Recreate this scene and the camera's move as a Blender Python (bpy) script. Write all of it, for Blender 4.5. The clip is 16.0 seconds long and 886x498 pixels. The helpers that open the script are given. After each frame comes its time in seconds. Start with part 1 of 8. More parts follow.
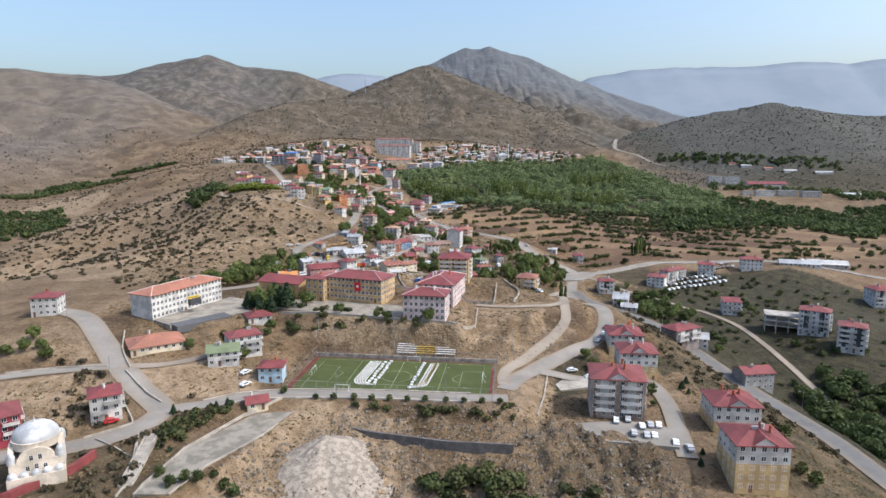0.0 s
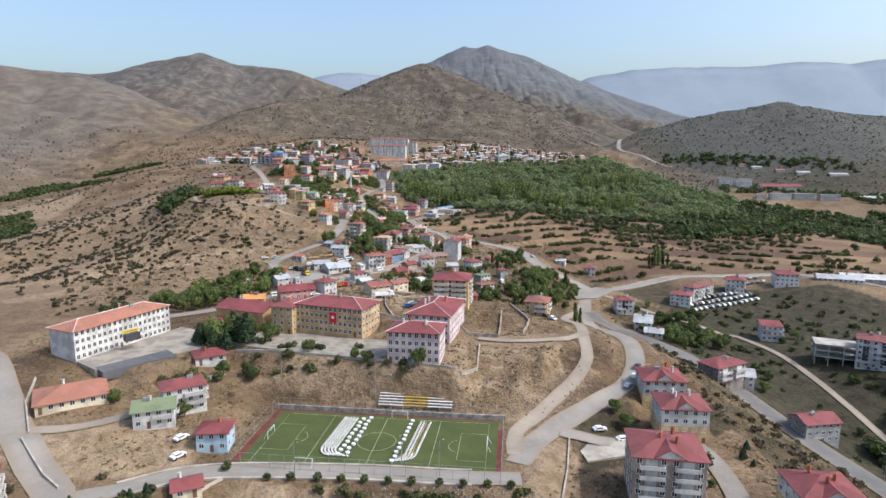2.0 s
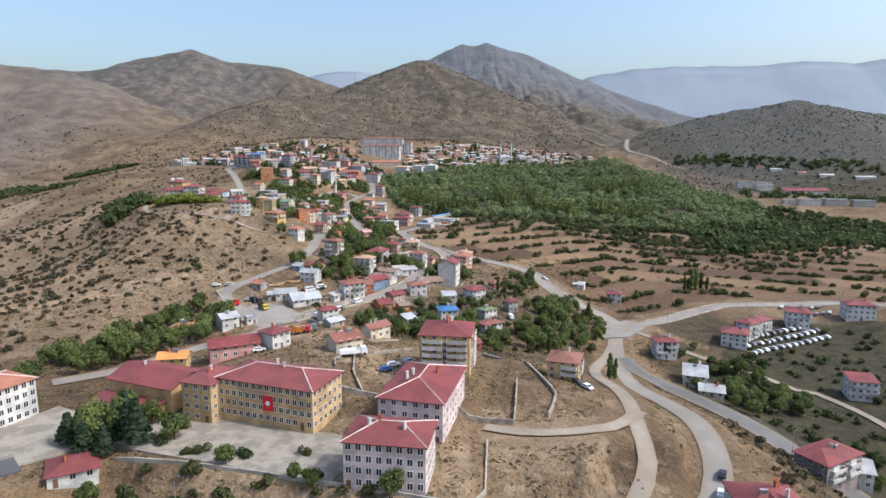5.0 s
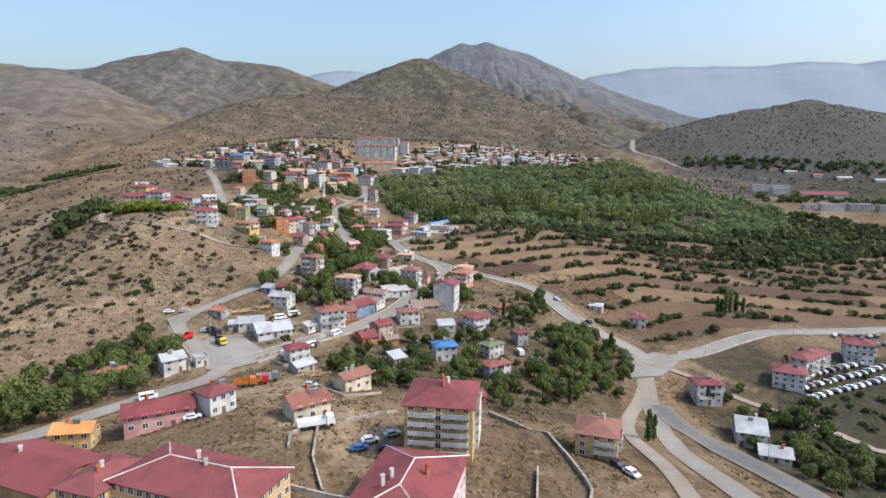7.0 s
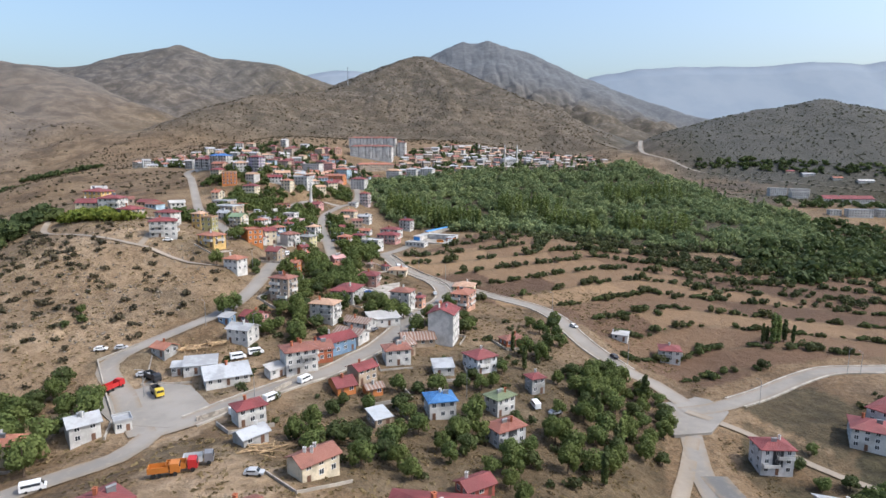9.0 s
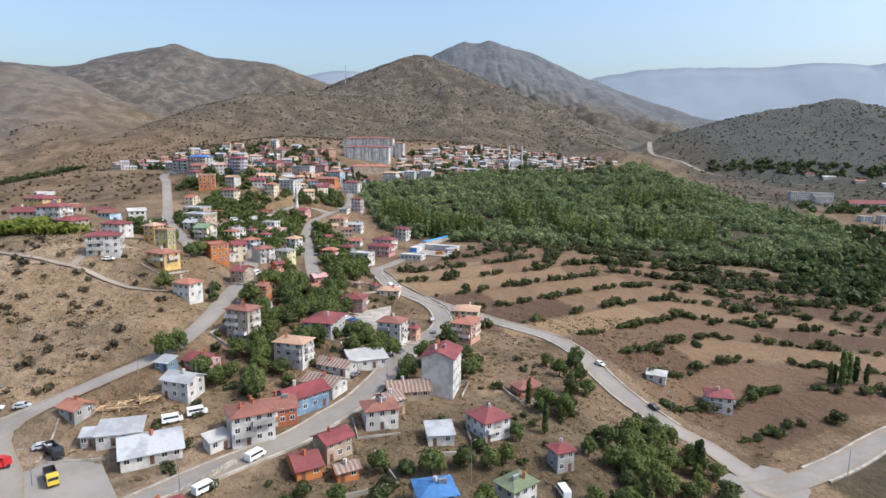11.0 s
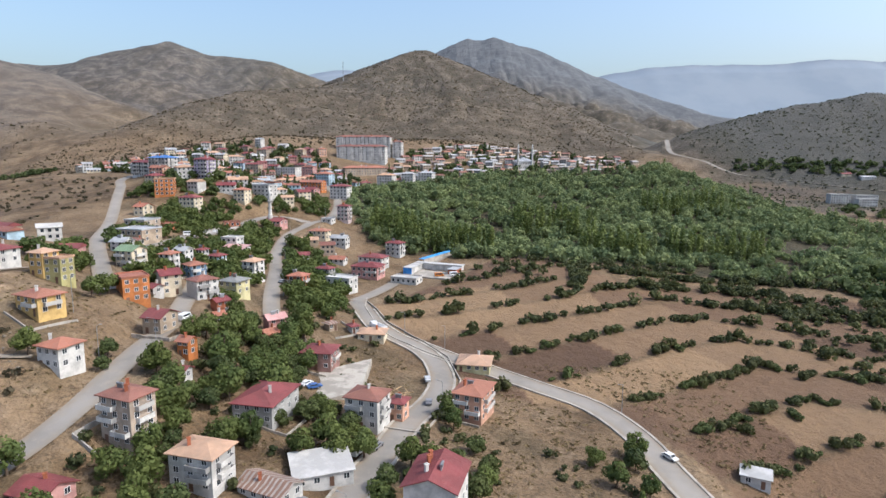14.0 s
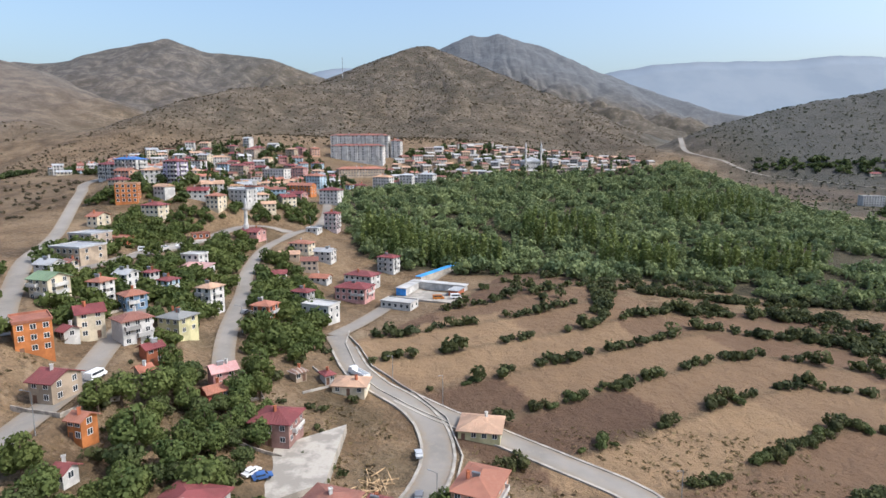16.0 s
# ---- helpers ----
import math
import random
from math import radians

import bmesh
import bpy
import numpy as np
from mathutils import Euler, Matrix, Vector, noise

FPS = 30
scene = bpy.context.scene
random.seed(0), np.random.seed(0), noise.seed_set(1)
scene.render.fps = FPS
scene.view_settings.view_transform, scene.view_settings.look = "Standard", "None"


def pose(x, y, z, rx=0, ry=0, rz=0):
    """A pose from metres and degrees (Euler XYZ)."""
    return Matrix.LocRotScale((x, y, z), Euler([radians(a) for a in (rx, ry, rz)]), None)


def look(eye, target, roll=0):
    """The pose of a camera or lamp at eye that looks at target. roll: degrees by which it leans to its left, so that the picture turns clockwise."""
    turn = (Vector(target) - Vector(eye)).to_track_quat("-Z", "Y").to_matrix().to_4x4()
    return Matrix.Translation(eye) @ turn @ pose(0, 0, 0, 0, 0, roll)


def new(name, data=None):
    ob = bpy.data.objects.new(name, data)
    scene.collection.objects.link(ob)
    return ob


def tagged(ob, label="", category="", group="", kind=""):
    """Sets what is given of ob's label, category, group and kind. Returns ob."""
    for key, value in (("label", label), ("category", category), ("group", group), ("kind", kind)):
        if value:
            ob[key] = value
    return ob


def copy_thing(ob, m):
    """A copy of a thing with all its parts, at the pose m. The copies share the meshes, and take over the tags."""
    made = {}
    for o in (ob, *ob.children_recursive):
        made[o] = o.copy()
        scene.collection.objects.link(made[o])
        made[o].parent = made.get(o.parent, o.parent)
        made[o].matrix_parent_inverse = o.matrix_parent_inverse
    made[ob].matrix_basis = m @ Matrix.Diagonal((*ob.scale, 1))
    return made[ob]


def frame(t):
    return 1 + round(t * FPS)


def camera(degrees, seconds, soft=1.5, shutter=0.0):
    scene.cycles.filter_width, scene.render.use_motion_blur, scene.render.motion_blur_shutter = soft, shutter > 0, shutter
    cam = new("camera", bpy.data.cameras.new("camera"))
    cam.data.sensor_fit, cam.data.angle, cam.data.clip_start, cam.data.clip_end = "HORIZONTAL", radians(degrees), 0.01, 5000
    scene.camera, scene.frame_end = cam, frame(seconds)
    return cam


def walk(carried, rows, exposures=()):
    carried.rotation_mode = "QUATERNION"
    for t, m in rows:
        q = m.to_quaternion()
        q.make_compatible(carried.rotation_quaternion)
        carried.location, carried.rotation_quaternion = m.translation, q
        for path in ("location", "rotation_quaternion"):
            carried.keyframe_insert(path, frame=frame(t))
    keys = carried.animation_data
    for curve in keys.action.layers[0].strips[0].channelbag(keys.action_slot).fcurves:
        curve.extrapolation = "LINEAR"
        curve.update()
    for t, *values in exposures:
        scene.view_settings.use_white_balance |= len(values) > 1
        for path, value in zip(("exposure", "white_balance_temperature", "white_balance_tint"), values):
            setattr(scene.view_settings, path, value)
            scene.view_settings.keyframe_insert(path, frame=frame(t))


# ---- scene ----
cam = camera(72.2, 16.0)
METRES, EYE, TILT, LEAN, TURN = 400.0, 83.0, -9.2, 0.0, 0.0
ROWS = [
    (0.0, 0.0, 0.0, 0.0, -0.0, 0.0, -0.0),
    (0.5, 0.0009, 0.0314, 0.005, -0.04, 0.01, -0.02),
    (1.0, 0.0018, 0.0626, 0.0103, -0.11, 0.01, -0.05),
    (1.5, 0.0027, 0.0939, 0.0156, -0.13, 0.02, -0.06),
    (2.0, 0.0034, 0.1251, 0.0208, -0.18, 0.02, -0.06),
    (2.5, 0.0043, 0.1561, 0.0262, -0.2, 0.02, -0.05),
    (3.0, 0.0052, 0.1873, 0.0315, -0.22, 0.03, -0.05),
    (3.5, 0.0059, 0.2189, 0.0368, -0.27, 0.04, -0.07),
    (4.0, 0.0071, 0.25, 0.0421, -0.29, 0.03, -0.08),
    (6.5, 0.0116, 0.4048, 0.0691, -0.43, 0.06, -0.18),
    (7.0, 0.0128, 0.4359, 0.0742, -0.44, 0.08, -0.2),
    (7.5, 0.0139, 0.4671, 0.0795, -0.45, 0.08, -0.23),
    (8.0, 0.0147, 0.4982, 0.0846, -0.46, 0.08, -0.28),
    (8.5, 0.016, 0.5287, 0.0895, -0.44, 0.09, -0.31),
    (9.0, 0.017, 0.5592, 0.0945, -0.42, 0.12, -0.35),
    (11.5, 0.021, 0.7122, 0.1183, -0.31, 0.29, -0.45),
    (12.0, 0.0217, 0.7427, 0.1226, -0.23, 0.32, -0.4),
    (12.5, 0.0225, 0.7733, 0.1269, -0.17, 0.32, -0.39),
    (13.0, 0.0233, 0.804, 0.1313, -0.08, 0.33, -0.33),
    (13.5, 0.0245, 0.8345, 0.1364, -0.02, 0.28, -0.3),
    (14.0, 0.0254, 0.865, 0.1416, 0.05, 0.27, -0.27),
    (14.5, 0.0265, 0.8949, 0.1468, 0.13, 0.23, -0.24),
    (15.0, 0.0276, 0.925, 0.152, 0.24, 0.22, -0.21),
    (15.5, 0.0287, 0.9558, 0.1577, 0.32, 0.18, -0.18),
    (16.0, 0.0301, 0.9859, 0.1639, 0.42, 0.14, -0.18),
]
walk(cam, [(t, pose(0, 0, EYE, TILT, LEAN, TURN) @ pose(METRES * x, METRES * y, METRES * z, 90 + pitch, roll, yaw)) for t, x, y, z, yaw, pitch, roll in ROWS],
     [(0.0, 0.66, 5820, 9), (16.0, 0.66, 5820, 9)])

# ---- sky and sun ----
SUN_TURN, SUN_HEIGHT = -14.0, 50.0      # degrees from +x towards +y, degrees over the horizon
world = bpy.data.worlds.new("sky")
scene.world = world
world.use_nodes = True
sky = world.node_tree.nodes.new("ShaderNodeTexSky")
sky.sky_type, sky.sun_disc = "NISHITA", False
sky.sun_elevation, sky.sun_rotation = radians(SUN_HEIGHT), radians(90 - SUN_TURN)
sky.altitude, sky.air_density, sky.dust_density, sky.ozone_density = 400, 1.25, 6.5, 1.0
world.node_tree.links.new(sky.outputs[0], world.node_tree.nodes["Background"].inputs[0])
world.node_tree.nodes["Background"].inputs[1].default_value = 0.15
sun = new("sun", bpy.data.lights.new("sun", "SUN"))
sun.data.energy, sun.data.angle, sun.data.color = 1.9, radians(0.6), (1.0, 0.94, 0.85)
a, e = radians(SUN_TURN), radians(SUN_HEIGHT)
sun.matrix_world = look((math.cos(a) * math.cos(e) * 500, math.sin(a) * math.cos(e) * 500, math.sin(e) * 500), (0, 0, 0))


# ---- materials ----
def material(name, rough=0.85, metal=0.0):
    m = bpy.data.materials.new(name)
    m.use_nodes = True
    b = m.node_tree.nodes["Principled BSDF"]
    b.inputs["Roughness"].default_value, b.inputs["Metallic"].default_value = rough, metal
    b.inputs["Specular IOR Level"].default_value = 0.3
    return m, m.node_tree.nodes, m.node_tree.links, b


def noise_of(n, l, scale, detail=4.0, coord=None, rough=0.6):
    t = n.new("ShaderNodeTexNoise")
    t.inputs["Scale"].default_value, t.inputs["Detail"].default_value, t.inputs["Roughness"].default_value = scale, detail, rough
    if coord is not None:
        l.new(coord, t.inputs["Vector"])
    r = n.new("ShaderNodeMapRange")
    r.inputs["From Min"].default_value, r.inputs["From Max"].default_value = 0.33, 0.67
    l.new(t.outputs["Fac"], r.inputs["Value"])
    return r.outputs["Result"]


def ramp_of(n, l, fac, *stops):
    r = n.new("ShaderNodeValToRGB")
    while len(r.color_ramp.elements) < len(stops):
        r.color_ramp.elements.new(0.5)
    for el, (p, c) in zip(r.color_ramp.elements, stops):
        el.position, el.color = p, (*c, 1) if len(c) == 3 else c
    l.new(fac, r.inputs[0])
    return r.outputs[0]


def mix_of(n, l, fac, a, b, mode="MIX"):
    x = n.new("ShaderNodeMix")
    x.data_type, x.blend_type = "RGBA", mode
    for sock, v in ((x.inputs[0], fac), (x.inputs[6], a), (x.inputs[7], b)):
        if isinstance(v, (int, float)):
            sock.default_value = v
        elif isinstance(v, tuple):
            sock.default_value = (*v, 1)
        else:
            l.new(v, sock)
    return x.outputs[2]


def math_of(n, l, op, a, b=0.0):
    x = n.new("ShaderNodeMath")
    x.operation, x.use_clamp = op, False
    for sock, v in ((x.inputs[0], a), (x.inputs[1], b)):
        if isinstance(v, (int, float)):
            sock.default_value = v
        else:
            l.new(v, sock)
    return x.outputs[0]


def bump_of(n, l, b, height, strength, distance):
    x = n.new("ShaderNodeBump")
    x.inputs["Strength"].default_value, x.inputs["Distance"].default_value = strength, distance
    l.new(height, x.inputs["Height"])
    l.new(x.outputs[0], b.inputs["Normal"])


def tone(c, k):
    return tuple(min(1.0, v * k) for v in c)


def worn(name, colour, rough=0.85, spread=0.25, metal=0.0, size=1.0, grime=0.35):
    """A plain coat with stains at two scales and a small shift from piece to piece."""
    m, n, l, b = material(name, rough, metal)
    geo = n.new("ShaderNodeNewGeometry").outputs["Position"]
    big, fine = noise_of(n, l, 0.22 / size, 4, geo), noise_of(n, l, 1.9 / size, 5, geo, 0.7)
    c = ramp_of(n, l, big, (0.3, tone(colour, 1 - spread)), (0.7, tone(colour, 1 + spread * 0.6)))
    dirt = ramp_of(n, l, fine, (0.5, (0, 0, 0)), (1.0, (1, 1, 1)))
    c = mix_of(n, l, math_of(n, l, "MULTIPLY", dirt, grime), c, tone(colour, 0.62))
    info = n.new("ShaderNodeObjectInfo").outputs["Random"]
    c = mix_of(n, l, math_of(n, l, "MULTIPLY", info, 0.22), c, tone(colour, 0.75))
    l.new(c, b.inputs["Base Color"])
    bump_of(n, l, b, fine, 0.25, 0.04)
    return m


def roofing(name, colour, streak, pitch=2.2, rough=0.6, amount=0.4):
    """Sheet or tile roofing: fine ribs, and streaks of fading."""
    m, n, l, b = material(name, rough)
    tc = n.new("ShaderNodeTexCoord").outputs["Object"]
    geo = n.new("ShaderNodeNewGeometry").outputs["Position"]
    w = n.new("ShaderNodeTexWave")
    w.inputs["Scale"].default_value, w.inputs["Distortion"].default_value = pitch, 0.3 if pitch > 0.3 else 3.0
    l.new(tc, w.inputs["Vector"])
    fade, spots = noise_of(n, l, 0.16, 3, geo), noise_of(n, l, 1.3, 5, geo, 0.75)
    c = ramp_of(n, l, fade, (0.32, tone(colour, 0.82)), (0.68, tone(colour, 1.15)))
    c = mix_of(n, l, math_of(n, l, "MULTIPLY", ramp_of(n, l, spots, (0.5, (0, 0, 0)), (0.9, (1, 1, 1))), amount), c, streak)
    if pitch < 0.3:
        rust = ramp_of(n, l, math_of(n, l, "ADD", w.outputs["Fac"], math_of(n, l, "MULTIPLY", fade, 0.5)), (0.55, (0, 0, 0)), (0.8, (0.85, 0.85, 0.85)))
        c = mix_of(n, l, rust, c, streak)
    c = mix_of(n, l, math_of(n, l, "MULTIPLY", w.outputs["Fac"], 0.16), c, tone(colour, 0.6))
    info = n.new("ShaderNodeObjectInfo").outputs["Random"]
    c = mix_of(n, l, math_of(n, l, "MULTIPLY", info, 0.3), c, streak)
    l.new(c, b.inputs["Base Color"])
    bump_of(n, l, b, w.outputs["Fac"], 0.5, 0.08)
    return m


WALLS = {k: worn("wall_" + k, tone(c, 0.86)) for k, c in {
    "white": (0.60, 0.58, 0.545), "cream": (0.66, 0.57, 0.42), "beige": (0.46, 0.37, 0.29), "grey": (0.38, 0.37, 0.35), "pink": (0.66, 0.53, 0.51),
    "sand": (0.55, 0.38, 0.19), "yellow": (0.62, 0.42, 0.16), "yellowtan": (0.56, 0.40, 0.20), "olive": (0.42, 0.38, 0.17), "orange": (0.52, 0.19, 0.06),
    "brick": (0.42, 0.14, 0.07), "blue": (0.20, 0.30, 0.42), "skyblue": (0.42, 0.55, 0.64), "peach": (0.62, 0.36, 0.25), "tan": (0.42, 0.33, 0.24),
    "rose": (0.55, 0.30, 0.27), "rosebrown": (0.34, 0.20, 0.17), "crimson": (0.36, 0.06, 0.08), "greybrown": (0.36, 0.29, 0.24), "darkwhite": (0.30, 0.25, 0.23),
    "whitedark": (0.58, 0.57, 0.56), "whitegrey": (0.62, 0.62, 0.62), "paleyellow": (0.58, 0.53, 0.30), "red": (0.45, 0.13, 0.10), "purple": (0.38, 0.33, 0.45),
}.items()}
ROOFS = {k: roofing("roof_" + k, c, s, p) for k, (c, s, p) in {
    "red": ((0.195, 0.046, 0.046), (0.225, 0.095, 0.085), 2.2), "orange": ((0.34, 0.13, 0.08), (0.36, 0.20, 0.14), 2.6), "orange2": ((0.55, 0.22, 0.06), (0.62, 0.36, 0.14), 1.2),
    "brown": ((0.22, 0.085, 0.06), (0.30, 0.16, 0.12), 2.4), "metal": ((0.39, 0.40, 0.41), (0.30, 0.28, 0.26), 2.0), "rust": ((0.33, 0.295, 0.26), (0.17, 0.075, 0.04), 0.26),
    "white": ((0.48, 0.47, 0.45), (0.36, 0.32, 0.28), 1.4), "green": ((0.15, 0.19, 0.10), (0.21, 0.22, 0.14), 2.2), "greenroof": ((0.17, 0.24, 0.14), (0.27, 0.28, 0.18), 2.2),
    "blue": ((0.06, 0.17, 0.38), (0.14, 0.24, 0.38), 2.2), "bluedk": ((0.05, 0.15, 0.40), (0.12, 0.22, 0.40), 2.2), "tanroof": ((0.48, 0.29, 0.18), (0.42, 0.30, 0.22), 2.6),
    "grey": ((0.20, 0.20, 0.19), (0.28, 0.27, 0.25), 2.2), "flat": ((0.40, 0.38, 0.35), (0.30, 0.27, 0.24), 0.7), "pinkmetal": ((0.52, 0.27, 0.25), (0.50, 0.40, 0.36), 0.9),
}.items()}
RIDGE = worn("pale_ridge_tiles", (0.62, 0.52, 0.48))
CONCRETE = worn("concrete", (0.36, 0.33, 0.29))
PALE = worn("pale_concrete", (0.36, 0.325, 0.275))
DARKWALL = worn("dark_stone_wall", (0.13, 0.12, 0.115), size=0.5)
STONE = worn("stone_wall", (0.34, 0.30, 0.25), size=0.4, spread=0.4)
STEEL = worn("grey_steel", (0.32, 0.33, 0.34), 0.5, metal=0.6)
CHALK = worn("faded_line_paint", (0.36, 0.40, 0.30), 0.8, 0.2)
WHITE = worn("white_paint", (0.72, 0.71, 0.69), 0.6, 0.1, grime=0.1)
FRAME = worn("window_frame_white", (0.70, 0.69, 0.67), 0.5, 0.1, grime=0.1)
GLASS = worn("window_glass_dark", (0.035, 0.042, 0.05), 0.12, 0.3)
DOOR = worn("door_brown", (0.16, 0.09, 0.06), 0.5)
DARK = worn("dark_paint", (0.05, 0.05, 0.055), 0.5)
BARK = worn("bark", (0.14, 0.10, 0.07), 0.95, 0.3, size=0.2)
TYRE = worn("tyre_rubber", (0.025, 0.025, 0.025), 0.9)
LEAD = worn("lead_dome", (0.50, 0.50, 0.50), 0.5, metal=0.15)
YARD = worn("yard_paving", (0.27, 0.24, 0.195), 0.9, 0.25)
LOT = worn("stained_concrete", (0.235, 0.21, 0.17), 0.9, 0.3)
GOLDEN = worn("yellow_seats", (0.55, 0.38, 0.08), 0.6)
REDTRACK = worn("red_rubber", (0.13, 0.036, 0.03), 0.9)
TRUNKS = worn("cut_logs", (0.42, 0.29, 0.16), 0.9, 0.4, size=0.3)


def asphalt(name, colour, patch):
    """Worn paving; its mesh may carry "verge", 1 at the dusty edges."""
    m, n, l, b = material(name, 0.9)
    geo = n.new("ShaderNodeNewGeometry").outputs["Position"]
    big, mid, fine = noise_of(n, l, 0.05, 4, geo), noise_of(n, l, 0.5, 5, geo, 0.7), noise_of(n, l, 14, 3, geo)
    c = ramp_of(n, l, big, (0.1, tone(colour, 0.78)), (0.9, tone(colour, 1.15)))
    c = mix_of(n, l, ramp_of(n, l, mid, (0.6, (0, 0, 0)), (1.0, (0.6, 0.6, 0.6))), c, patch)
    at = n.new("ShaderNodeAttribute")
    at.attribute_name = "verge"
    dust = math_of(n, l, "MULTIPLY", at.outputs["Fac"], math_of(n, l, "ADD", mid, 0.25))
    c = mix_of(n, l, dust, c, (0.24, 0.185, 0.125))
    c = mix_of(n, l, math_of(n, l, "MULTIPLY", fine, 0.25), c, tone(colour, 0.6))
    l.new(c, b.inputs["Base Color"])
    bump_of(n, l, b, fine, 0.3, 0.02)
    return m


ASPHALT_DARK = asphalt("grey_asphalt", (0.150, 0.147, 0.142), (0.18, 0.172, 0.16))
ASPHALT = asphalt("pale_worn_asphalt", (0.25, 0.228, 0.20), (0.30, 0.262, 0.215))
DIRT = asphalt("beaten_earth", (0.285, 0.242, 0.192), (0.235, 0.19, 0.14))
TURF_M, n, l, b = material("artificial_turf", 0.9)
geo = n.new("ShaderNodeNewGeometry").outputs["Position"]
c = ramp_of(n, l, noise_of(n, l, 0.12, 4, geo), (0.1, (0.052, 0.063, 0.017)), (0.9, (0.074, 0.086, 0.025)))
c = mix_of(n, l, math_of(n, l, "MULTIPLY", noise_of(n, l, 6, 4, geo), 0.3), c, (0.04, 0.066, 0.015))
l.new(c, b.inputs["Base Color"])


def foliage(name, low, high, rough=0.75):
    m, n, l, b = material(name, rough)
    geo = n.new("ShaderNodeNewGeometry")
    info = n.new("ShaderNodeObjectInfo").outputs["Random"]
    whole = noise_of(n, l, 0.13, 1, geo.outputs["Position"])
    fac = math_of(n, l, "ADD", math_of(n, l, "MULTIPLY", geo.outputs["Random Per Island"], 0.3), math_of(n, l, "MULTIPLY", whole, 0.7))
    c = ramp_of(n, l, fac, (0.0, (low[0] * 0.72, low[1] * 0.78, low[2] * 0.95)), (0.5, tuple((p + q) / 2 for p, q in zip(low, high))), (1.0, high))
    wide = noise_of(n, l, 0.035, 3, geo.outputs["Position"])
    c = mix_of(n, l, ramp_of(n, l, wide, (0.3, (0, 0, 0)), (1.0, (0.8, 0.8, 0.8))), c, tone(high, 1.2))
    c = mix_of(n, l, math_of(n, l, "MULTIPLY", info, 0.45), c, (low[0] * 1.5, low[1] * 1.05, low[2] * 0.8))
    own = n.new("ShaderNodeAttribute")
    own.attribute_name = "tone"
    c = mix_of(n, l, math_of(n, l, "MULTIPLY", own.outputs["Fac"], 0.5), c, (low[0] * 0.62, low[1] * 0.72, low[2] * 0.85))
    l.new(c, b.inputs["Base Color"])
    b.inputs["Subsurface Weight"].default_value = 0.0
    tr = n.new("ShaderNodeBsdfTranslucent")
    l.new(c, tr.inputs["Color"])
    mx = n.new("ShaderNodeMixShader")
    mx.inputs[0].default_value = 0.38
    l.new(b.outputs[0], mx.inputs[1])
    l.new(tr.outputs[0], mx.inputs[2])
    l.new(mx.outputs[0], n["Material Output"].inputs["Surface"])
    return m


LEAF = foliage("leaves_green", (0.06, 0.095, 0.024), (0.14, 0.17, 0.05))
LEAF_DARK = foliage("leaves_dark_green", (0.045, 0.07, 0.022), (0.10, 0.122, 0.04))
LEAF_POPLAR = foliage("poplar_leaves", (0.09, 0.135, 0.036), (0.18, 0.22, 0.068))
LEAF_WOOD = foliage("wood_leaves", (0.098, 0.148, 0.064), (0.275, 0.325, 0.14))
LEAF_PINE = foliage("pine_needles", (0.022, 0.045, 0.022), (0.045, 0.075, 0.035))
LEAF_BUSH = foliage("bush_leaves", (0.046, 0.06, 0.022), (0.105, 0.115, 0.042))
LEAF_DRY = foliage("dry_scrub", (0.058, 0.05, 0.028), (0.12, 0.098, 0.056))
LEAF_SCRUB = foliage("dark_scrub", (0.040, 0.040, 0.022), (0.085, 0.078, 0.04))
# scrub across the valley, greyed to hold the haze in its leaf colour
LEAF_HAZED = foliage("hazed_scrub_leaves", (0.062, 0.07, 0.045), (0.115, 0.118, 0.075))
LEAF_STRAW = foliage("dry_grass", (0.085, 0.068, 0.03), (0.24, 0.185, 0.095))
LEAF_YELLOW = foliage("yellow_green_leaves", (0.11, 0.15, 0.02), (0.20, 0.22, 0.035))

# open ground: masks on the mesh tell tilled field (red), grass (green), pale gravel (blue), dark scrub (alpha)
GROUND, n, l, b = material("dry_ground", 0.95)
geo = n.new("ShaderNodeNewGeometry").outputs["Position"]
cov = n.new("ShaderNodeVertexColor")
cov.layer_name = "cover"
scr = n.new("ShaderNodeAttribute")
scr.attribute_name = "scrub"
scrub_mask = scr.outputs["Fac"]
rck = n.new("ShaderNodeAttribute")
rck.attribute_name = "rock"
sep = n.new("ShaderNodeSeparateColor")
l.new(cov.outputs["Color"], sep.inputs[0])
huge, big, mid, fine = noise_of(n, l, 0.006, 4, geo), noise_of(n, l, 0.03, 5, geo, 0.65), noise_of(n, l, 0.19, 6, geo, 0.7), noise_of(n, l, 1.3, 5, geo, 0.7)
c = ramp_of(n, l, big, (0.1, (0.070, 0.043, 0.021)), (0.45, (0.160, 0.103, 0.053)), (0.9, (0.262, 0.180, 0.103)))
c = mix_of(n, l, ramp_of(n, l, huge, (0.4, (0, 0, 0)), (0.65, (0.6, 0.6, 0.6))), c, (0.195, 0.135, 0.08))
c = mix_of(n, l, rck.outputs["Fac"], c, ramp_of(n, l, big, (0.2, (0.054, 0.046, 0.040)), (0.5, (0.098, 0.083, 0.069)), (0.8, (0.195, 0.160, 0.128))))
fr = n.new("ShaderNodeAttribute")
fr.attribute_name = "haze_tint"
plt = n.new("ShaderNodeAttribute")
plt.attribute_name = "plot"
till = ramp_of(n, l, plt.outputs["Fac"], (0.0, (0.082, 0.046, 0.028)), (0.35, (0.125, 0.072, 0.042)), (0.65, (0.182, 0.114, 0.064)), (1.0, (0.285, 0.188, 0.102)))
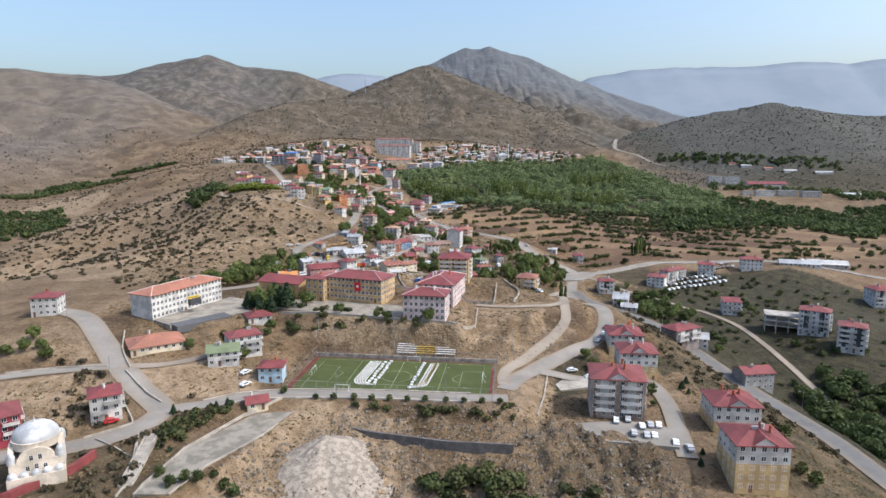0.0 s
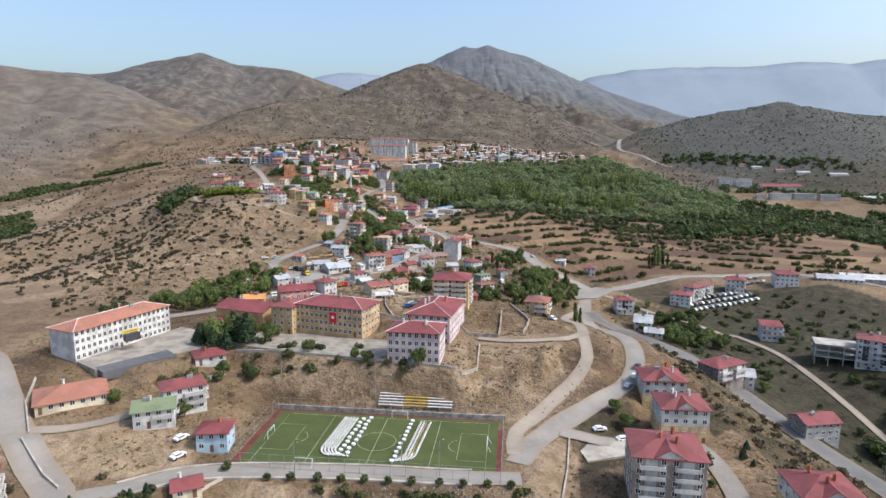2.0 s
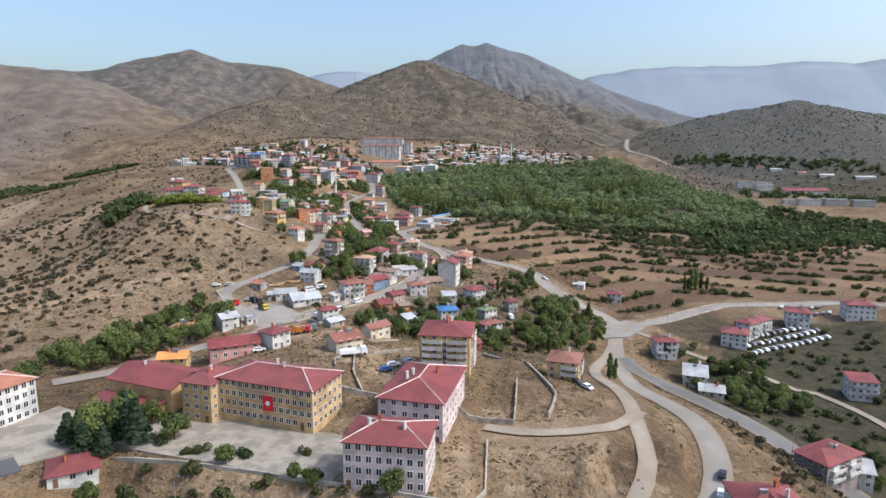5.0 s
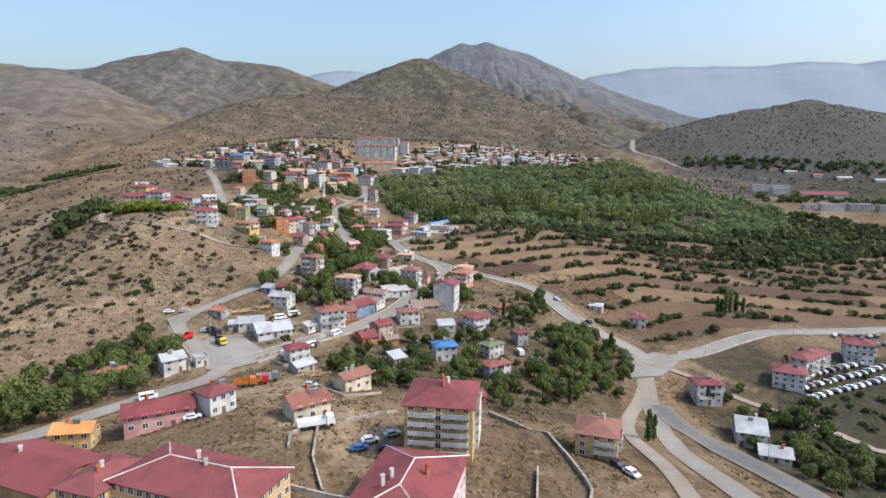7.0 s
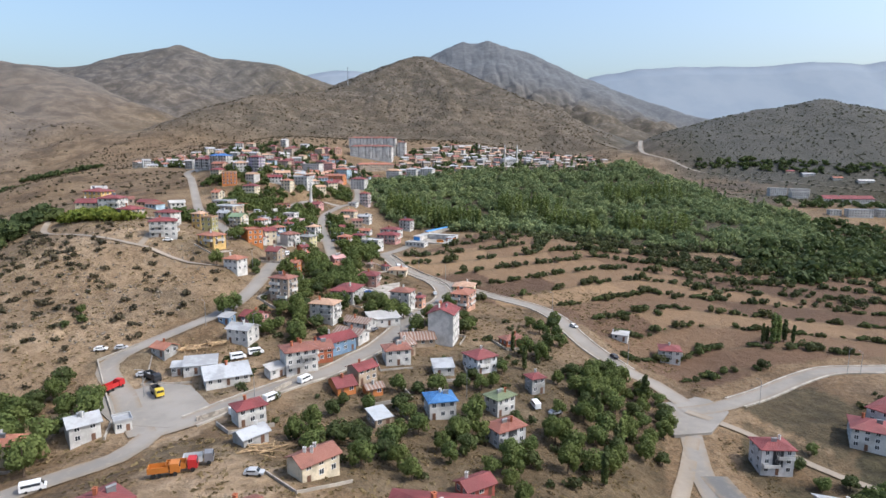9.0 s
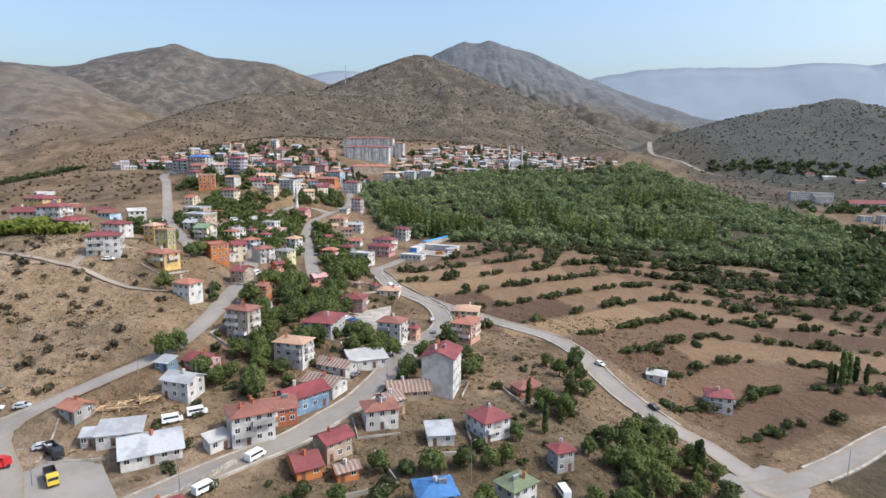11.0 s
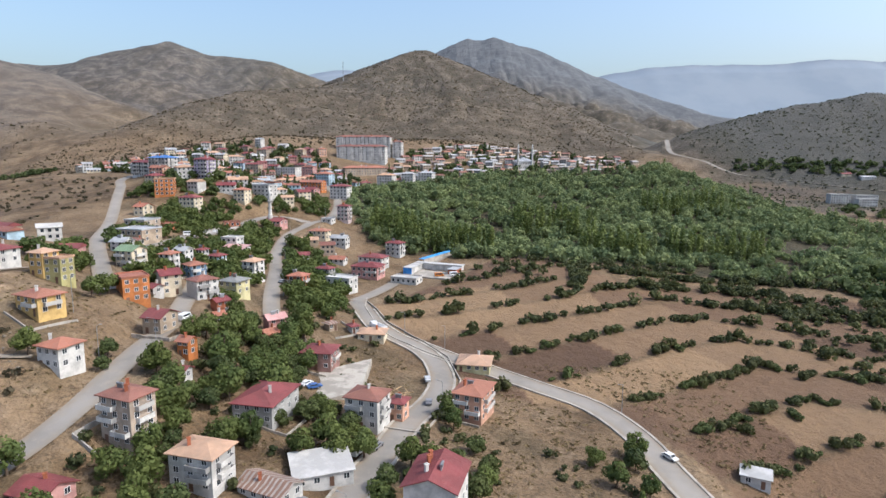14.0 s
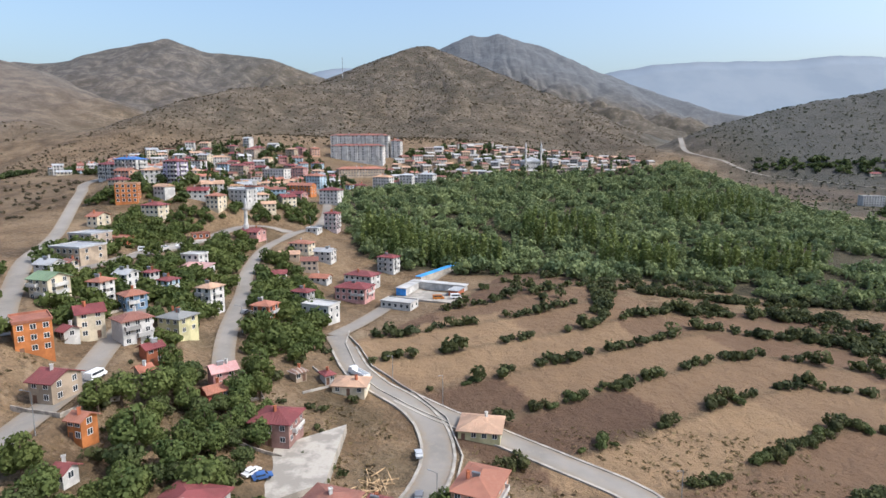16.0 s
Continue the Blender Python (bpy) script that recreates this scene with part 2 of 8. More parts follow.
till = mix_of(n, l, math_of(n, l, "MULTIPLY", mid, 0.3), till, (0.10, 0.062, 0.037))
# grass runs very dark: the right valley's cloud shade is painted into it
grass = ramp_of(n, l, mid, (0.1, (0.020, 0.020, 0.010)), (0.9, (0.062, 0.053, 0.027)))
gravel = ramp_of(n, l, mid, (0.15, (0.205, 0.142, 0.083)), (0.85, (0.355, 0.262, 0.166)))
c = mix_of(n, l, sep.outputs[2], c, gravel)
spots = ramp_of(n, l, mid, (0.46, (0, 0, 0)), (0.62, (1, 1, 1)))
c = mix_of(n, l, math_of(n, l, "MULTIPLY", spots, math_of(n, l, "MULTIPLY", scrub_mask, 0.85)), c, (0.055, 0.052, 0.034))
c = mix_of(n, l, math_of(n, l, "MULTIPLY", ramp_of(n, l, fine, (0.45, (0, 0, 0)), (0.7, (1, 1, 1))), math_of(n, l, "MULTIPLY", math_of(n, l, "SUBTRACT", 1.0, math_of(n, l, "MULTIPLY", sep.outputs[2], 0.7)), 0.5)), c, (0.115, 0.078, 0.045))
grit = noise_of(n, l, 0.55, 6, geo, 0.75)
c = mix_of(n, l, math_of(n, l, "MULTIPLY", ramp_of(n, l, grit, (0.1, (1, 1, 1)), (0.47, (0, 0, 0))), math_of(n, l, "MULTIPLY", math_of(n, l, "SUBTRACT", 1.0, math_of(n, l, "MULTIPLY", sep.outputs[2], 0.75)), 0.65)), c, (0.06, 0.046, 0.026))
open_soil = math_of(n, l, "MULTIPLY", math_of(n, l, "SUBTRACT", 1.0, rck.outputs["Fac"]), 0.5)
c = mix_of(n, l, math_of(n, l, "MULTIPLY", ramp_of(n, l, math_of(n, l, "MULTIPLY", mid, grit), (0.3, (0, 0, 0)), (0.75, (1, 1, 1))), open_soil), c, (0.29, 0.222, 0.15))
c = mix_of(n, l, sep.outputs[1], c, grass)
spots = ramp_of(n, l, grit, (0.5, (0, 0, 0)), (0.75, (1, 1, 1)))
c = mix_of(n, l, math_of(n, l, "MULTIPLY", spots, math_of(n, l, "MULTIPLY", scrub_mask, 0.55)), c, (0.055, 0.05, 0.03))
c = mix_of(n, l, math_of(n, l, "MULTIPLY", sep.outputs[0], 0.92), c, till)
# aerial haze painted into the base colour: blue-grey over far hills
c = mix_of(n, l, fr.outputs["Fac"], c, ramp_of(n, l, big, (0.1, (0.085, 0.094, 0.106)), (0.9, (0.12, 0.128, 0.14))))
l.new(c, b.inputs["Base Color"])
bump_of(n, l, b, mid, 0.8, 1.2)


# ---- height of the land ----
def smooth(a, b, v):
    u = np.clip((v - a) / (b - a), 0, 1)
    return u * u * (3 - 2 * u)


def blend_max(a, b, k):
    """The higher of two surfaces, with the crease rounded over k metres."""
    h = np.clip(0.5 + 0.5 * (a - b) / k, 0, 1)
    return b + (a - b) * h + k * h * (1 - h)


def mound(x, y, cx, cy, rx, ry, height):
    return height * np.exp(-((x - cx) / rx) ** 2 - ((y - cy) / ry) ** 2)


def rough(x, y, size, seed):
    """Smooth gullies and swells of about that size, between -1 and 1."""
    rng = np.random.RandomState(seed)
    total = 0
    for k in range(7):
        a, f = rng.uniform(0, 2 * math.pi), 2 * math.pi / (size * rng.uniform(0.6, 1.5))
        total = total + np.sin(f * (x * math.cos(a) + y * math.sin(a)) + rng.uniform(0, 6.28)
                               + 1.3 * np.sin(f * 0.6 * (y * math.cos(a) - x * math.sin(a)) + rng.uniform(0, 6.28)))
    return total / 4.5


def rolling(x, y):
    """The near country: valley floor, spurs and the rising foot of the hills."""
    h = -6 + 100 * smooth(620, 1300, y) * smooth(900, -100, x) + 30 * smooth(700, 1500, y) * smooth(-300, 700, x)
    h = h + mound(x, y, 650, 0, 220, 220, -21.1)
    h = h + mound(x, y, -535, 0, 220, 220, 17.4)
    h = h + mound(x, y, 290, 0, 140, 140, -12.5)
    h = h + mound(x, y, 210, 85, 140, 140, -30.1)
    h = h + mound(x, y, -295, 85, 140, 140, 6.7)
    h = h + mound(x, y, 120, 135, 45, 45, 6.8)
    h = h + mound(x, y, -15, 135, 45, 45, -11.9)
    h = h + mound(x, y, 90, 190, 45, 45, 9.3)
    h = h + mound(x, y, 10, 190, 45, 45, 3.4)
    h = h + mound(x, y, 200, 215, 45, 45, -7.8)
    h = h + mound(x, y, 65, 245, 45, 45, -6.6)
    h = h + mound(x, y, -150, 250, 60, 60, 9.2)
    h = h + mound(x, y, 650, 265, 220, 220, -7.2)
    h = h + mound(x, y, -670, 265, 220, 220, 7.0)
    h = h + mound(x, y, 145, 270, 45, 45, -10.3)
    h = h + mound(x, y, 90, 270, 45, 45, 12.8)
    h = h + mound(x, y, 30, 290, 60, 60, 14.3)
    h = h + mound(x, y, -45, 295, 45, 45, 10.4)
    h = h + mound(x, y, 225, 325, 45, 45, 11.7)
    h = h + mound(x, y, 210, 335, 140, 140, -19.0)
    h = h + mound(x, y, -45, 350, 45, 45, 6.2)
    h = h + mound(x, y, -100, 380, 45, 45, -5.6)
    h = h + mound(x, y, 90, 380, 45, 45, -5.4)
    h = h + mound(x, y, -15, 380, 45, 45, -2.6)
    h = h + mound(x, y, -380, 420, 140, 140, -7.6)
    h = h + mound(x, y, 100, 430, 60, 60, -4.8)
    h = h + mound(x, y, -205, 430, 45, 45, -14.2)
    h = h + mound(x, y, 255, 430, 45, 45, 11.8)
    h = h + mound(x, y, 35, 430, 45, 45, 2.9)
    h = h + mound(x, y, 145, 460, 45, 45, -2.7)
    h = h + mound(x, y, -70, 485, 45, 45, 8.7)
    h = h + mound(x, y, -150, 485, 45, 45, 8.4)
    h = h + mound(x, y, -115, 540, 60, 60, 12.0)
    h = h + mound(x, y, 35, 540, 45, 45, -3.1)
    h = h + mound(x, y, 135, 540, 60, 60, -1.3)
    h = h + mound(x, y, -190, 575, 60, 60, 22.2)
    h = h + mound(x, y, -70, 595, 45, 45, 5.7)
    h = h + mound(x, y, -260, 595, 45, 45, 6.7)
    h = h + mound(x, y, -190, 610, 340, 340, 30.4)
    h = h + mound(x, y, -125, 650, 45, 45, 7.1)
    h = h + mound(x, y, 650, 660, 220, 220, 7.0)
    h = h + mound(x, y, 40, 670, 140, 140, -9.0)
    h = h + mound(x, y, 100, 685, 60, 60, 6.5)
    h = h + mound(x, y, -15, 700, 45, 45, -4.3)
    h = h + mound(x, y, -210, 755, 140, 140, 22.2)
    h = h + mound(x, y, 290, 755, 140, 140, 11.7)
    h = h + mound(x, y, -150, 785, 45, 45, 14.7)
    h = h + mound(x, y, 35, 810, 45, 45, -5.3)
    h = h + mound(x, y, -800, 815, 340, 340, 13.4)
    h = h + mound(x, y, -205, 835, 45, 45, 8.3)
    h = h + mound(x, y, 785, 925, 220, 220, 18.0)
    h = h + mound(x, y, -295, 925, 140, 140, 11.7)
    h = h + mound(x, y, -45, 1010, 140, 140, -8.0)
    h = h + mound(x, y, -630, 1175, 140, 140, -27.9)
    h = h + mound(x, y, 255, 1190, 220, 220, -11.6)
    h = h + mound(x, y, 520, 1190, 220, 220, -9.6)
    h = h + mound(x, y, 40, 1260, 140, 140, 8.0)
    h = h + mound(x, y, -210, 1260, 140, 140, 6.0)
    valley = smooth(230, 420, x) * smooth(800, 1000, y)
    h = h + valley * (12 + 25 * smooth(1000, 1250, y) + 70 * smooth(1250, 1800, y) - h)
    h = h + mound(x, y, -620, 1010, 200, 200, -45.9)
    h = h + mound(x, y, -470, 700, 120, 120, -9.2)
    h = h + mound(x, y, -560, 820, 130, 130, -5.6)
    h = h + mound(x, y, -330, 480, 70, 70, 21.2)
    h = h + mound(x, y, -250, 500, 50, 50, -7.0)
    h = h + mound(x, y, -175, 490, 50, 50, 7.0)
    h = h + mound(x, y, -420, 880, 90, 90, 17.3)
    h = h + mound(x, y, -430, 600, 110, 110, -10.0)
    h = h + mound(x, y, -290, 440, 55, 55, -16.0)
    h = h + mound(x, y, -400, 460, 110, 110, -30.8)
    h = h + mound(x, y, -280, 620, 90, 90, 4.1)
    h = h + mound(x, y, -150, 1000, 130, 130, -3.5)
    h = h + mound(x, y, 0, 1000, 130, 130, 5.2)
    h = h + mound(x, y, 150, 1050, 130, 130, -4.4)
    h = h + mound(x, y, -250, 900, 110, 110, 1.9)
    h = h + mound(x, y, 480, 1000, 130, 130, 13.7)
    h = h + mound(x, y, 440, 760, 120, 120, -10.1)
    h = h + mound(x, y, 250, 1100, 120, 120, 25.5)
    h = h + mound(x, y, -100, 1120, 120, 120, 4.2)
    h = h + mound(x, y, 60, 1160, 110, 110, 6.1)
    h = h + mound(x, y, 100, 880, 120, 120, 4.7)
    h = h + mound(x, y, -210, 1090, 110, 110, 22.4)
    h = h + mound(x, y, -340, 760, 80, 80, -5.8)
    h = h + mound(x, y, -215, 430, 45, 45, 13.8)
    h = h + mound(x, y, -60, 860, 100, 100, 3.8)
    h = h + mound(x, y, 20, 670, 90, 90, 12.1)
    h = h + mound(x, y, 60, 600, 70, 70, 1.1)
    h = h + mound(x, y, 150, 450, 60, 60, 6.7)
    h = h + mound(x, y, 130, 620, 80, 80, 3.7)
    h = h + mound(x, y, 114, 482, 34, 30, -7.0)
    h = h + mound(x, y, -57, 470, 40, 40, -2.2)
    h = h + mound(x, y, -28, 540, 45, 45, -3.2)
    h = h + mound(x, y, -31, 645, 50, 50, -4.5)
    h = h + mound(x, y, -128, 518, 40, 35, 5.5)
    return h


def ridge(x, y, slope, blunt, *pts):
    """A hill along a crest line of (x, y, height), its flanks falling evenly on both sides; with the distance to the crest."""
    best, near = None, None
    for (ax, ay, az), (bx, by, bz) in zip(pts, pts[1:]):
        ex, ey = bx - ax, by - ay
        u = np.clip(((x - ax) * ex + (y - ay) * ey) / (ex * ex + ey * ey), 0, 1)
        d = np.hypot(x - ax - u * ex, y - ay - u * ey)
        h = az + u * (bz - az) + slope * blunt - slope * np.sqrt(d * d + blunt * blunt)
        best = h if best is None else blend_max(best, h, 6)
        near = d if near is None else np.minimum(near, d)
    return best, near


def hills(x, y):
    """The hill over the town, the mountains behind it and the hills across the two valleys."""
    g, crest = ridge(x, y, 0.42, 25, (343, 1330, 84), (286, 1500, 116), (223, 1700, 175), (117, 1880, 257), (-55, 2000, 350), (-141, 1900, 287), (-238, 1780, 236), (-314, 1700, 221), (-389, 1600, 204), (-433, 1520, 181), (-461, 1450, 156), (-484, 1330, 107))
    g = blend_max(g, ridge(x, y, 0.42, 30, (-238, 1780, 230), (-200, 1560, 160), (-180, 1380, 112))[0], 20)
    g = blend_max(g, ridge(x, y, 0.42, 30, (-30, 1950, 325), (20, 1680, 200), (60, 1450, 118))[0], 20)
    h, d = ridge(x, y, 0.52, 20, (-225, 3300, 418), (-52, 3300, 535), (63, 3300, 585), (120, 3300, 613), (177, 3300, 605), (240, 3300, 619), (321, 3300, 591), (421, 3300, 570), (523, 3300, 517), (716, 3250, 437), (862, 3150, 365), (997, 3050, 304), (1135, 2950, 246), (1500, 2900, 200))
    g, crest = blend_max(g, h, 12), np.minimum(crest, d)
    g = blend_max(g, ridge(x, y, 0.46, 30, (300, 3250, 560), (290, 2950, 380), (368, 2600, 284), (475, 2450, 256), (546, 2300, 212), (600, 2150, 150))[0], 25)
    g = blend_max(g, ridge(x, y, 0.46, 30, (680, 3200, 430), (760, 2850, 290), (840, 2500, 190))[0], 25)
    h, d = ridge(x, y, 0.44, 22, (-2300, 2800, 380), (-1672, 2700, 414), (-1496, 2600, 395), (-1352, 2560, 384), (-1229, 2560, 406), (-1161, 2560, 430), (-1028, 2560, 449), (-957, 2560, 464), (-908, 2560, 445), (-832, 2560, 424), (-613, 2560, 403), (-534, 2600, 376), (-432, 2650, 345), (-200, 2750, 300))
    g, crest = blend_max(g, h, 12), np.minimum(crest, d)
    g = blend_max(g, ridge(x, y, 0.44, 30, (-957, 2560, 455), (-900, 2250, 330), (-820, 1950, 200))[0], 25)
    g = blend_max(g, ridge(x, y, 0.44, 30, (-640, 2560, 398), (-590, 2250, 280), (-560, 1950, 170))[0], 25)
    h, d = ridge(x, y, 0.40, 40, (-1900, 1650, 330), (-1300, 1720, 312), (-1147, 1750, 303), (-1079, 1780, 299), (-1005, 1780, 290), (-915, 1750, 262), (-868, 1700, 232), (-758, 1550, 163), (-690, 1430, 134), (-611, 1400, 118), (-519, 1320, 98))
    g, crest = blend_max(g, h, 20), np.minimum(crest, d)
    g = blend_max(g, ridge(x, y, 0.40, 40, (-1180, 1750, 300), (-1080, 1450, 180), (-980, 1250, 90))[0], 25)
    h, d = ridge(x, y, 0.46, 60, (415, 1360, 88), (469, 1420, 118), (522, 1450, 140), (603, 1470, 160), (670, 1480, 174), (775, 1480, 190), (858, 1500, 182), (936, 1520, 172), (1040, 1540, 167), (1400, 1560, 170), (1900, 1600, 160))
    g, crest = blend_max(g, h, 12), np.minimum(crest, d)
    g = blend_max(g, ridge(x, y, 0.44, 50, (775, 1480, 185), (720, 1330, 112), (690, 1200, 55))[0], 20)
    return g, crest


def land0(x, y):
    near = rolling(x, y)
    far, crest = hills(x, y)
    wild = smooth(1150, 1600, y) + smooth(450, 800, np.abs(x)) * smooth(500, 1000, y)
    west = smooth(-450, -700, x)
    west = west * smooth(2200, 1950, y)
    hard = 0.42 + 0.5 * west + 0.6 * smooth(2050, 2400, y)
    carve = -26 * (1 - np.abs(rough(x, y, 360, 13))).clip(0, 1) ** 2 - 17 * (1 - np.abs(rough(x, y, 150, 14))).clip(0, 1) ** 2 - 7 * (1 - np.abs(rough(x, y, 62, 15))).clip(0, 1) ** 2 + 14
    hard = hard * (1 - 0.55 * smooth(2750, 3000, y))
    carve = hard * carve * (0.15 + 0.85 * smooth(15, 190, crest))
    far = far + np.clip(wild, 0, 1) * (carve + 2 * rough(x, y, 60, 4)) * (smooth(60, 220, far) + 0.45 * west * smooth(20, 80, far)).clip(0, 1)
    return blend_max(far, near, 16)


PADS = []
ROAD_LINES = []


def pad(cx, cy, w, d, turn, z, skirt=8.0):
    """A level terrace with banks of that run around it."""
    PADS.append((cx, cy, w / 2, d / 2, math.cos(radians(turn)), math.sin(radians(turn)), z, skirt))


pad(-18, 215.5, 82, 40, -5, 0.0, 9)        # football pitch
pad(-20, 197.5, 96, 8, -4, 0.0, 5)         # road before the pitch
pad(-36, 268, 62, 30, -14, 13.0, 9)        # school terrace
pad(-2, 258, 24, 30, -14, 13.0, 7)         # dormitory terrace
pad(6, 305, 40, 34, -8, 15.5, 10)          # yard of the yellow block
pad(28, 275, 26, 30, -10, 10.5, 10)        # bare plateau
pad(64, 200, 52, 58, -8, -4.0, 10)         # apartment blocks
pad(79, 240, 26, 36, -6, -4.4, 7)          # rear apartment blocks
pad(-100, 262, 26, 40, 54, 12.0, 8)        # yard of the white school
pad(-62, 167, 13, 58, -24, -2.0, 4)        # concrete yard
pad(94, 432, 24, 26, 20, -6.0, 12)         # road junction
pad(-76, 398, 34, 34, 0, 10.0, 12)         # depot yard
pad(-114, 146, 40, 34, 0, -2.0, 8)         # mosque yard


def line(width, *pts):
    """A road's middle line, drawn out as a smooth curve every 5 m."""
    p = [np.array(q, float) for q in pts]
    p = [2 * p[0] - p[1]] + p + [2 * p[-1] - p[-2]]
    out = []
    for a, b, c, d in zip(p, p[1:], p[2:], p[3:]):
        n = max(2, int(np.hypot(*(c - b)) / 5))
        for k in range(n):
            u = k / n
            out.append(0.5 * (2 * b + (c - a) * u + (2 * a - 5 * b + 4 * c - d) * u * u + (3 * b - a - 3 * c + d) * u ** 3))
    out.append(p[-2])
    q = np.array(out)
    z = padded(q[:, 0], q[:, 1])
    for _ in range(6):
        z = np.concatenate([z[:1], (z[:-2] + 2 * z[1:-1] + z[2:]) / 4, z[-1:]])
    ROAD_LINES.append((width, q, z))
    return len(ROAD_LINES) - 1


def padded(x, y):
    h = land0(x, y)
    for cx, cy, a, b, c, s, z, skirt in PADS:
        u, v = np.abs((x - cx) * c + (y - cy) * s) - a, np.abs((y - cy) * c - (x - cx) * s) - b
        out = np.hypot(np.maximum(u, 0), np.maximum(v, 0))
        h = h + (z - h) * (1 - smooth(0, skirt, out))
    return h


ROADS = {
    "junction_road": (7.5, "asphalt", line(7.5, (97, 438), (91, 450), (83, 457), (77, 466), (72, 478), (68, 494), (65, 511), (57, 529), (43, 541), (23, 555), (12, 561), (-1, 570))),
    "pitch_road": (7.0, "asphalt", line(7.0, (94, 430), (89, 410), (85, 392), (82, 372), (79, 350), (79, 320), (79, 292), (74, 268), (63, 253), (50, 240), (38, 230), (30, 218), (22, 203))),
    "valley_road": (7.5, "asphalt", line(7.5, (94, 430), (106, 433), (127, 443), (147, 455), (166, 464), (184, 466), (210, 468), (235, 468), (263, 456), (300, 440), (380, 400))),
    "dirt_road": (4.6, "dirt", line(4.6, (90, 412), (82, 396), (70, 372), (65, 351), (64, 325), (61, 300), (58, 282), (56, 268), (49, 255), (36, 239), (24, 222), (22, 208))),
    "pitch_front_road": (6.5, "asphalt", line(6.5, (22, 195), (3, 196), (-16, 198), (-36, 199), (-56, 199), (-68, 196), (-78, 189), (-89, 183))),
    "school_road": (9.0, "asphalt", line(9.0, (-175, 262), (-153, 250), (-133, 228), (-118, 211), (-102, 195), (-89, 182), (-95, 170), (-108, 163), (-135, 155))),
    "west_road": (6.0, "asphalt", line(6.0, (-116, 210), (-132, 204), (-151, 197), (-190, 180))),
    "school_lane": (4.5, "dirt", line(4.5, (-116, 209), (-101, 214), (-89, 225), (-83, 240), (-73, 250))),
    "highway": (8.5, "asphalt", line(8.5, (150, 100), (142, 150), (140, 180), (142, 210), (141, 245), (134, 273), (123, 299), (114, 325), (106, 345), (98, 362), (90, 378), (88, 392))),
    "main_street": (7.5, "asphalt", line(7.5, (-71, 378), (-62, 386), (-55, 396), (-42, 411), (-29, 424), (-22, 436), (-16, 446), (-11, 461), (-7, 477), (-3, 491), (1, 508), (7, 524), (10, 541), (7, 557), (0, 567), (-8, 574), (-16, 582), (-23, 598), (-28, 610))),
    "hill_street": (7.0, "asphalt", line(7.0, (-71, 378), (-80, 390), (-90, 405), (-103, 422), (-91, 441), (-77, 459), (-72, 482), (-73, 510), (-75, 535), (-79, 552), (-84, 575), (-88, 590))),
    "school_street": (6.5, "asphalt", line(6.5, (-120, 312), (-104, 325), (-94, 339), (-83, 353), (-71, 365), (-69, 378))),
    "town_street": (7.0, "asphalt", line(7.0, (-28, 610), (-20, 639), (-11, 667), (3, 704), (20, 742), (30, 760))),
    "east_street": (6.5, "asphalt", line(6.5, (-50, 560), (-56, 578), (-63, 606), (-73, 647), (-81, 678), (-85, 720), (-78, 753), (-70, 779), (-72, 820), (-85, 880), (-110, 950))),
    "upper_street": (6.5, "asphalt", line(6.5, (-100, 545), (-121, 579), (-152, 633), (-182, 701), (-215, 775), (-232, 812), (-228, 860), (-210, 930))),
    "market_street": (9.0, "asphalt", line(9.0, (-129, 618), (-127, 630), (-123, 658), (-117, 696), (-110, 732), (-100, 752), (-80, 758))),
    "field_track": (3.5, "dirt", line(3.5, (95, 430), (104, 421), (111, 416), (119, 406), (128, 396), (141, 386), (154, 368), (161, 366), (170, 345), (173, 317), (175, 290), (176, 250))),
    "hill_track": (3.0, "dirt", line(3.0, (-91, 494), (-103, 490), (-126, 496), (-155, 503), (-187, 525), (-200, 548))),
    "summit_track": (3.0, "dirt", line(3.0, (-127, 497), (-129, 515), (-128, 540), (-125, 556))),
    "apartment_lane": (6.0, "asphalt", line(6.0, (38, 226), (55, 222), (69, 223), (78, 220), (78, 200), (74, 180), (71, 164))),
    "plateau_track": (4.0, "dirt", line(4.0, (62, 292), (50, 281), (37, 277), (25, 277), (16, 280))),
    "far_road": (8.0, "asphalt", line(8.0, (520, 1720), (440, 1540), (385, 1382), (380, 1334), (392, 1306), (407, 1284), (417, 1254), (440, 1223), (481, 1198), (535, 1163), (608, 1119), (676, 1079), (800, 1020))),
}


def road_bed(x, y):
    """The level of the roads near by, and how far they shape the ground there."""
    x, y = np.asarray(x, float), np.asarray(y, float)
    total, best, level = np.zeros(x.shape), np.zeros(x.shape), np.zeros(x.shape)
    for width, q, z in ROAD_LINES:
        reach = width / 2 + 9
        near = (x > q[:, 0].min() - reach) & (x < q[:, 0].max() + reach) & (y > q[:, 1].min() - reach) & (y < q[:, 1].max() + reach)
        if not near.any():
            continue
        px, py = x[near], y[near]
        dist, at = np.full(px.shape, 1e9), np.zeros(px.shape)
        for (ax, ay), (bx, by), za, zb in zip(q, q[1:], z, z[1:]):
            ex, ey = bx - ax, by - ay
            u = np.clip(((px - ax) * ex + (py - ay) * ey) / (ex * ex + ey * ey + 1e-9), 0, 1)
            d = np.hypot(px - ax - u * ex, py - ay - u * ey)
            closer = d < dist
            dist, at = np.where(closer, d, dist), np.where(closer, za + u * (zb - za), at)
        wgt = 1 - smooth(width / 2 + 1.5, reach, dist)
        level[near] += wgt * at
        total[near] += wgt
        best[near] = np.maximum(best[near], wgt)
    return level / np.maximum(total, 1e-6), best


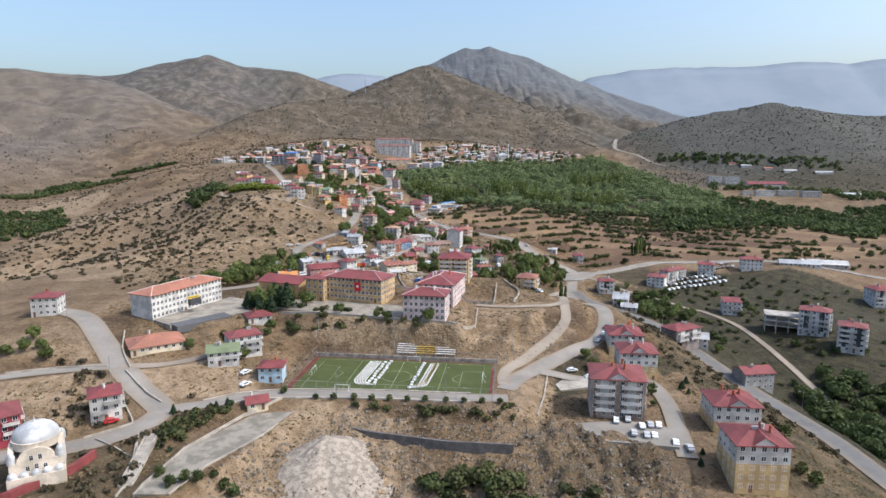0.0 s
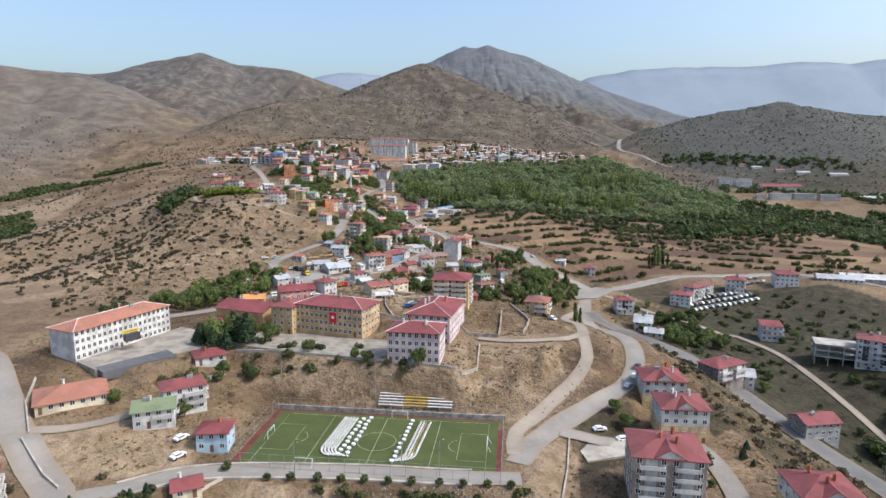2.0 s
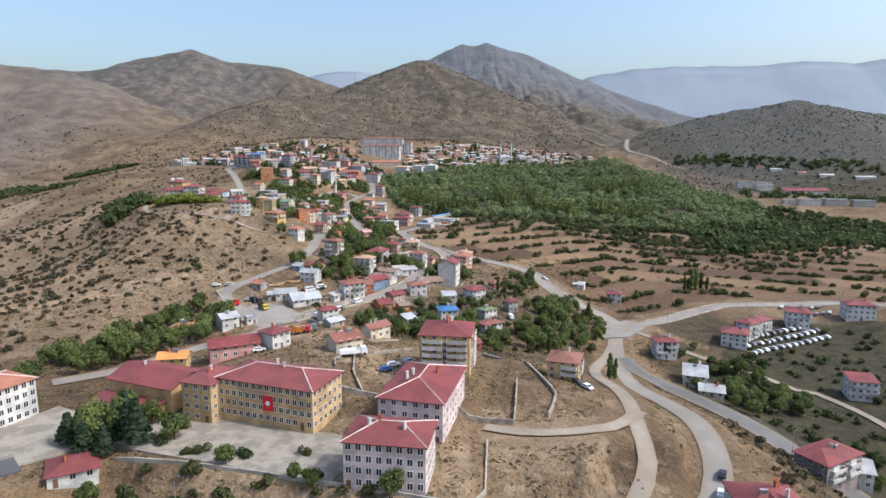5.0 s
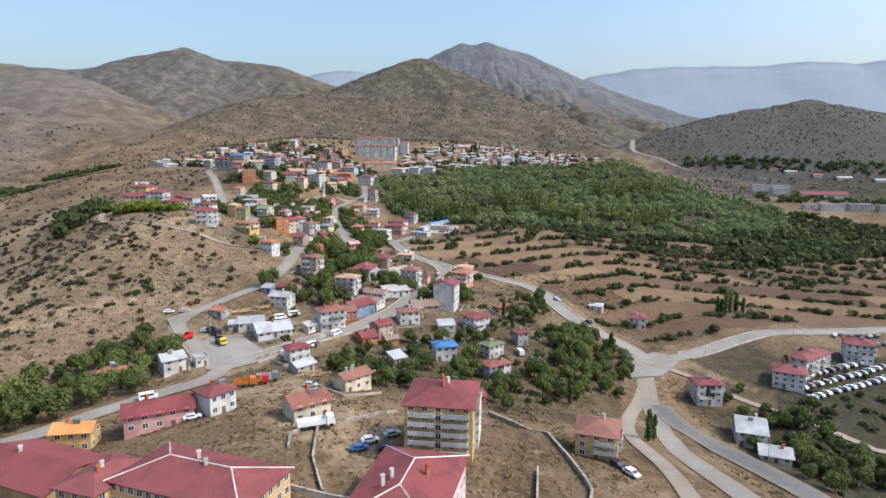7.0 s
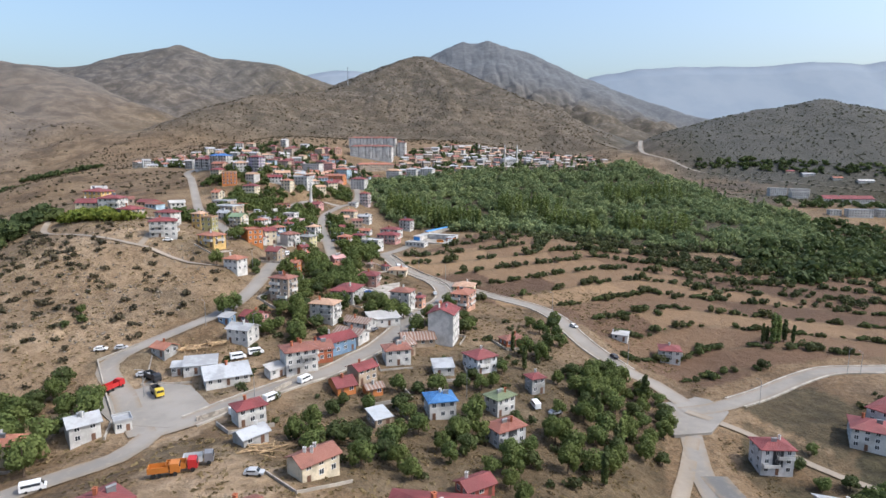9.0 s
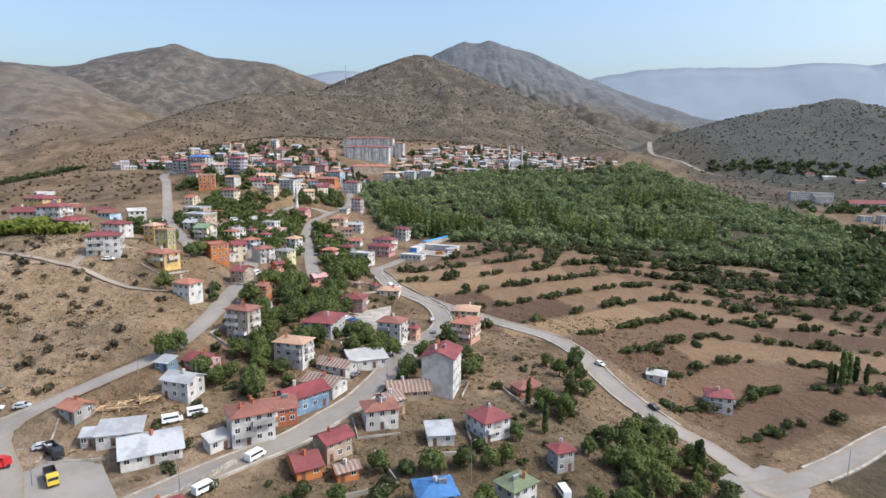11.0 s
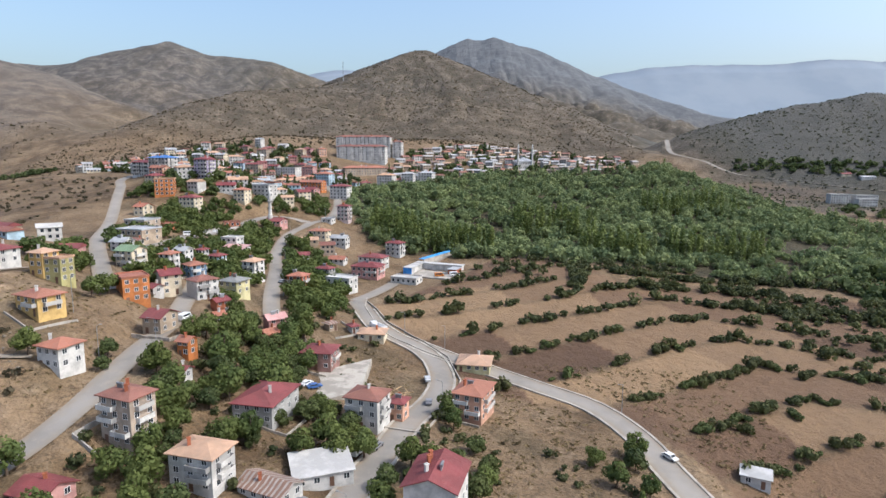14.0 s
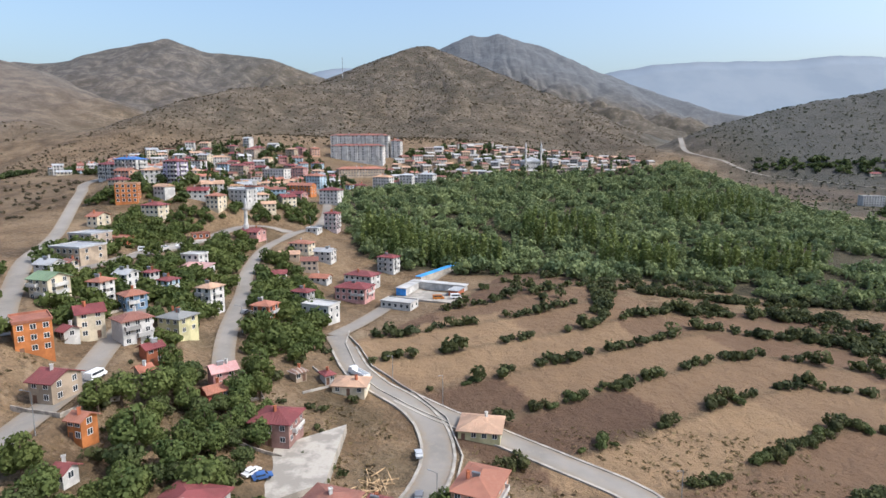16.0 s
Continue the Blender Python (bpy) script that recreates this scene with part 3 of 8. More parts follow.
def land(x, y):
    """The ground as built: hills, terraces and the beds of the roads."""
    x, y = np.asarray(x, float), np.asarray(y, float)
    h = padded(x, y)
    level, best = road_bed(x, y)
    return h + (level - h) * best


# ---- building helpers ----
def part(name, bm, mat, parent, label=""):
    """Link a bmesh as one mesh object under a thing."""
    me = bpy.data.meshes.new(name)
    bm.to_mesh(me)
    bm.free()
    for m in (mat if isinstance(mat, (list, tuple)) else [mat]):
        me.materials.append(m)
    ob = new(name, me)
    ob.parent = parent
    if label:
        ob["label"] = label
    return ob


def share(name, me, parent, m):
    """One more object on a mesh that is there already."""
    ob = new(name, me)
    ob.parent = parent
    ob.matrix_local = m
    return ob


def box(bm, x0, y0, z0, x1, y1, z1, mat=0, m=None):
    vs = [bm.verts.new(p) for p in ((x0, y0, z0), (x1, y0, z0), (x1, y1, z0), (x0, y1, z0), (x0, y0, z1), (x1, y0, z1), (x1, y1, z1), (x0, y1, z1))]
    if m is not None:
        for v in vs:
            v.co = m @ v.co
    for f in ((3, 2, 1, 0), (4, 5, 6, 7), (0, 1, 5, 4), (1, 2, 6, 5), (2, 3, 7, 6), (3, 0, 4, 7)):
        bm.faces.new([vs[i] for i in f]).material_index = mat
    return bm


def rod(bm, a, b, r0, r1, sides=6, mat=0, cap=True):
    """A tapered round bar from a to b."""
    a, b = Vector(a), Vector(b)
    q = (b - a).to_track_quat("Z", "Y")
    ring = []
    for p, r in ((a, r0), (b, r1)):
        ring.append([bm.verts.new(p + q @ Vector((r * math.cos(2 * math.pi * k / sides), r * math.sin(2 * math.pi * k / sides), 0))) for k in range(sides)])
    for k in range(sides):
        j = (k + 1) % sides
        bm.faces.new((ring[0][k], ring[0][j], ring[1][j], ring[1][k])).material_index = mat
    if cap:
        bm.faces.new(ring[0][::-1]).material_index = mat
        bm.faces.new(ring[1]).material_index = mat
    return bm


def lathe(bm, profile, sides=16, mat=0, at=(0, 0, 0)):
    """A round body from (radius, height) pairs."""
    rings = [[bm.verts.new((at[0] + r * math.cos(2 * math.pi * k / sides), at[1] + r * math.sin(2 * math.pi * k / sides), at[2] + z)) for k in range(sides)] for r, z in profile]
    for lo, hi in zip(rings, rings[1:]):
        for k in range(sides):
            j = (k + 1) % sides
            bm.faces.new((lo[k], lo[j], hi[j], hi[k])).material_index = mat
    return bm


def ground_many(x, y):
    """The ground's height, read from the sheet itself."""
    x, y = np.asarray(x, float), np.asarray(y, float)
    i, j = np.clip(np.searchsorted(gx, x) - 1, 0, len(gx) - 2), np.clip(np.searchsorted(gy, y) - 1, 0, len(gy) - 2)
    u, v = (x - gx[i]) / (gx[i + 1] - gx[i]), (y - gy[j]) / (gy[j + 1] - gy[j])
    return (Z[j, i] * (1 - u) + Z[j, i + 1] * u) * (1 - v) + (Z[j + 1, i] * (1 - u) + Z[j + 1, i + 1] * u) * v


def ground_z(x, y):
    return float(ground_many([x], [y])[0])


def root(name, x, y, z, turn, label, category, group=""):
    ob = new(name)
    ob.matrix_world = pose(x, y, z, 0, 0, turn)
    return tagged(ob, label, category, group)


# ---- the ground: one sheet out to the horizon ----
def steps(fine0, fine1, step, lo, hi, grow):
    mid = list(np.arange(fine0, fine1 + 0.1, step))
    a, d, left = fine0, step, []
    while a > lo:
        d *= grow
        a -= d
        left.append(a)
    a, d, right = fine1, step, []
    while a < hi:
        d *= grow
        a += d
        right.append(a)
    return np.array(left[::-1] + mid + right)


def inside(x, y, *poly):
    """1 inside the outline, 0 outside."""
    hit = np.zeros(x.shape, bool)
    for (ax, ay), (bx, by) in zip(poly, poly[1:] + poly[:1]):
        if ay != by:
            hit ^= ((ay > y) != (by > y)) & (x < (bx - ax) * (y - ay) / (by - ay) + ax)
    return hit


FIELDS = [(-22, 603), (-12, 574), (10, 548), (30, 533), (60, 525), (78, 500), (90, 465), (110, 450), (145, 470), (190, 480), (320, 480), (420, 640), (230, 672), (150, 672), (104, 650), (92, 705), (45, 722), (24, 676), (-5, 634)]
FOREST = [(-66, 830), (-40, 745), (-18, 718), (0, 724), (24, 714), (62, 716), (84, 702), (116, 724), (148, 714), (196, 690), (223, 688), (267, 700), (340, 745), (400, 870), (388, 930), (378, 1000), (375, 1077), (366, 1190), (332, 1235), (290, 1130), (235, 1062), (200, 1058), (100, 1050), (20, 1000), (-30, 950), (-80, 900)]


def field_rise(x):
    """The strips climb to the north-east, then bend over the brow."""
    x = np.asarray(x, float)
    return np.where(x < 130, 0.55 * x, 71.5 - 0.22 * (x - 130)) - 2.5


def field_band(x, y):
    """Runs across the fields; each 25 of it is one strip between hedges."""
    return rough(x, y, 170, 21) * 4 + y - field_rise(x)


def plot_shade(x, y):
    """One tone for each ploughed or mown plot, dark to pale."""
    strip = np.floor(field_band(x, y) / 25)
    plot = np.floor((x + 0.4 * y + 12 * rough(x, y, 120, 22)) / 95 + 0.37 * strip)
    return np.modf(np.abs(np.sin(strip * 12.9 + plot * 78.2 + 3.1)) * 43.7)[0]


def cover(x, y, z):
    """Which cover lies where: tilled, grass, gravel, scrub."""
    shade = plot_shade(x, y)
    till = inside(x, y, *FIELDS) * 0.95
    till = np.maximum(till, 0.7 * inside(x, y, (230, 480), (420, 640), (600, 700), (560, 420), (330, 380)))
    till = np.maximum(till, 0.4 * inside(x, y, (400, 1200), (450, 1200), (540, 1140), (480, 1090), (400, 1100)))
    grass = 0.9 * inside(x, y, *FOREST) + 0.75 * inside(x, y, (110, 440), (150, 450), (165, 430), (135, 405)) + (0.5 + 0.5 * rough(x, y, 24, 37)).clip(0, 0.8) * inside(x, y, (100, 340), (150, 330), (240, 380), (230, 440), (165, 430), (135, 405), (112, 425), (100, 400))
    grass = np.maximum(grass, 0.9 * inside(x, y, (86, 226), (99, 238), (96, 252), (88, 248)))
    grass = np.maximum(grass, 0.8 * smooth(380, 480, x) * smooth(960, 1080, y) * smooth(2000, 1800, y))
    grass = np.maximum(grass, 0.8 * inside(x, y, (40, 205), (66, 214), (66, 246), (44, 232)))
    grass = np.maximum(grass, 0.5 * inside(x, y, (-130, 160), (-75, 165), (-70, 130), (-130, 120)))
    grass = np.maximum(grass, 0.45 * inside(x, y, (-30, 350), (60, 350), (80, 410), (40, 470), (-10, 430)))
    pale = 0.9 * inside(x, y, (-104, 374), (-58, 374), (-50, 400), (-70, 420), (-104, 428)) + 0.7 * inside(x, y, (-55, 245), (12, 238), (12, 270), (-50, 290))
    pale = np.maximum(pale, 0.85 * inside(x, y, (-64, 140), (-8, 140), (-10, 184), (-30, 192), (-50, 192)))
    pale = np.maximum(pale, (0.12 + 0.4 * rough(x, y, 16, 27)).clip(0, 0.6) * inside(x, y, (-10, 138), (70, 138), (60, 176), (24, 190), (-12, 188)))
    pale = np.maximum(pale, (0.35 + 0.65 * rough(x, y, 14, 28)).clip(0, 0.9) * inside(x, y, (-60, 246), (30, 228), (60, 262), (20, 258), (10, 240), (-50, 254)))
    pale = np.maximum(pale, 0.6 * inside(x, y, (14, 260), (45, 255), (48, 290), (16, 292)))
    pale = np.maximum(pale, inside(x, y, (-560, 800), (-475, 745), (-435, 722), (-440, 800), (-470, 850), (-560, 960), (-610, 1000)))
    pale = np.maximum(pale, 0.12 * smooth(-600, -900, x) * smooth(900, 1200, y) * smooth(1900, 1600, y))
    pale = np.maximum(pale, 0.5 * inside(x, y, (-160, 470), (-100, 455), (-90, 475), (-150, 500)))
    pale = np.maximum(pale, (0.35 + 0.65 * smooth(0.0, 0.5, rough(x * 0.55 - y * 0.83, (x * 0.83 + y * 0.55) * 0.15, 40, 18))) * inside(x, y, (-420, 380), (-150, 330), (-95, 440), (-110, 520), (-200, 560), (-300, 700), (-420, 700)))
    pale = np.maximum(pale, 0.9 * inside(x, y, (-165, 158), (-112, 168), (-110, 198), (-124, 203), (-172, 184)) + 0.6 * inside(x, y, (-172, 214), (-128, 212), (-134, 232), (-160, 246)))
    pale = np.maximum(pale, 0.9 * inside(x, y, (-111, 428), (-101, 441), (-89, 423), (-51, 428), (-46, 404), (-65, 391), (-49, 392), (-59, 376), (-68, 368), (-84, 389)) + 0.9 * inside(x, y, (-60, 353), (-47, 369), (-31, 355), (-19, 345), (-35, 338), (-52, 338)) + 0.5 * inside(x, y, (-139, 450), (-127, 464), (-94, 470), (-86, 456), (-114, 446)))
    scrub = smooth(1230, 1420, y) * 0.95 * smooth(-900, -500, x) + smooth(2100, 2500, y) * 0.6
    scrub = np.maximum(scrub, 0.9 * smooth(330, 460, x) * smooth(940, 1040, y))
    scrub = np.maximum(scrub, 0.12 * smooth(-150, -190, x) + 0.3 * smooth(-500, -700, x))
    # right valley: scrub deepened so cloud shade sits in the cover colour
    scrub = np.maximum(scrub, 0.75 * inside(x, y, (110, 340), (118, 300), (142, 180), (260, 120), (330, 350), (180, 450)))
    scrub = np.maximum(scrub, 0.7 * inside(x, y, (20, 138), (76, 138), (68, 164), (46, 178), (24, 184)))
    hedge = np.abs(np.modf(field_band(x, y) / 25 + 0.5)[0] - 0.5)
    grass = np.maximum(grass, 0.4 * inside(x, y, *FIELDS) * smooth(0.12, 0.03, hedge))
    # olive valley side, its cover also darkened to stand for cloud shade
    grass = np.maximum(grass, 0.95 * inside(x, y, (122, 318), (144, 250), (146, 140), (300, 120), (340, 340), (250, 430), (170, 440), (112, 372)))
    grass = np.maximum(grass, 0.4 * smooth(0.1, 0.6, rough(x, y, 45, 41)) * inside(x, y, (-110, 420), (-60, 360), (20, 345), (80, 400), (30, 520), (-20, 620), (-70, 760), (-200, 760), (-140, 560)))
    till = till * (1 - 0.7 * inside(x, y, *FIELDS) * smooth(0.1, 0.02, hedge))
    pale = np.maximum(pale, 0.8 * inside(x, y, (24, 184), (34, 188), (42, 214), (36, 228), (24, 222)))
    pale = np.maximum(pale, 0.95 * inside(x, y, (-112, 206), (-98, 190), (-66, 200), (-64, 214), (-88, 222)))
    pale = np.maximum(pale, 0.5 * smooth(0.2, 0.5, rough(x, y, 38, 51)) * inside(x, y, (-110, 420), (-60, 360), (20, 345), (80, 400), (30, 520), (-20, 620), (-70, 760), (-200, 760), (-140, 560)))
    pale = np.maximum(pale, inside(x, y, (-47, 195), (-33, 191), (-30, 183), (-45, 172), (-54, 172)))
    grass = np.maximum(grass, (0.62 + 0.35 * rough(x, y, 18, 33)).clip(0.2, 0.95) * inside(x, y, (92, 140), (150, 140), (138, 178), (136, 250), (112, 320), (98, 330), (96, 240)))
    pale = np.maximum(pale, 0.85 * inside(x, y, (-38, 318), (-12, 298), (0, 304), (-6, 322), (-30, 346)))
    return np.stack([till, np.clip(grass, 0, 1), np.clip(pale, 0, 1), np.clip(scrub, 0, 1)], -1)


gx, gy = steps(-330, 330, 3.0, -4300, 4300, 1.026), steps(135, 800, 3.0, -900, 4600, 1.0135)
gx = np.sort(np.concatenate([gx, gx[(gx > -130) & (gx < 130)] + 1.5]))
gy = np.sort(np.concatenate([gy, gy[(gy > 134) & (gy < 275)] + 1.5]))
X, Y = np.meshgrid(gx, gy)
Z = land(X, Y)
near = smooth(420, 300, np.abs(X)) * smooth(900, 780, Y) * (1 - smooth(0.3, 0.9, road_bed(X, Y)[1]))
quiet = np.maximum(inside(X, Y, (-70, 190), (28, 186), (30, 240), (-60, 244)), inside(X, Y, (-82, 138), (-79, 166), (-67, 187), (-56, 197), (-43, 197), (-50, 172), (-60, 152), (-64, 138))) * 1.0
Z = Z + near * (1 - quiet) * (0.35 * rough(X, Y, 26, 5) + 0.18 * rough(X, Y, 11, 6)) * 0.6
front = inside(X, Y, (-62, 136), (-50, 172), (-36, 186), (-10, 190), (24, 188), (34, 186), (52, 178), (70, 164), (70, 136))
back = inside(X, Y, (-62, 246), (-20, 236), (30, 228), (52, 236), (62, 262), (46, 268), (24, 256), (12, 238), (-12, 243), (-50, 253))
level, best = road_bed(X, Y)
bank = (1 - quiet) * (1 - smooth(0.2, 0.8, best)) * (front | back)
craggy = 2.4 * (0.45 - np.abs(rough(X, Y * 0.35, 12, 8))) + 1.3 * (0.4 - np.abs(rough(X, Y, 6.5, 9))) + 0.5 * rough(X, Y, 3.6, 10)
Z = Z + bank * craggy * (0.55 + 0.75 * smooth(0, 40, X))
spur = near * inside(X, Y, (-340, 400), (-190, 372), (-128, 415), (-128, 455), (-168, 500), (-200, 545), (-260, 600), (-345, 540))
across, down = X * 0.55 - Y * 0.83, X * 0.83 + Y * 0.55
Z = Z + spur * (2.6 * (0.4 - np.abs(rough(across, down * 0.12, 30, 18))) + 1.2 * (0.4 - np.abs(rough(across, down * 0.2, 13, 19))))
rows_n, cols_n = X.shape
idx = np.arange(rows_n * cols_n).reshape(rows_n, cols_n)
quads = np.stack([idx[:-1, :-1], idx[:-1, 1:], idx[1:, 1:], idx[1:, :-1]], -1).reshape(-1, 4)
me = bpy.data.meshes.new("ground")
me.from_pydata(np.stack([X, Y, Z], -1).reshape(-1, 3).tolist(), [], quads.tolist())
layer = me.color_attributes.new("cover", "FLOAT_COLOR", "POINT")
covers = cover(X, Y, Z)
layer.data.foreach_set("color", np.concatenate([covers[..., :3], np.ones(X.shape + (1,))], -1).reshape(-1).astype(np.float32))
rock = np.clip(0.7 * inside(X, Y, (-139, 450), (-127, 464), (-94, 470), (-86, 456), (-114, 446)) * (0.5 + 0.5 * np.sin(Z * 2.6 + rough(X, Y, 20, 35))) + smooth(1600, 2000, Y) + 0.75 * smooth(1250, 1450, Y) * smooth(-800, -450, X) + 0.3 * smooth(-500, -750, X) * smooth(700, 1000, Y) + 0.85 * smooth(330, 440, X) * smooth(930, 1020, Y), 0, 1)
me.attributes.new("rock", "FLOAT", "POINT").data.foreach_set("value", rock.reshape(-1).astype(np.float32))
# how much blue-grey haze each far slope gets in its colour
me.attributes.new("haze_tint", "FLOAT", "POINT").data.foreach_set("value", (0.85 * smooth(2500, 3000, Y) + 0.25 * smooth(1900, 2300, Y) * smooth(-400, -700, X) + 0.3 * smooth(380, 520, X) * smooth(1060, 1200, Y) * smooth(2000, 1800, Y) + 0.35 * smooth(-600, -850, X) * smooth(900, 1250, Y) * smooth(2100, 1900, Y)).reshape(-1).clip(0, 1).astype(np.float32))
me.attributes.new("plot", "FLOAT", "POINT").data.foreach_set("value", np.maximum(plot_shade(X, Y), 0.95 * inside(X, Y, (-20, 604), (4, 635), (34, 646), (47, 620), (21, 587), (-5, 582), (-15, 586))).reshape(-1).astype(np.float32))
me.attributes.new("scrub", "FLOAT", "POINT").data.foreach_set("value", covers[..., 3].reshape(-1).astype(np.float32))
me.polygons.foreach_set("use_smooth", np.ones(len(me.polygons), bool))
me.materials.append(GROUND)
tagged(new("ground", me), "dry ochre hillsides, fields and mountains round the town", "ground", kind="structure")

# far ranges beyond the valley; haze is painted into their blue base colour
HAZE_BLUE, n, l, b = material("haze_blue_range", 1.0)
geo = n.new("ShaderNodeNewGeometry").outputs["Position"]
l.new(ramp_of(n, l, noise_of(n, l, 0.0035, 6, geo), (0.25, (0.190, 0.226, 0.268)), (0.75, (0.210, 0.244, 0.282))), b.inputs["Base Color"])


def far_range(label, y, depth, low, *crest):
    """A distant range: its crest line, falling away before and behind."""
    bm = bmesh.new()
    px, pz = [c[0] for c in crest], [c[1] for c in crest]
    xs = np.arange(px[0], px[-1] + 1, 40.0)
    zs = np.interp(xs, px, pz) + 8 * rough(xs, xs * 0, 420, 31) + 3 * rough(xs, xs * 0, 160, 32)
    lines = []
    for k in range(9):
        u = k / 8
        lines.append([bm.verts.new((x, y - depth * (1 - u), low + (z - low) * u ** 0.9)) for x, z in zip(xs, zs)])
    lines.append([bm.verts.new((x, y + 120, low)) for x in xs])
    for p, q in zip(lines, lines[1:]):
        for i in range(len(xs) - 1):
            bm.faces.new((p[i], p[i + 1], q[i + 1], q[i])).smooth = True
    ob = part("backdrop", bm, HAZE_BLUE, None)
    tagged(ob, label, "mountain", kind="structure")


far_range("far mountain range with haze painted in as pale blue", 4750, 900, 60, (700, 380), (1080, 622), (1440, 680), (1830, 700), (2230, 705), (2700, 745), (3080, 735), (3450, 780), (3900, 800), (4300, 780))
far_range("faint ridge far behind the hills with haze painted in as pale blue", 4800, 700, 200, (-1300, 520), (-900, 640), (-640, 672), (-450, 640), (-200, 560))

# ---- roads ----
def ribbon(name, width, which, mat, lift, label):
    _, q, z = ROAD_LINES[which]
    bm = bmesh.new()
    t = np.gradient(q, axis=0)
    t /= np.hypot(t[:, 0], t[:, 1])[:, None]
    nrm = np.stack([-t[:, 1], t[:, 0]], -1)
    offs = np.linspace(-width / 2, width / 2, 5)
    grid = []
    for o in offs:
        p = q + nrm * o
        grid.append([bm.verts.new((a, c, h + lift)) for (a, c), h in zip(p, land(p[:, 0], p[:, 1]))])
    for g0, g1 in zip(grid, grid[1:]):
        for i in range(len(q) - 1):
            bm.faces.new((g0[i], g0[i + 1], g1[i + 1], g1[i])[::-1]).smooth = True
    road = part(name, bm, mat, None)
    verge = np.repeat([1.0, 0.12, 0.0, 0.12, 1.0], len(q))
    road.data.attributes.new("verge", "FLOAT", "POINT").data.foreach_set("value", verge.astype(np.float32))
    tagged(road, label, "road", kind="structure")
    return q, nrm


def kerbs(q, nrm, width, lift):
    for side in (-1, 1):
        bm = bmesh.new()
        rows = []
        for o, up in ((width / 2 - 0.02, -0.3), (width / 2 - 0.02, 0.22), (width / 2 + 0.75, 0.22), (width / 2 + 0.75, -0.5)):
            p = q + nrm * o * side
            h = land(p[:, 0], p[:, 1])
            rows.append([bm.verts.new((a, c, hh + lift + up)) for (a, c), hh in zip(p, h)])
        for g0, g1 in zip(rows, rows[1:]):
            for i in range(len(q) - 1):
                f = (g0[i], g0[i + 1], g1[i + 1], g1[i])
                bm.faces.new(f if side < 0 else f[::-1])
        tagged(part("kerb", bm, PALE, None), "pale concrete kerb along the road", "kerb", kind="structure")


for k, (name, (width, cover_name, which)) in enumerate(ROADS.items()):
    lift = 0.22 + 0.012 * k
    paved = cover_name == "asphalt"
    q, nrm = ribbon("road_" + name.replace("_road", ""), width, which, (ASPHALT_DARK if name == "highway" else ASPHALT) if paved else DIRT, lift,
                    "pale worn asphalt road with dusty edges" if paved else "beaten earth track across dry ground")
    if name in ("junction_road", "valley_road", "pitch_front_road", "main_street"):
        a, z = (4, None) if name in ("junction_road", "valley_road") else (2, -2)
        kerbs(q[a:z], nrm[a:z], width, lift)

# ---- houses ----
WINDOW_MESHES = {}


def window_mesh(w, h):
    """A frame with two lights and a sill, its glass set back; it faces -y."""
    key = (round(w, 1), round(h, 1))
    if key not in WINDOW_MESHES:
        bm = bmesh.new()
        f = 0.09
        xs, zs = (-w / 2, -w / 2 + f, -f / 2, f / 2, w / 2 - f, w / 2), (-h / 2, -h / 2 + f, h / 2 - f, h / 2)
        v = {(i, k): bm.verts.new((x, -0.06, q)) for i, x in enumerate(xs) for k, q in enumerate(zs)}
        for i in range(5):
            for k in range(3):
                if k == 1 and i in (1, 3):
                    ring = [v[i, k], v[i + 1, k], v[i + 1, k + 1], v[i, k + 1]]
                    deep = [bm.verts.new(r.co + Vector((0, 0.045, 0))) for r in ring]
                    for j in range(4):
                        bm.faces.new((ring[j], ring[(j + 1) % 4], deep[(j + 1) % 4], deep[j]))
                    bm.faces.new(deep).material_index = 1
                else:
                    bm.faces.new((v[i, k], v[i + 1, k], v[i + 1, k + 1], v[i, k + 1]))
        rim = [v[i, 0] for i in range(6)] + [v[5, k] for k in (1, 2, 3)] + [v[i, 3] for i in (4, 3, 2, 1, 0)] + [v[0, k] for k in (2, 1)]
        back = [bm.verts.new(r.co + Vector((0, 0.11, 0))) for r in rim]
        for j in range(len(rim)):
            bm.faces.new((rim[j], back[j], back[(j + 1) % len(rim)], rim[(j + 1) % len(rim)]))
        me = bpy.data.meshes.new("window")
        bm.to_mesh(me)
        bm.free()
        me.materials.append(FRAME)
        me.materials.append(GLASS)
        WINDOW_MESHES[key] = me
    return WINDOW_MESHES[key]


def window_at(parent, x, y, z, turn, w=1.3, h=1.4):
    return share("window", window_mesh(w, h), parent, pose(x, y, z, 0, 0, turn))


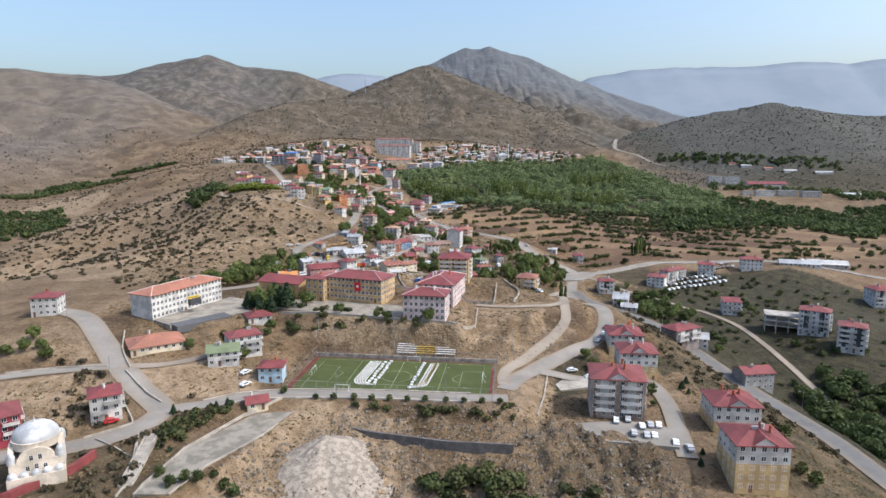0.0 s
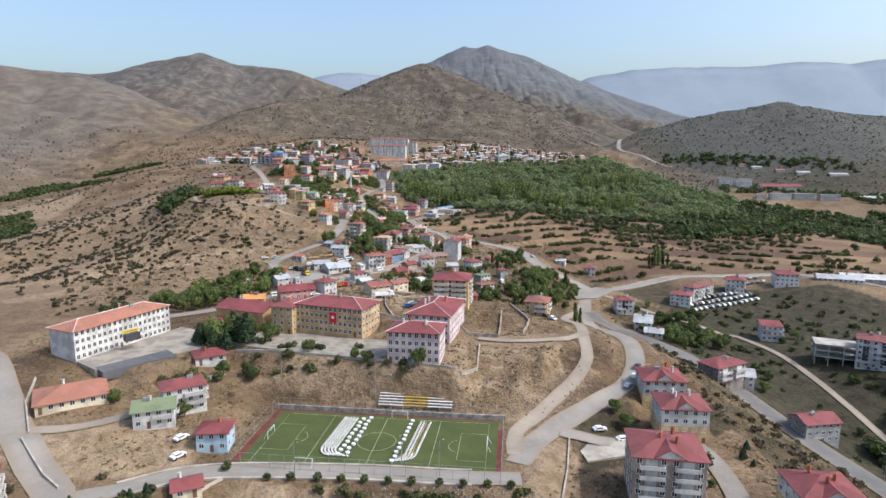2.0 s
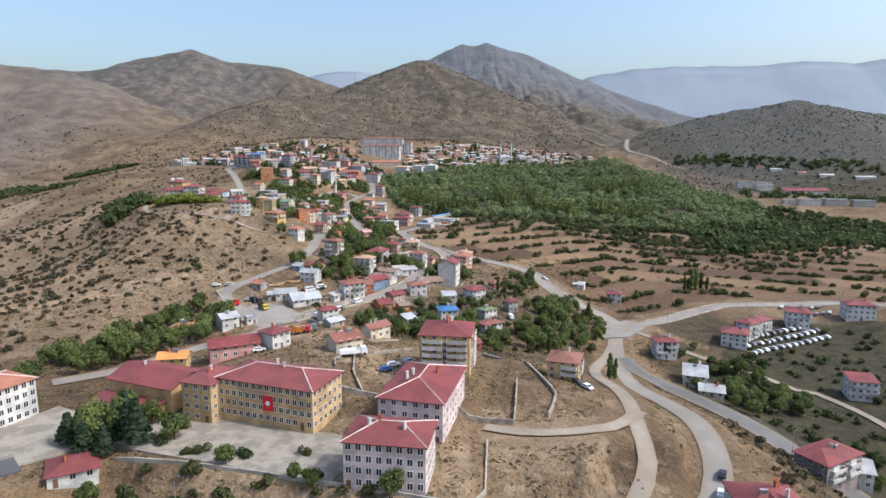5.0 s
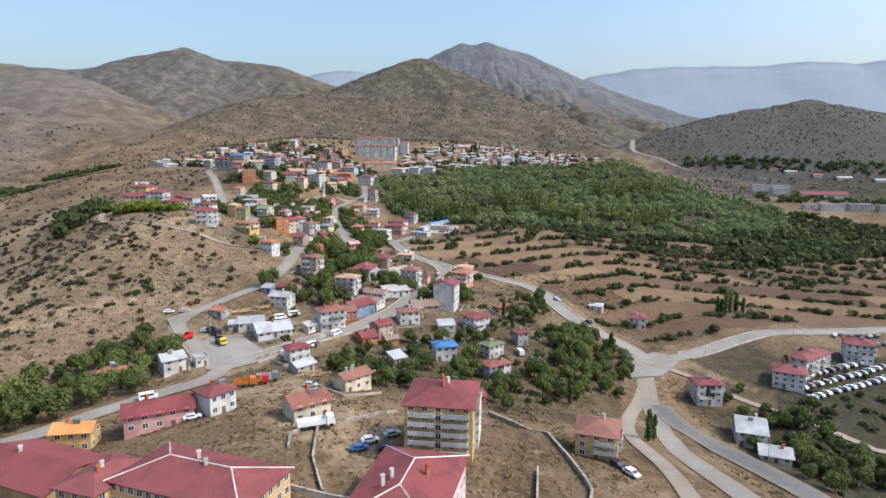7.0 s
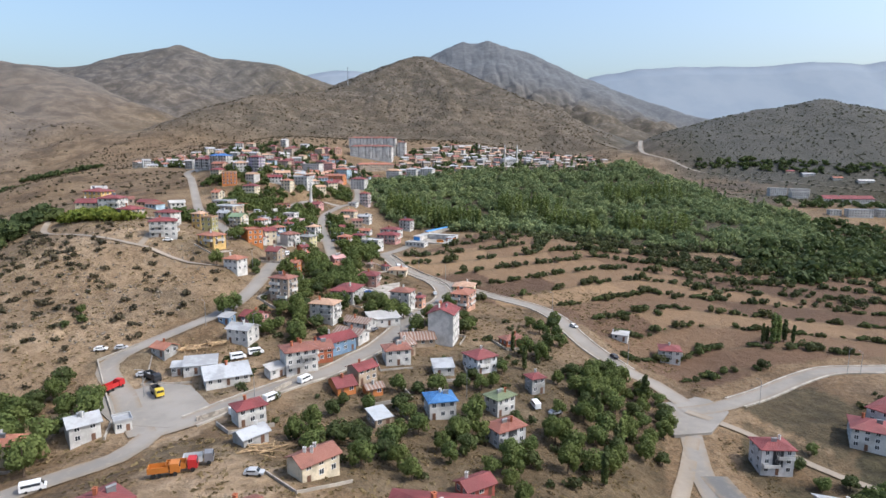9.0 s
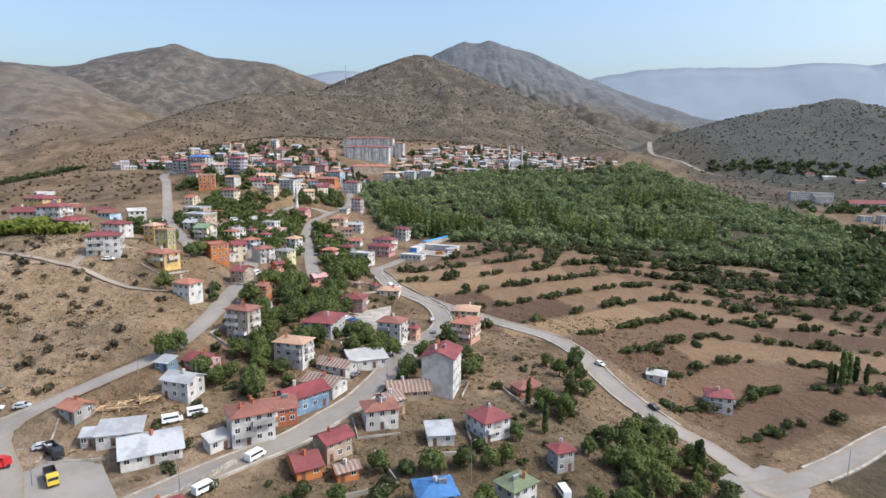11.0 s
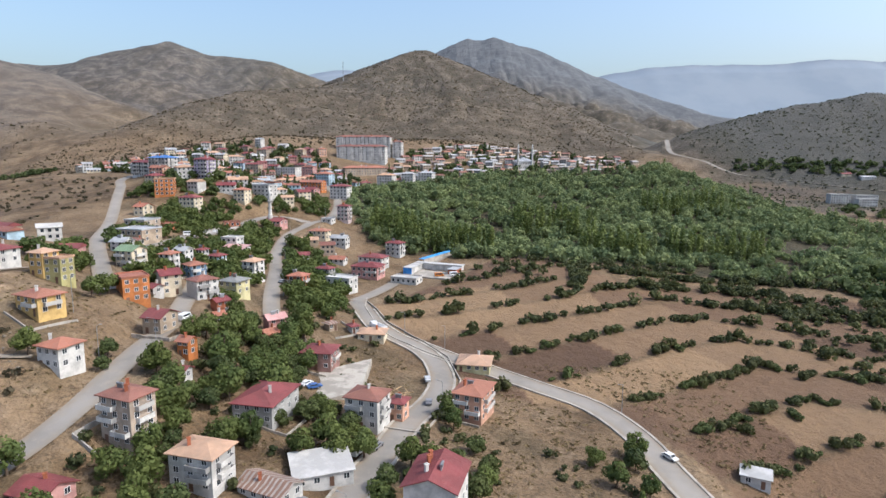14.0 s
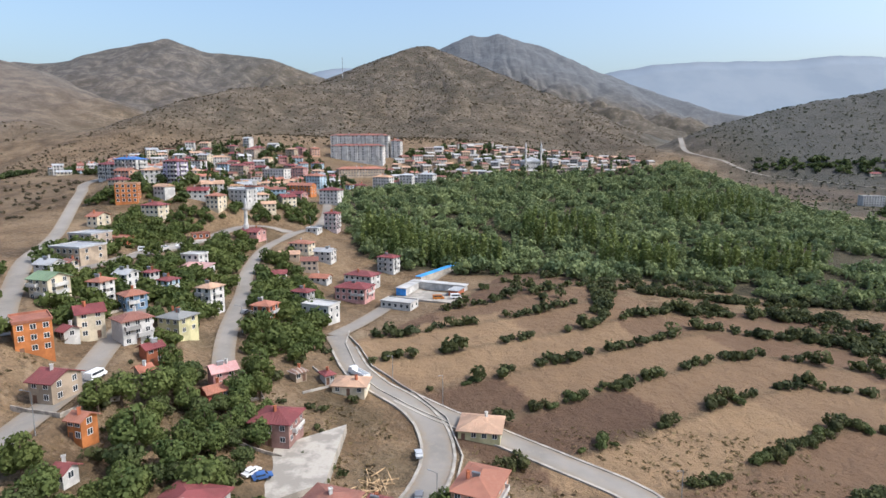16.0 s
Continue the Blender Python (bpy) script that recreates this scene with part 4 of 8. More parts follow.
def hip_roof(bm, w, d, z, rise, over=0.6, thick=0.22):
    a, b = w / 2 + over, d / 2 + over
    k = min(a, b)
    if a >= b:
        top = [(-(a - k) - 0.01, 0), (a - k + 0.01, 0)]
    else:
        top = [(0, -(b - k) - 0.01), (0, b - k + 0.01)]
    e = [bm.verts.new((x, y, z)) for x, y in ((-a, -b), (a, -b), (a, b), (-a, b))]
    lo = [bm.verts.new((x, y, z - thick)) for x, y in ((-a, -b), (a, -b), (a, b), (-a, b))]
    r = [bm.verts.new((x, y, z + rise)) for x, y in top]
    if a >= b:
        faces = ((e[0], e[1], r[1], r[0]), (e[1], e[2], r[1]), (e[2], e[3], r[0], r[1]), (e[3], e[0], r[0]))
    else:
        faces = ((e[0], e[1], r[0]), (e[1], e[2], r[1], r[0]), (e[2], e[3], r[1]), (e[3], e[0], r[0], r[1]))
    for f in faces:
        bm.faces.new(f)
    for i in range(4):
        bm.faces.new((lo[i], lo[(i + 1) % 4], e[(i + 1) % 4], e[i]))
    bm.faces.new(lo[::-1])
    return [((x, y, z + rise)) for x, y in top], [(-a, -b, z), (a, -b, z), (a, b, z), (-a, b, z)]


def gable_roof(bm, w, d, z, rise, over=0.6, thick=0.2):
    """The ridge runs along the width."""
    a, b = w / 2 + over, d / 2 + over
    drop = rise * over / (d / 2)
    pts = [(-b, z - drop), (0, z + rise), (b, z - drop)]
    up = [[bm.verts.new((x, y, h)) for y, h in pts] for x in (-a, a)]
    lo = [[bm.verts.new((x, y, h - thick)) for y, h in pts] for x in (-a, a)]
    for i in (0, 1):
        bm.faces.new((up[0][i], up[1][i], up[1][i + 1], up[0][i + 1]))
        bm.faces.new((lo[0][i + 1], lo[1][i + 1], lo[1][i], lo[0][i]))
    for s, u, v in ((0, 0, 1), (0, 1, 2)):
        bm.faces.new((lo[0][u], up[0][u], up[0][v], lo[0][v]))
        bm.faces.new((lo[1][v], up[1][v], up[1][u], lo[1][u]))
    bm.faces.new((lo[0][0], lo[1][0], up[1][0], up[0][0]))
    bm.faces.new((up[0][2], up[1][2], lo[1][2], lo[0][2]))


def tray(bm, x0, y0, z0, x1, y1, z1, left, front, right, back, floor):
    """A slab with a raised rim, as one body: the rim's widths on its four sides."""
    outer, inner = ((x0, y0), (x1, y0), (x1, y1), (x0, y1)), ((x0 + left, y0 + front), (x1 - right, y0 + front), (x1 - right, y1 - back), (x0 + left, y1 - back))
    rings = [[bm.verts.new((*p, z)) for p in line] for line, z in ((outer, z0), (outer, z1), (inner, z1), (inner, floor))]
    bm.faces.new(rings[0][::-1])
    for lo, hi in zip(rings, rings[1:]):
        for i in range(4):
            bm.faces.new((lo[i], lo[(i + 1) % 4], hi[(i + 1) % 4], hi[i]))
    bm.faces.new(rings[3])


WORD = {"whitedark": "white and dark grey", "darkwhite": "dark brown and white", "sand": "sand-yellow", "yellowtan": "ochre", "skyblue": "pale blue", "rosebrown": "dusky pink",
        "greybrown": "grey-brown", "whitegrey": "white and grey", "paleyellow": "pale yellow", "beige": "beige brick"}
ROOFWORD = {"orange2": "orange", "metal": "grey sheet-metal", "rust": "rust-streaked sheet", "greenroof": "dull green", "bluedk": "blue", "tanroof": "tan tiled", "pinkmetal": "faded pink sheet", "flat": "flat concrete", "grey": "grey"}
SECOND = {"whitedark": DARK, "darkwhite": WHITE, "greybrown": WALLS["white"], "whitegrey": WALLS["grey"]}
house_rng = random.Random(5)


def house(x, y, w, d, floors, turn, wall, roof, kind="hip", extras="", fh=2.65, label="", rise=None, windows=True, grid=(2.9, 1.3, 1.4), z=None, name="house", sides=(0, 1, 3)):
    """A house with its front towards -y before it is turned: walls, roof, windows, door, balconies and chimneys."""
    c, s = math.cos(radians(turn)), math.sin(radians(turn))
    corner = [ground_z(x + u * w / 2 * c - v * d / 2 * s, y + u * w / 2 * s + v * d / 2 * c) for u, v in ((-1, -1), (1, -1), (1, 1), (-1, 1))]
    if z is None:
        z = 0.5 * (corner[0] + corner[1]) * 0.6 + 0.4 * sum(corner) / 4
    words = label or f"{WORD.get(wall, wall)} {['', 'single-storey', 'two-storey', 'three-storey', 'four-storey', 'five-storey', 'six-storey', 'seven-storey'][floors]} house with a {ROOFWORD.get(roof, roof)} roof"
    ob = root(name, x, y, z, turn, words, "house" if floors < 4 else "building")
    top = floors * fh + 0.3
    foot = min(corner) - z - 1.2
    bm = bmesh.new()
    box(bm, -w / 2, -d / 2, foot, w / 2, d / 2, top)
    rise = rise or {"hip": 0.15 * min(w, d) + 0.4, "gable": 0.17 * d + 0.3}.get(kind, 0)
    if kind == "gable":
        for sx in (-w / 2, w / 2 - 0.25):
            v = [bm.verts.new((sx + q, yy, zz)) for q in (0, 0.25) for yy, zz in ((-d / 2, top), (d / 2, top), (0, top + rise - 0.05))]
            bm.faces.new((v[0], v[2], v[1]))
            bm.faces.new((v[3], v[4], v[5]))
            for i, j in ((0, 1), (1, 2), (2, 0)):
                bm.faces.new((v[i], v[j], v[j + 3], v[i + 3]))
    part("wall", bm, WALLS[wall], ob)
    if "band" in extras:
        bm = bmesh.new()
        box(bm, -w / 2 - 0.05, -d / 2 - 0.05, foot, w / 2 + 0.05, d / 2 + 0.05, 0.3 + fh * (floors - 2))
        part("lower_wall", bm, WALLS["yellowtan"], ob, "ochre lower wall")
    if wall in SECOND:
        n = max(1, int(w / 6))
        for k in range(n):
            bm = bmesh.new()
            cx = -w / 2 + w * (k + 0.5) / n
            box(bm, cx - w / n * 0.16, -d / 2 - 0.06, fh, cx + w / n * 0.16, -d / 2 + 0.1, top - 0.1)
            part("wall_panel", bm, SECOND[wall], ob)
    bm = bmesh.new()
    if kind == "hip":
        hip_roof(bm, w, d, top, rise)
    elif kind == "gable":
        gable_roof(bm, w, d, top, rise)
    elif kind == "shed":
        up = [bm.verts.new(p) for p in ((-w / 2 - 0.4, -d / 2 - 0.4, top), (w / 2 + 0.4, -d / 2 - 0.4, top), (w / 2 + 0.4, d / 2 + 0.4, top + 1.1), (-w / 2 - 0.4, d / 2 + 0.4, top + 1.1))]
        dn = [bm.verts.new(v.co - Vector((0, 0, 0.18))) for v in up]
        bm.faces.new(up)
        bm.faces.new(dn[::-1])
        for i in range(4):
            bm.faces.new((dn[i], dn[(i + 1) % 4], up[(i + 1) % 4], up[i]))
    else:
        tray(bm, -w / 2 - 0.25, -d / 2 - 0.25, top, w / 2 + 0.25, d / 2 + 0.25, top + 0.65, 0.25, 0.25, 0.25, 0.25, top + 0.2)
    top_part = part("roof", bm, ROOFS[roof], ob)
    if "ridge" in extras and kind == "hip":
        k = min(w, d) / 2 + 0.6
        a, b = w / 2 + 0.6, d / 2 + 0.6
        tops = [(-(a - k), 0), (a - k, 0)] if a >= b else [(0, -(b - k)), (0, b - k)]
        bm = bmesh.new()
        ends = [(-a, -b, tops[0]), (a, -b, tops[1] if a >= b else tops[0]), (a, b, tops[1]), (-a, b, tops[0] if a >= b else tops[1])]
        for ex, ey, (tx, ty) in ends:
            rod(bm, (ex, ey, top + 0.02), (tx, ty, top + rise + 0.04), 0.16, 0.16, 4)
        rod(bm, (*tops[0], top + rise + 0.04), (*tops[1], top + rise + 0.04), 0.16, 0.16, 4)
        part("ridge_tiles", bm, RIDGE, ob, "pale ridge tiles")
    if "cross" in extras:
        bm = bmesh.new()
        gw = w * 0.42
        pts = [(-gw / 2, top), (gw / 2, top), (0, top + rise * 0.8)]
        f = [bm.verts.new((q, -d / 2 - 0.25, zz)) for q, zz in pts]
        r = [bm.verts.new((q, 0, zz)) for q, zz in pts]
        bm.faces.new((f[0], f[1], f[2]))
        bm.faces.new((f[1], r[1], r[2], f[2]))
        bm.faces.new((f[2], r[2], r[0], f[0]))
        bm.faces.new((f[0], r[0], r[1], f[1]))
        part("gablet", bm, WALLS["white"], top_part)
        bm = bmesh.new()
        for sgn in (-1, 1):
            q = [bm.verts.new(v) for v in ((sgn * (gw / 2 + 0.4), -d / 2 - 0.5, top - 0.05), (0, -d / 2 - 0.5, top + rise * 0.8 + 0.12), (0, 0.5, top + rise * 0.8 + 0.12), (sgn * (gw / 2 + 0.4), 0.5, top - 0.05))]
            bm.faces.new(q if sgn < 0 else q[::-1])
            e = [bm.verts.new(v.co + Vector((0, 0, 0.14))) for v in q]
            bm.faces.new(e[::-1] if sgn < 0 else e)
            for j in range(4):
                bm.faces.new((q[j], q[(j + 1) % 4], e[(j + 1) % 4], e[j]))
        part("gablet_roof", bm, ROOFS[roof], top_part)
    if windows is True and y > 590:
        windows = "joined"
    if windows == "joined":
        bm = bmesh.new()
        nf = max(2, round(w / (4.6 if name == "housing_block" else 2.9)))
        for fl in range(floors):
            for k in range(nf):
                cx, zz = -w / 2 + w * (k + 0.5) / nf, 0.3 + fl * fh + 1.55
                box(bm, cx - 0.75, -d / 2 - 0.05, zz - 0.8, cx + 0.75, -d / 2 + 0.05, zz + 0.8, 1)
                box(bm, cx - 0.62, -d / 2 - 0.07, zz - 0.68, cx + 0.62, -d / 2, zz + 0.68)
            for sx in (-w / 2, w / 2):
                for k in range(2):
                    cy, zz = -d / 2 + d * (k + 0.5) / 2, 0.3 + fl * fh + 1.55
                    box(bm, sx - 0.05, cy - 0.7, zz - 0.8, sx + 0.05, cy + 0.7, zz + 0.8, 1)
                    box(bm, sx - 0.07, cy - 0.58, zz - 0.68, sx + 0.07, cy + 0.58, zz + 0.68)
        tagged(part("glazing", bm, [GLASS, FRAME], ob), kind="stuff")
    elif windows:
        sides = (0, 3) if x > 25 else (0, 1) if x < -12 else (0, 1, 3)
        nf, ns = max(2, round(w / grid[0])), max(1, round(d / (grid[0] + 0.5)))
        door = house_rng.randrange(nf)
        for fl in range(floors):
            zz = 0.3 + fl * fh + 1.55
            for k in range(nf):
                if "blank" in extras or (fl == 0 and k == door and floors < 5):
                    continue
                window_at(ob, -w / 2 + w * (k + 0.5) / nf, -d / 2, zz, 0, grid[1], grid[2])
            for side, sx, tr in ((1, w / 2, 90), (3, -w / 2, -90)):
                if side in sides and not (side == 3 and "blindside" in extras):
                    for k in range(ns):
                        window_at(ob, sx, -d / 2 + d * (k + 0.5) / ns, zz, tr, grid[1], grid[2])
        bm = bmesh.new()
        cx = -w / 2 + w * (door + 0.5) / nf
        box(bm, cx - 0.5, -d / 2 - 0.06, 0, cx + 0.5, -d / 2 + 0.05, 2.15)
        part("door", bm, DOOR, ob)
    if "balc" in extras:
        wide = min(w * 0.5, 6.0)
        for fl in range(1, floors):
            for sgn in ((-1, 1) if w > 15 else (house_rng.choice((-1, 1)),)):
                bm = bmesh.new()
                cx = sgn * (w / 2 - wide / 2 - 0.4) if w <= 15 else sgn * w * 0.24
                z0 = 0.3 + fl * fh
                tray(bm, cx - wide / 2, -d / 2 - 1.3, z0 - 0.15, cx + wide / 2, -d / 2 + 0.06, z0 + 0.95, 0.12, 0.12, 0.12, 0.04, z0)
                part("balcony", bm, WALLS["white"] if wall != "white" else WALLS["grey"], ob)
            bm = bmesh.new()
            z0 = 0.3 + fl * fh
            q0, q1 = (-d * 0.3, d * 0.3)
            tray(bm, w / 2 - 0.06, q0, z0 - 0.15, w / 2 + 1.1, q1, z0 + 0.95, 0.04, 0.12, 0.12, 0.12, z0)
            part("balcony", bm, WALLS["white"], ob)
    n = 3 if "chim" in extras else (1 if floors < 4 and kind in ("hip", "gable") else 2)
    for k in range(n if kind in ("hip", "gable") else 0):
        cx, cy = (house_rng.uniform(-0.25, 0.25) * w, house_rng.uniform(-0.2, 0.2) * d)
        bm = bmesh.new()
        lathe(bm, [(0.45, top), (0.45, top + rise + 0.9), (0.58, top + rise + 0.9), (0.58, top + rise + 1.02), (0.3, top + rise + 1.02), (0.3, top + rise + 0.8), (0.01, top + rise + 0.8)], 4, at=(cx, cy, 0))
        part("chimney", bm, WALLS["white"] if house_rng.random() < 0.5 else WALLS["brick"], ob)
    if kind in ("hip", "gable") and floors > 1 and house_rng.random() < 0.55:
        cx, cy = house_rng.uniform(-0.2, 0.2) * w, -d * 0.12
        bm = bmesh.new()
        zt = top + rise * 0.75
        rod(bm, (cx - 0.9, cy, zt + 1.0), (cx + 0.9, cy, zt + 1.0), 0.3, 0.3, 8)
        tank = part("water_tank", bm, STEEL, ob, "grey solar water tank")
        bm = bmesh.new()
        box(bm, cx - 0.8, cy - 0.15, zt - 0.6, cx + 0.8, cy + 0.15, zt + 0.75)
        part("tank_stand", bm, STEEL, tank)
    return ob


# ---- trees ----
def clump_cloud(rng, lobes, count, size, flat=0.38):
    """Leaf clumps as small bent leaves of four corners, strewn over a crown's lobes. Returns corners (n, 4, 3)."""
    lob = np.array(lobes)
    vol = (lob[:, 3] * lob[:, 4]) ** 0.8
    pick = rng.choice(len(lob), count, p=vol / vol.sum())
    v = rng.normal(size=(count, 3))
    v /= np.linalg.norm(v, axis=1)[:, None]
    rad = rng.uniform(0.7, 1.06, count)[:, None]
    centre = lob[pick, :3] + v * rad * np.stack([lob[pick, 3], lob[pick, 3], lob[pick, 4]], -1)
    out = v + rng.normal(size=(count, 3)) * flat
    out /= np.linalg.norm(out, axis=1)[:, None]
    a = np.cross(out, rng.normal(size=(count, 3)))
    a /= np.linalg.norm(a, axis=1)[:, None]
    b = np.cross(out, a)
    sz = size * rng.uniform(0.6, 1.35, (count, 1))
    k = rng.uniform(0.6, 1.0, (count, 1))
    return np.stack([centre - a * sz - b * sz * k, centre + a * sz * 0.8 - b * sz, centre + a * sz + b * sz * k + out * sz * 0.3, centre - a * sz * 0.7 + b * sz], 1)


def crown_lobes(rng, kind, h, r):
    if kind == "poplar":
        return [(rng.normal() * 0.1 * r, rng.normal() * 0.1 * r, h * (0.16 + 0.105 * k), r * (0.75 if k < 5 else 0.95 - 0.12 * (k - 3)) * rng.uniform(0.8, 1.1), h * 0.09) for k in range(8)]
    if kind == "pine":
        return [(0, 0, h * (0.2 + 0.11 * k), r * (1.05 - 0.14 * k), h * 0.06) for k in range(7)]
    if kind == "bush":
        return [(rng.uniform(-0.6, 0.6) * r, rng.uniform(-0.6, 0.6) * r, h * rng.uniform(0.35, 0.6), r * rng.uniform(0.45, 0.7), h * 0.36) for k in range(4)]
    lobes = [(0, 0, h * 0.62, r * 0.66, h * 0.30)]
    for k in range(7):
        a = 2 * math.pi * (k + rng.uniform(-0.3, 0.3)) / 7
        lobes.append((math.cos(a) * r * rng.uniform(0.45, 0.68), math.sin(a) * r * rng.uniform(0.45, 0.68), h * rng.uniform(0.3, 0.7), r * rng.uniform(0.36, 0.52), h * rng.uniform(0.15, 0.22)))
    return lobes


def quads_mesh(name, q, mat):
    me = bpy.data.meshes.new(name)
    v = q.reshape(-1, 3)
    me.vertices.add(len(v))
    me.vertices.foreach_set("co", v.reshape(-1))
    n = len(q)
    me.loops.add(4 * n)
    me.loops.foreach_set("vertex_index", np.arange(4 * n))
    me.polygons.add(n)
    me.polygons.foreach_set("loop_start", np.arange(0, 4 * n, 4))
    me.update(calc_edges=True)
    me.materials.append(mat)
    return me


def tree(kind, h, r, mat, count, size, seed, label, category="tree"):
    """A tree with a tapered trunk, limbs and a crown of leaf clumps, built once at the origin."""
    rng = np.random.RandomState(seed)
    ob = new("bush" if kind == "bush" else "poplar" if kind == "poplar" else "tree")
    tagged(ob, label, category)
    lobes = crown_lobes(rng, kind, h, r)
    bm = bmesh.new()
    t = h * 0.028 + 0.05
    lean = (rng.normal() * 0.03 * h, rng.normal() * 0.03 * h)
    rod(bm, (0, 0, -0.8), (lean[0], lean[1], h * 0.4), t, t * 0.7, 6)
    rod(bm, (lean[0], lean[1], h * 0.38), (lean[0] * 1.4, lean[1] * 1.4, h * 0.82), t * 0.68, t * 0.2, 6)
    for lx, ly, lz, *_ in lobes[1:6]:
        rod(bm, (lean[0], lean[1], h * 0.34), (lx * 0.85, ly * 0.85, lz), t * 0.45, t * 0.12, 4)
    part("trunk", bm, BARK, ob)
    me = quads_mesh("crown", clump_cloud(rng, lobes, count, size), mat)
    crown = new("crown", me)
    crown.parent = ob
    return ob


def stand(templates, spots, rng, lo=0.75, hi=1.3, group=""):
    """Copies of a few grown trees, one at each spot."""
    for x, y in spots:
        src = templates[rng.randrange(len(templates))]
        k = rng.uniform(lo, hi)
        m = pose(x, y, ground_z(x, y) - 0.1, 0, 0, rng.uniform(0, 360)) @ Matrix.Diagonal((k * rng.uniform(0.9, 1.1), k, k * rng.uniform(0.9, 1.12), 1))
        ob = copy_thing(src, m)
        ob.matrix_basis = m
        if group:
            ob["group"] = group


def park(*obs):
    """Give the first of each kind its own place too."""
    for ob, (x, y) in obs:
        ob.matrix_basis = pose(x, y, ground_z(x, y) - 0.1, 0, 0, 40)


def stuff_of(name, label, category, spots, rng, kinds, mat):
    """Many plants in one mesh. kinds: (share, kind, height, radius, clumps, clump size)."""
    out = []
    pts = np.array(spots)
    zs = ground_many(pts[:, 0], pts[:, 1])
    share = np.array([k[0] for k in kinds], float)
    pick = rng.choice(len(kinds), len(pts), p=share / share.sum())
    for (x, y), z, p in zip(pts, zs, pick):
        _, kind, h, r, count, size = kinds[p]
        k = rng.uniform(0.7, 1.3)
        q = clump_cloud(rng, crown_lobes(rng, kind, h * k, r * k), count, size * k)
        out.append(q + np.array([x, y, z - 0.15 * h * (kind != "bush")]))
    me = quads_mesh(name, np.concatenate(out), mat)
    tone_of = rng.uniform(0, 1, len(out)) ** 1.5
    me.attributes.new("tone", "FLOAT", "POINT").data.foreach_set("value", np.repeat(tone_of, [4 * len(q) for q in out]).astype(np.float32))
    tagged(new(name, me), label, category, kind="stuff")


def scatter(rng, count, poly, gap=0.0, avoid=None):
    xs, ys = [p[0] for p in poly], [p[1] for p in poly]
    got = []
    tries = 0
    while len(got) < count and tries < 60:
        tries += 1
        x, y = rng.uniform(min(xs), max(xs), count * 2), rng.uniform(min(ys), max(ys), count * 2)
        ok = inside(x, y, *poly)
        for a, b in zip(x[ok], y[ok]):
            if len(got) >= count:
                break
            if gap and any((a - c) ** 2 + (b - d) ** 2 < gap * gap for c, d in got[-400:]):
                continue
            got.append((a, b))
    return got


def off_road(spots, margin=2.5):
    keep = []
    for x, y in spots:
        if all(np.hypot(q[:, 0] - x, q[:, 1] - y).min() > w / 2 + margin for w, q, _ in ROAD_LINES):
            keep.append((x, y))
    return keep


# ---- football pitch ----
PITCH = pose(-17.5, 215.5, 0.12, 0, 0, -7)


def pitch_point(u, v, z=0.0):
    return PITCH @ Vector((u, v, z))


pitch = new("football_pitch")
pitch.matrix_world = PITCH
tagged(pitch, "fenced green artificial football pitch with red run-off strips", "sports pitch")
bm = bmesh.new()
box(bm, -36.5, -18, -0.6, 36.5, 18, 0.0)
part("run_off", bm, REDTRACK, pitch, "dark red rubber strip")
bm = bmesh.new()
box(bm, -34.6, -17.2, -0.3, 35.0, 17.0, 0.05)
part("turf", bm, TURF_M, pitch, "green artificial turf")


def stripe(*pts, w=0.12):
    bm = bmesh.new()
    p = [Vector((a, b, 0.055)) for a, b in pts]
    left, right = [], []
    for i, q in enumerate(p):
        t = (p[min(i + 1, len(p) - 1)] - p[max(i - 1, 0)]).normalized()
        nn = Vector((-t.y, t.x, 0)) * w / 2
        left.append(bm.verts.new(q + nn))
        right.append(bm.verts.new(q - nn))
    for i in range(len(p) - 1):
        bm.faces.new((right[i], right[i + 1], left[i + 1], left[i]))
    part("line_marking", bm, CHALK, pitch)


stripe((-31.5, -15.5), (32.2, -15.5), (32.2, 15.4), (-31.5, 15.4), (-31.5, -15.5))
stripe((0.3, -15.5), (0.3, 15.4))
stripe(*[(0.3 + 5.5 * math.cos(a * math.pi / 16), 5.5 * math.sin(a * math.pi / 16)) for a in range(33)])
for s, x0 in ((1, -31.5), (-1, 32.2)):
    stripe((x0, -8), (x0 + s * 8, -8), (x0 + s * 8, 8), (x0, 8))
    stripe((x0 + s * 15, -15.5), (x0 + s * 15, 15.4), w=0.12)
    stripe(*[(x0 + s * (8 + 3 * math.cos(a)), 3.5 * math.sin(a)) for a in np.linspace(-1.3, 1.3, 9)])


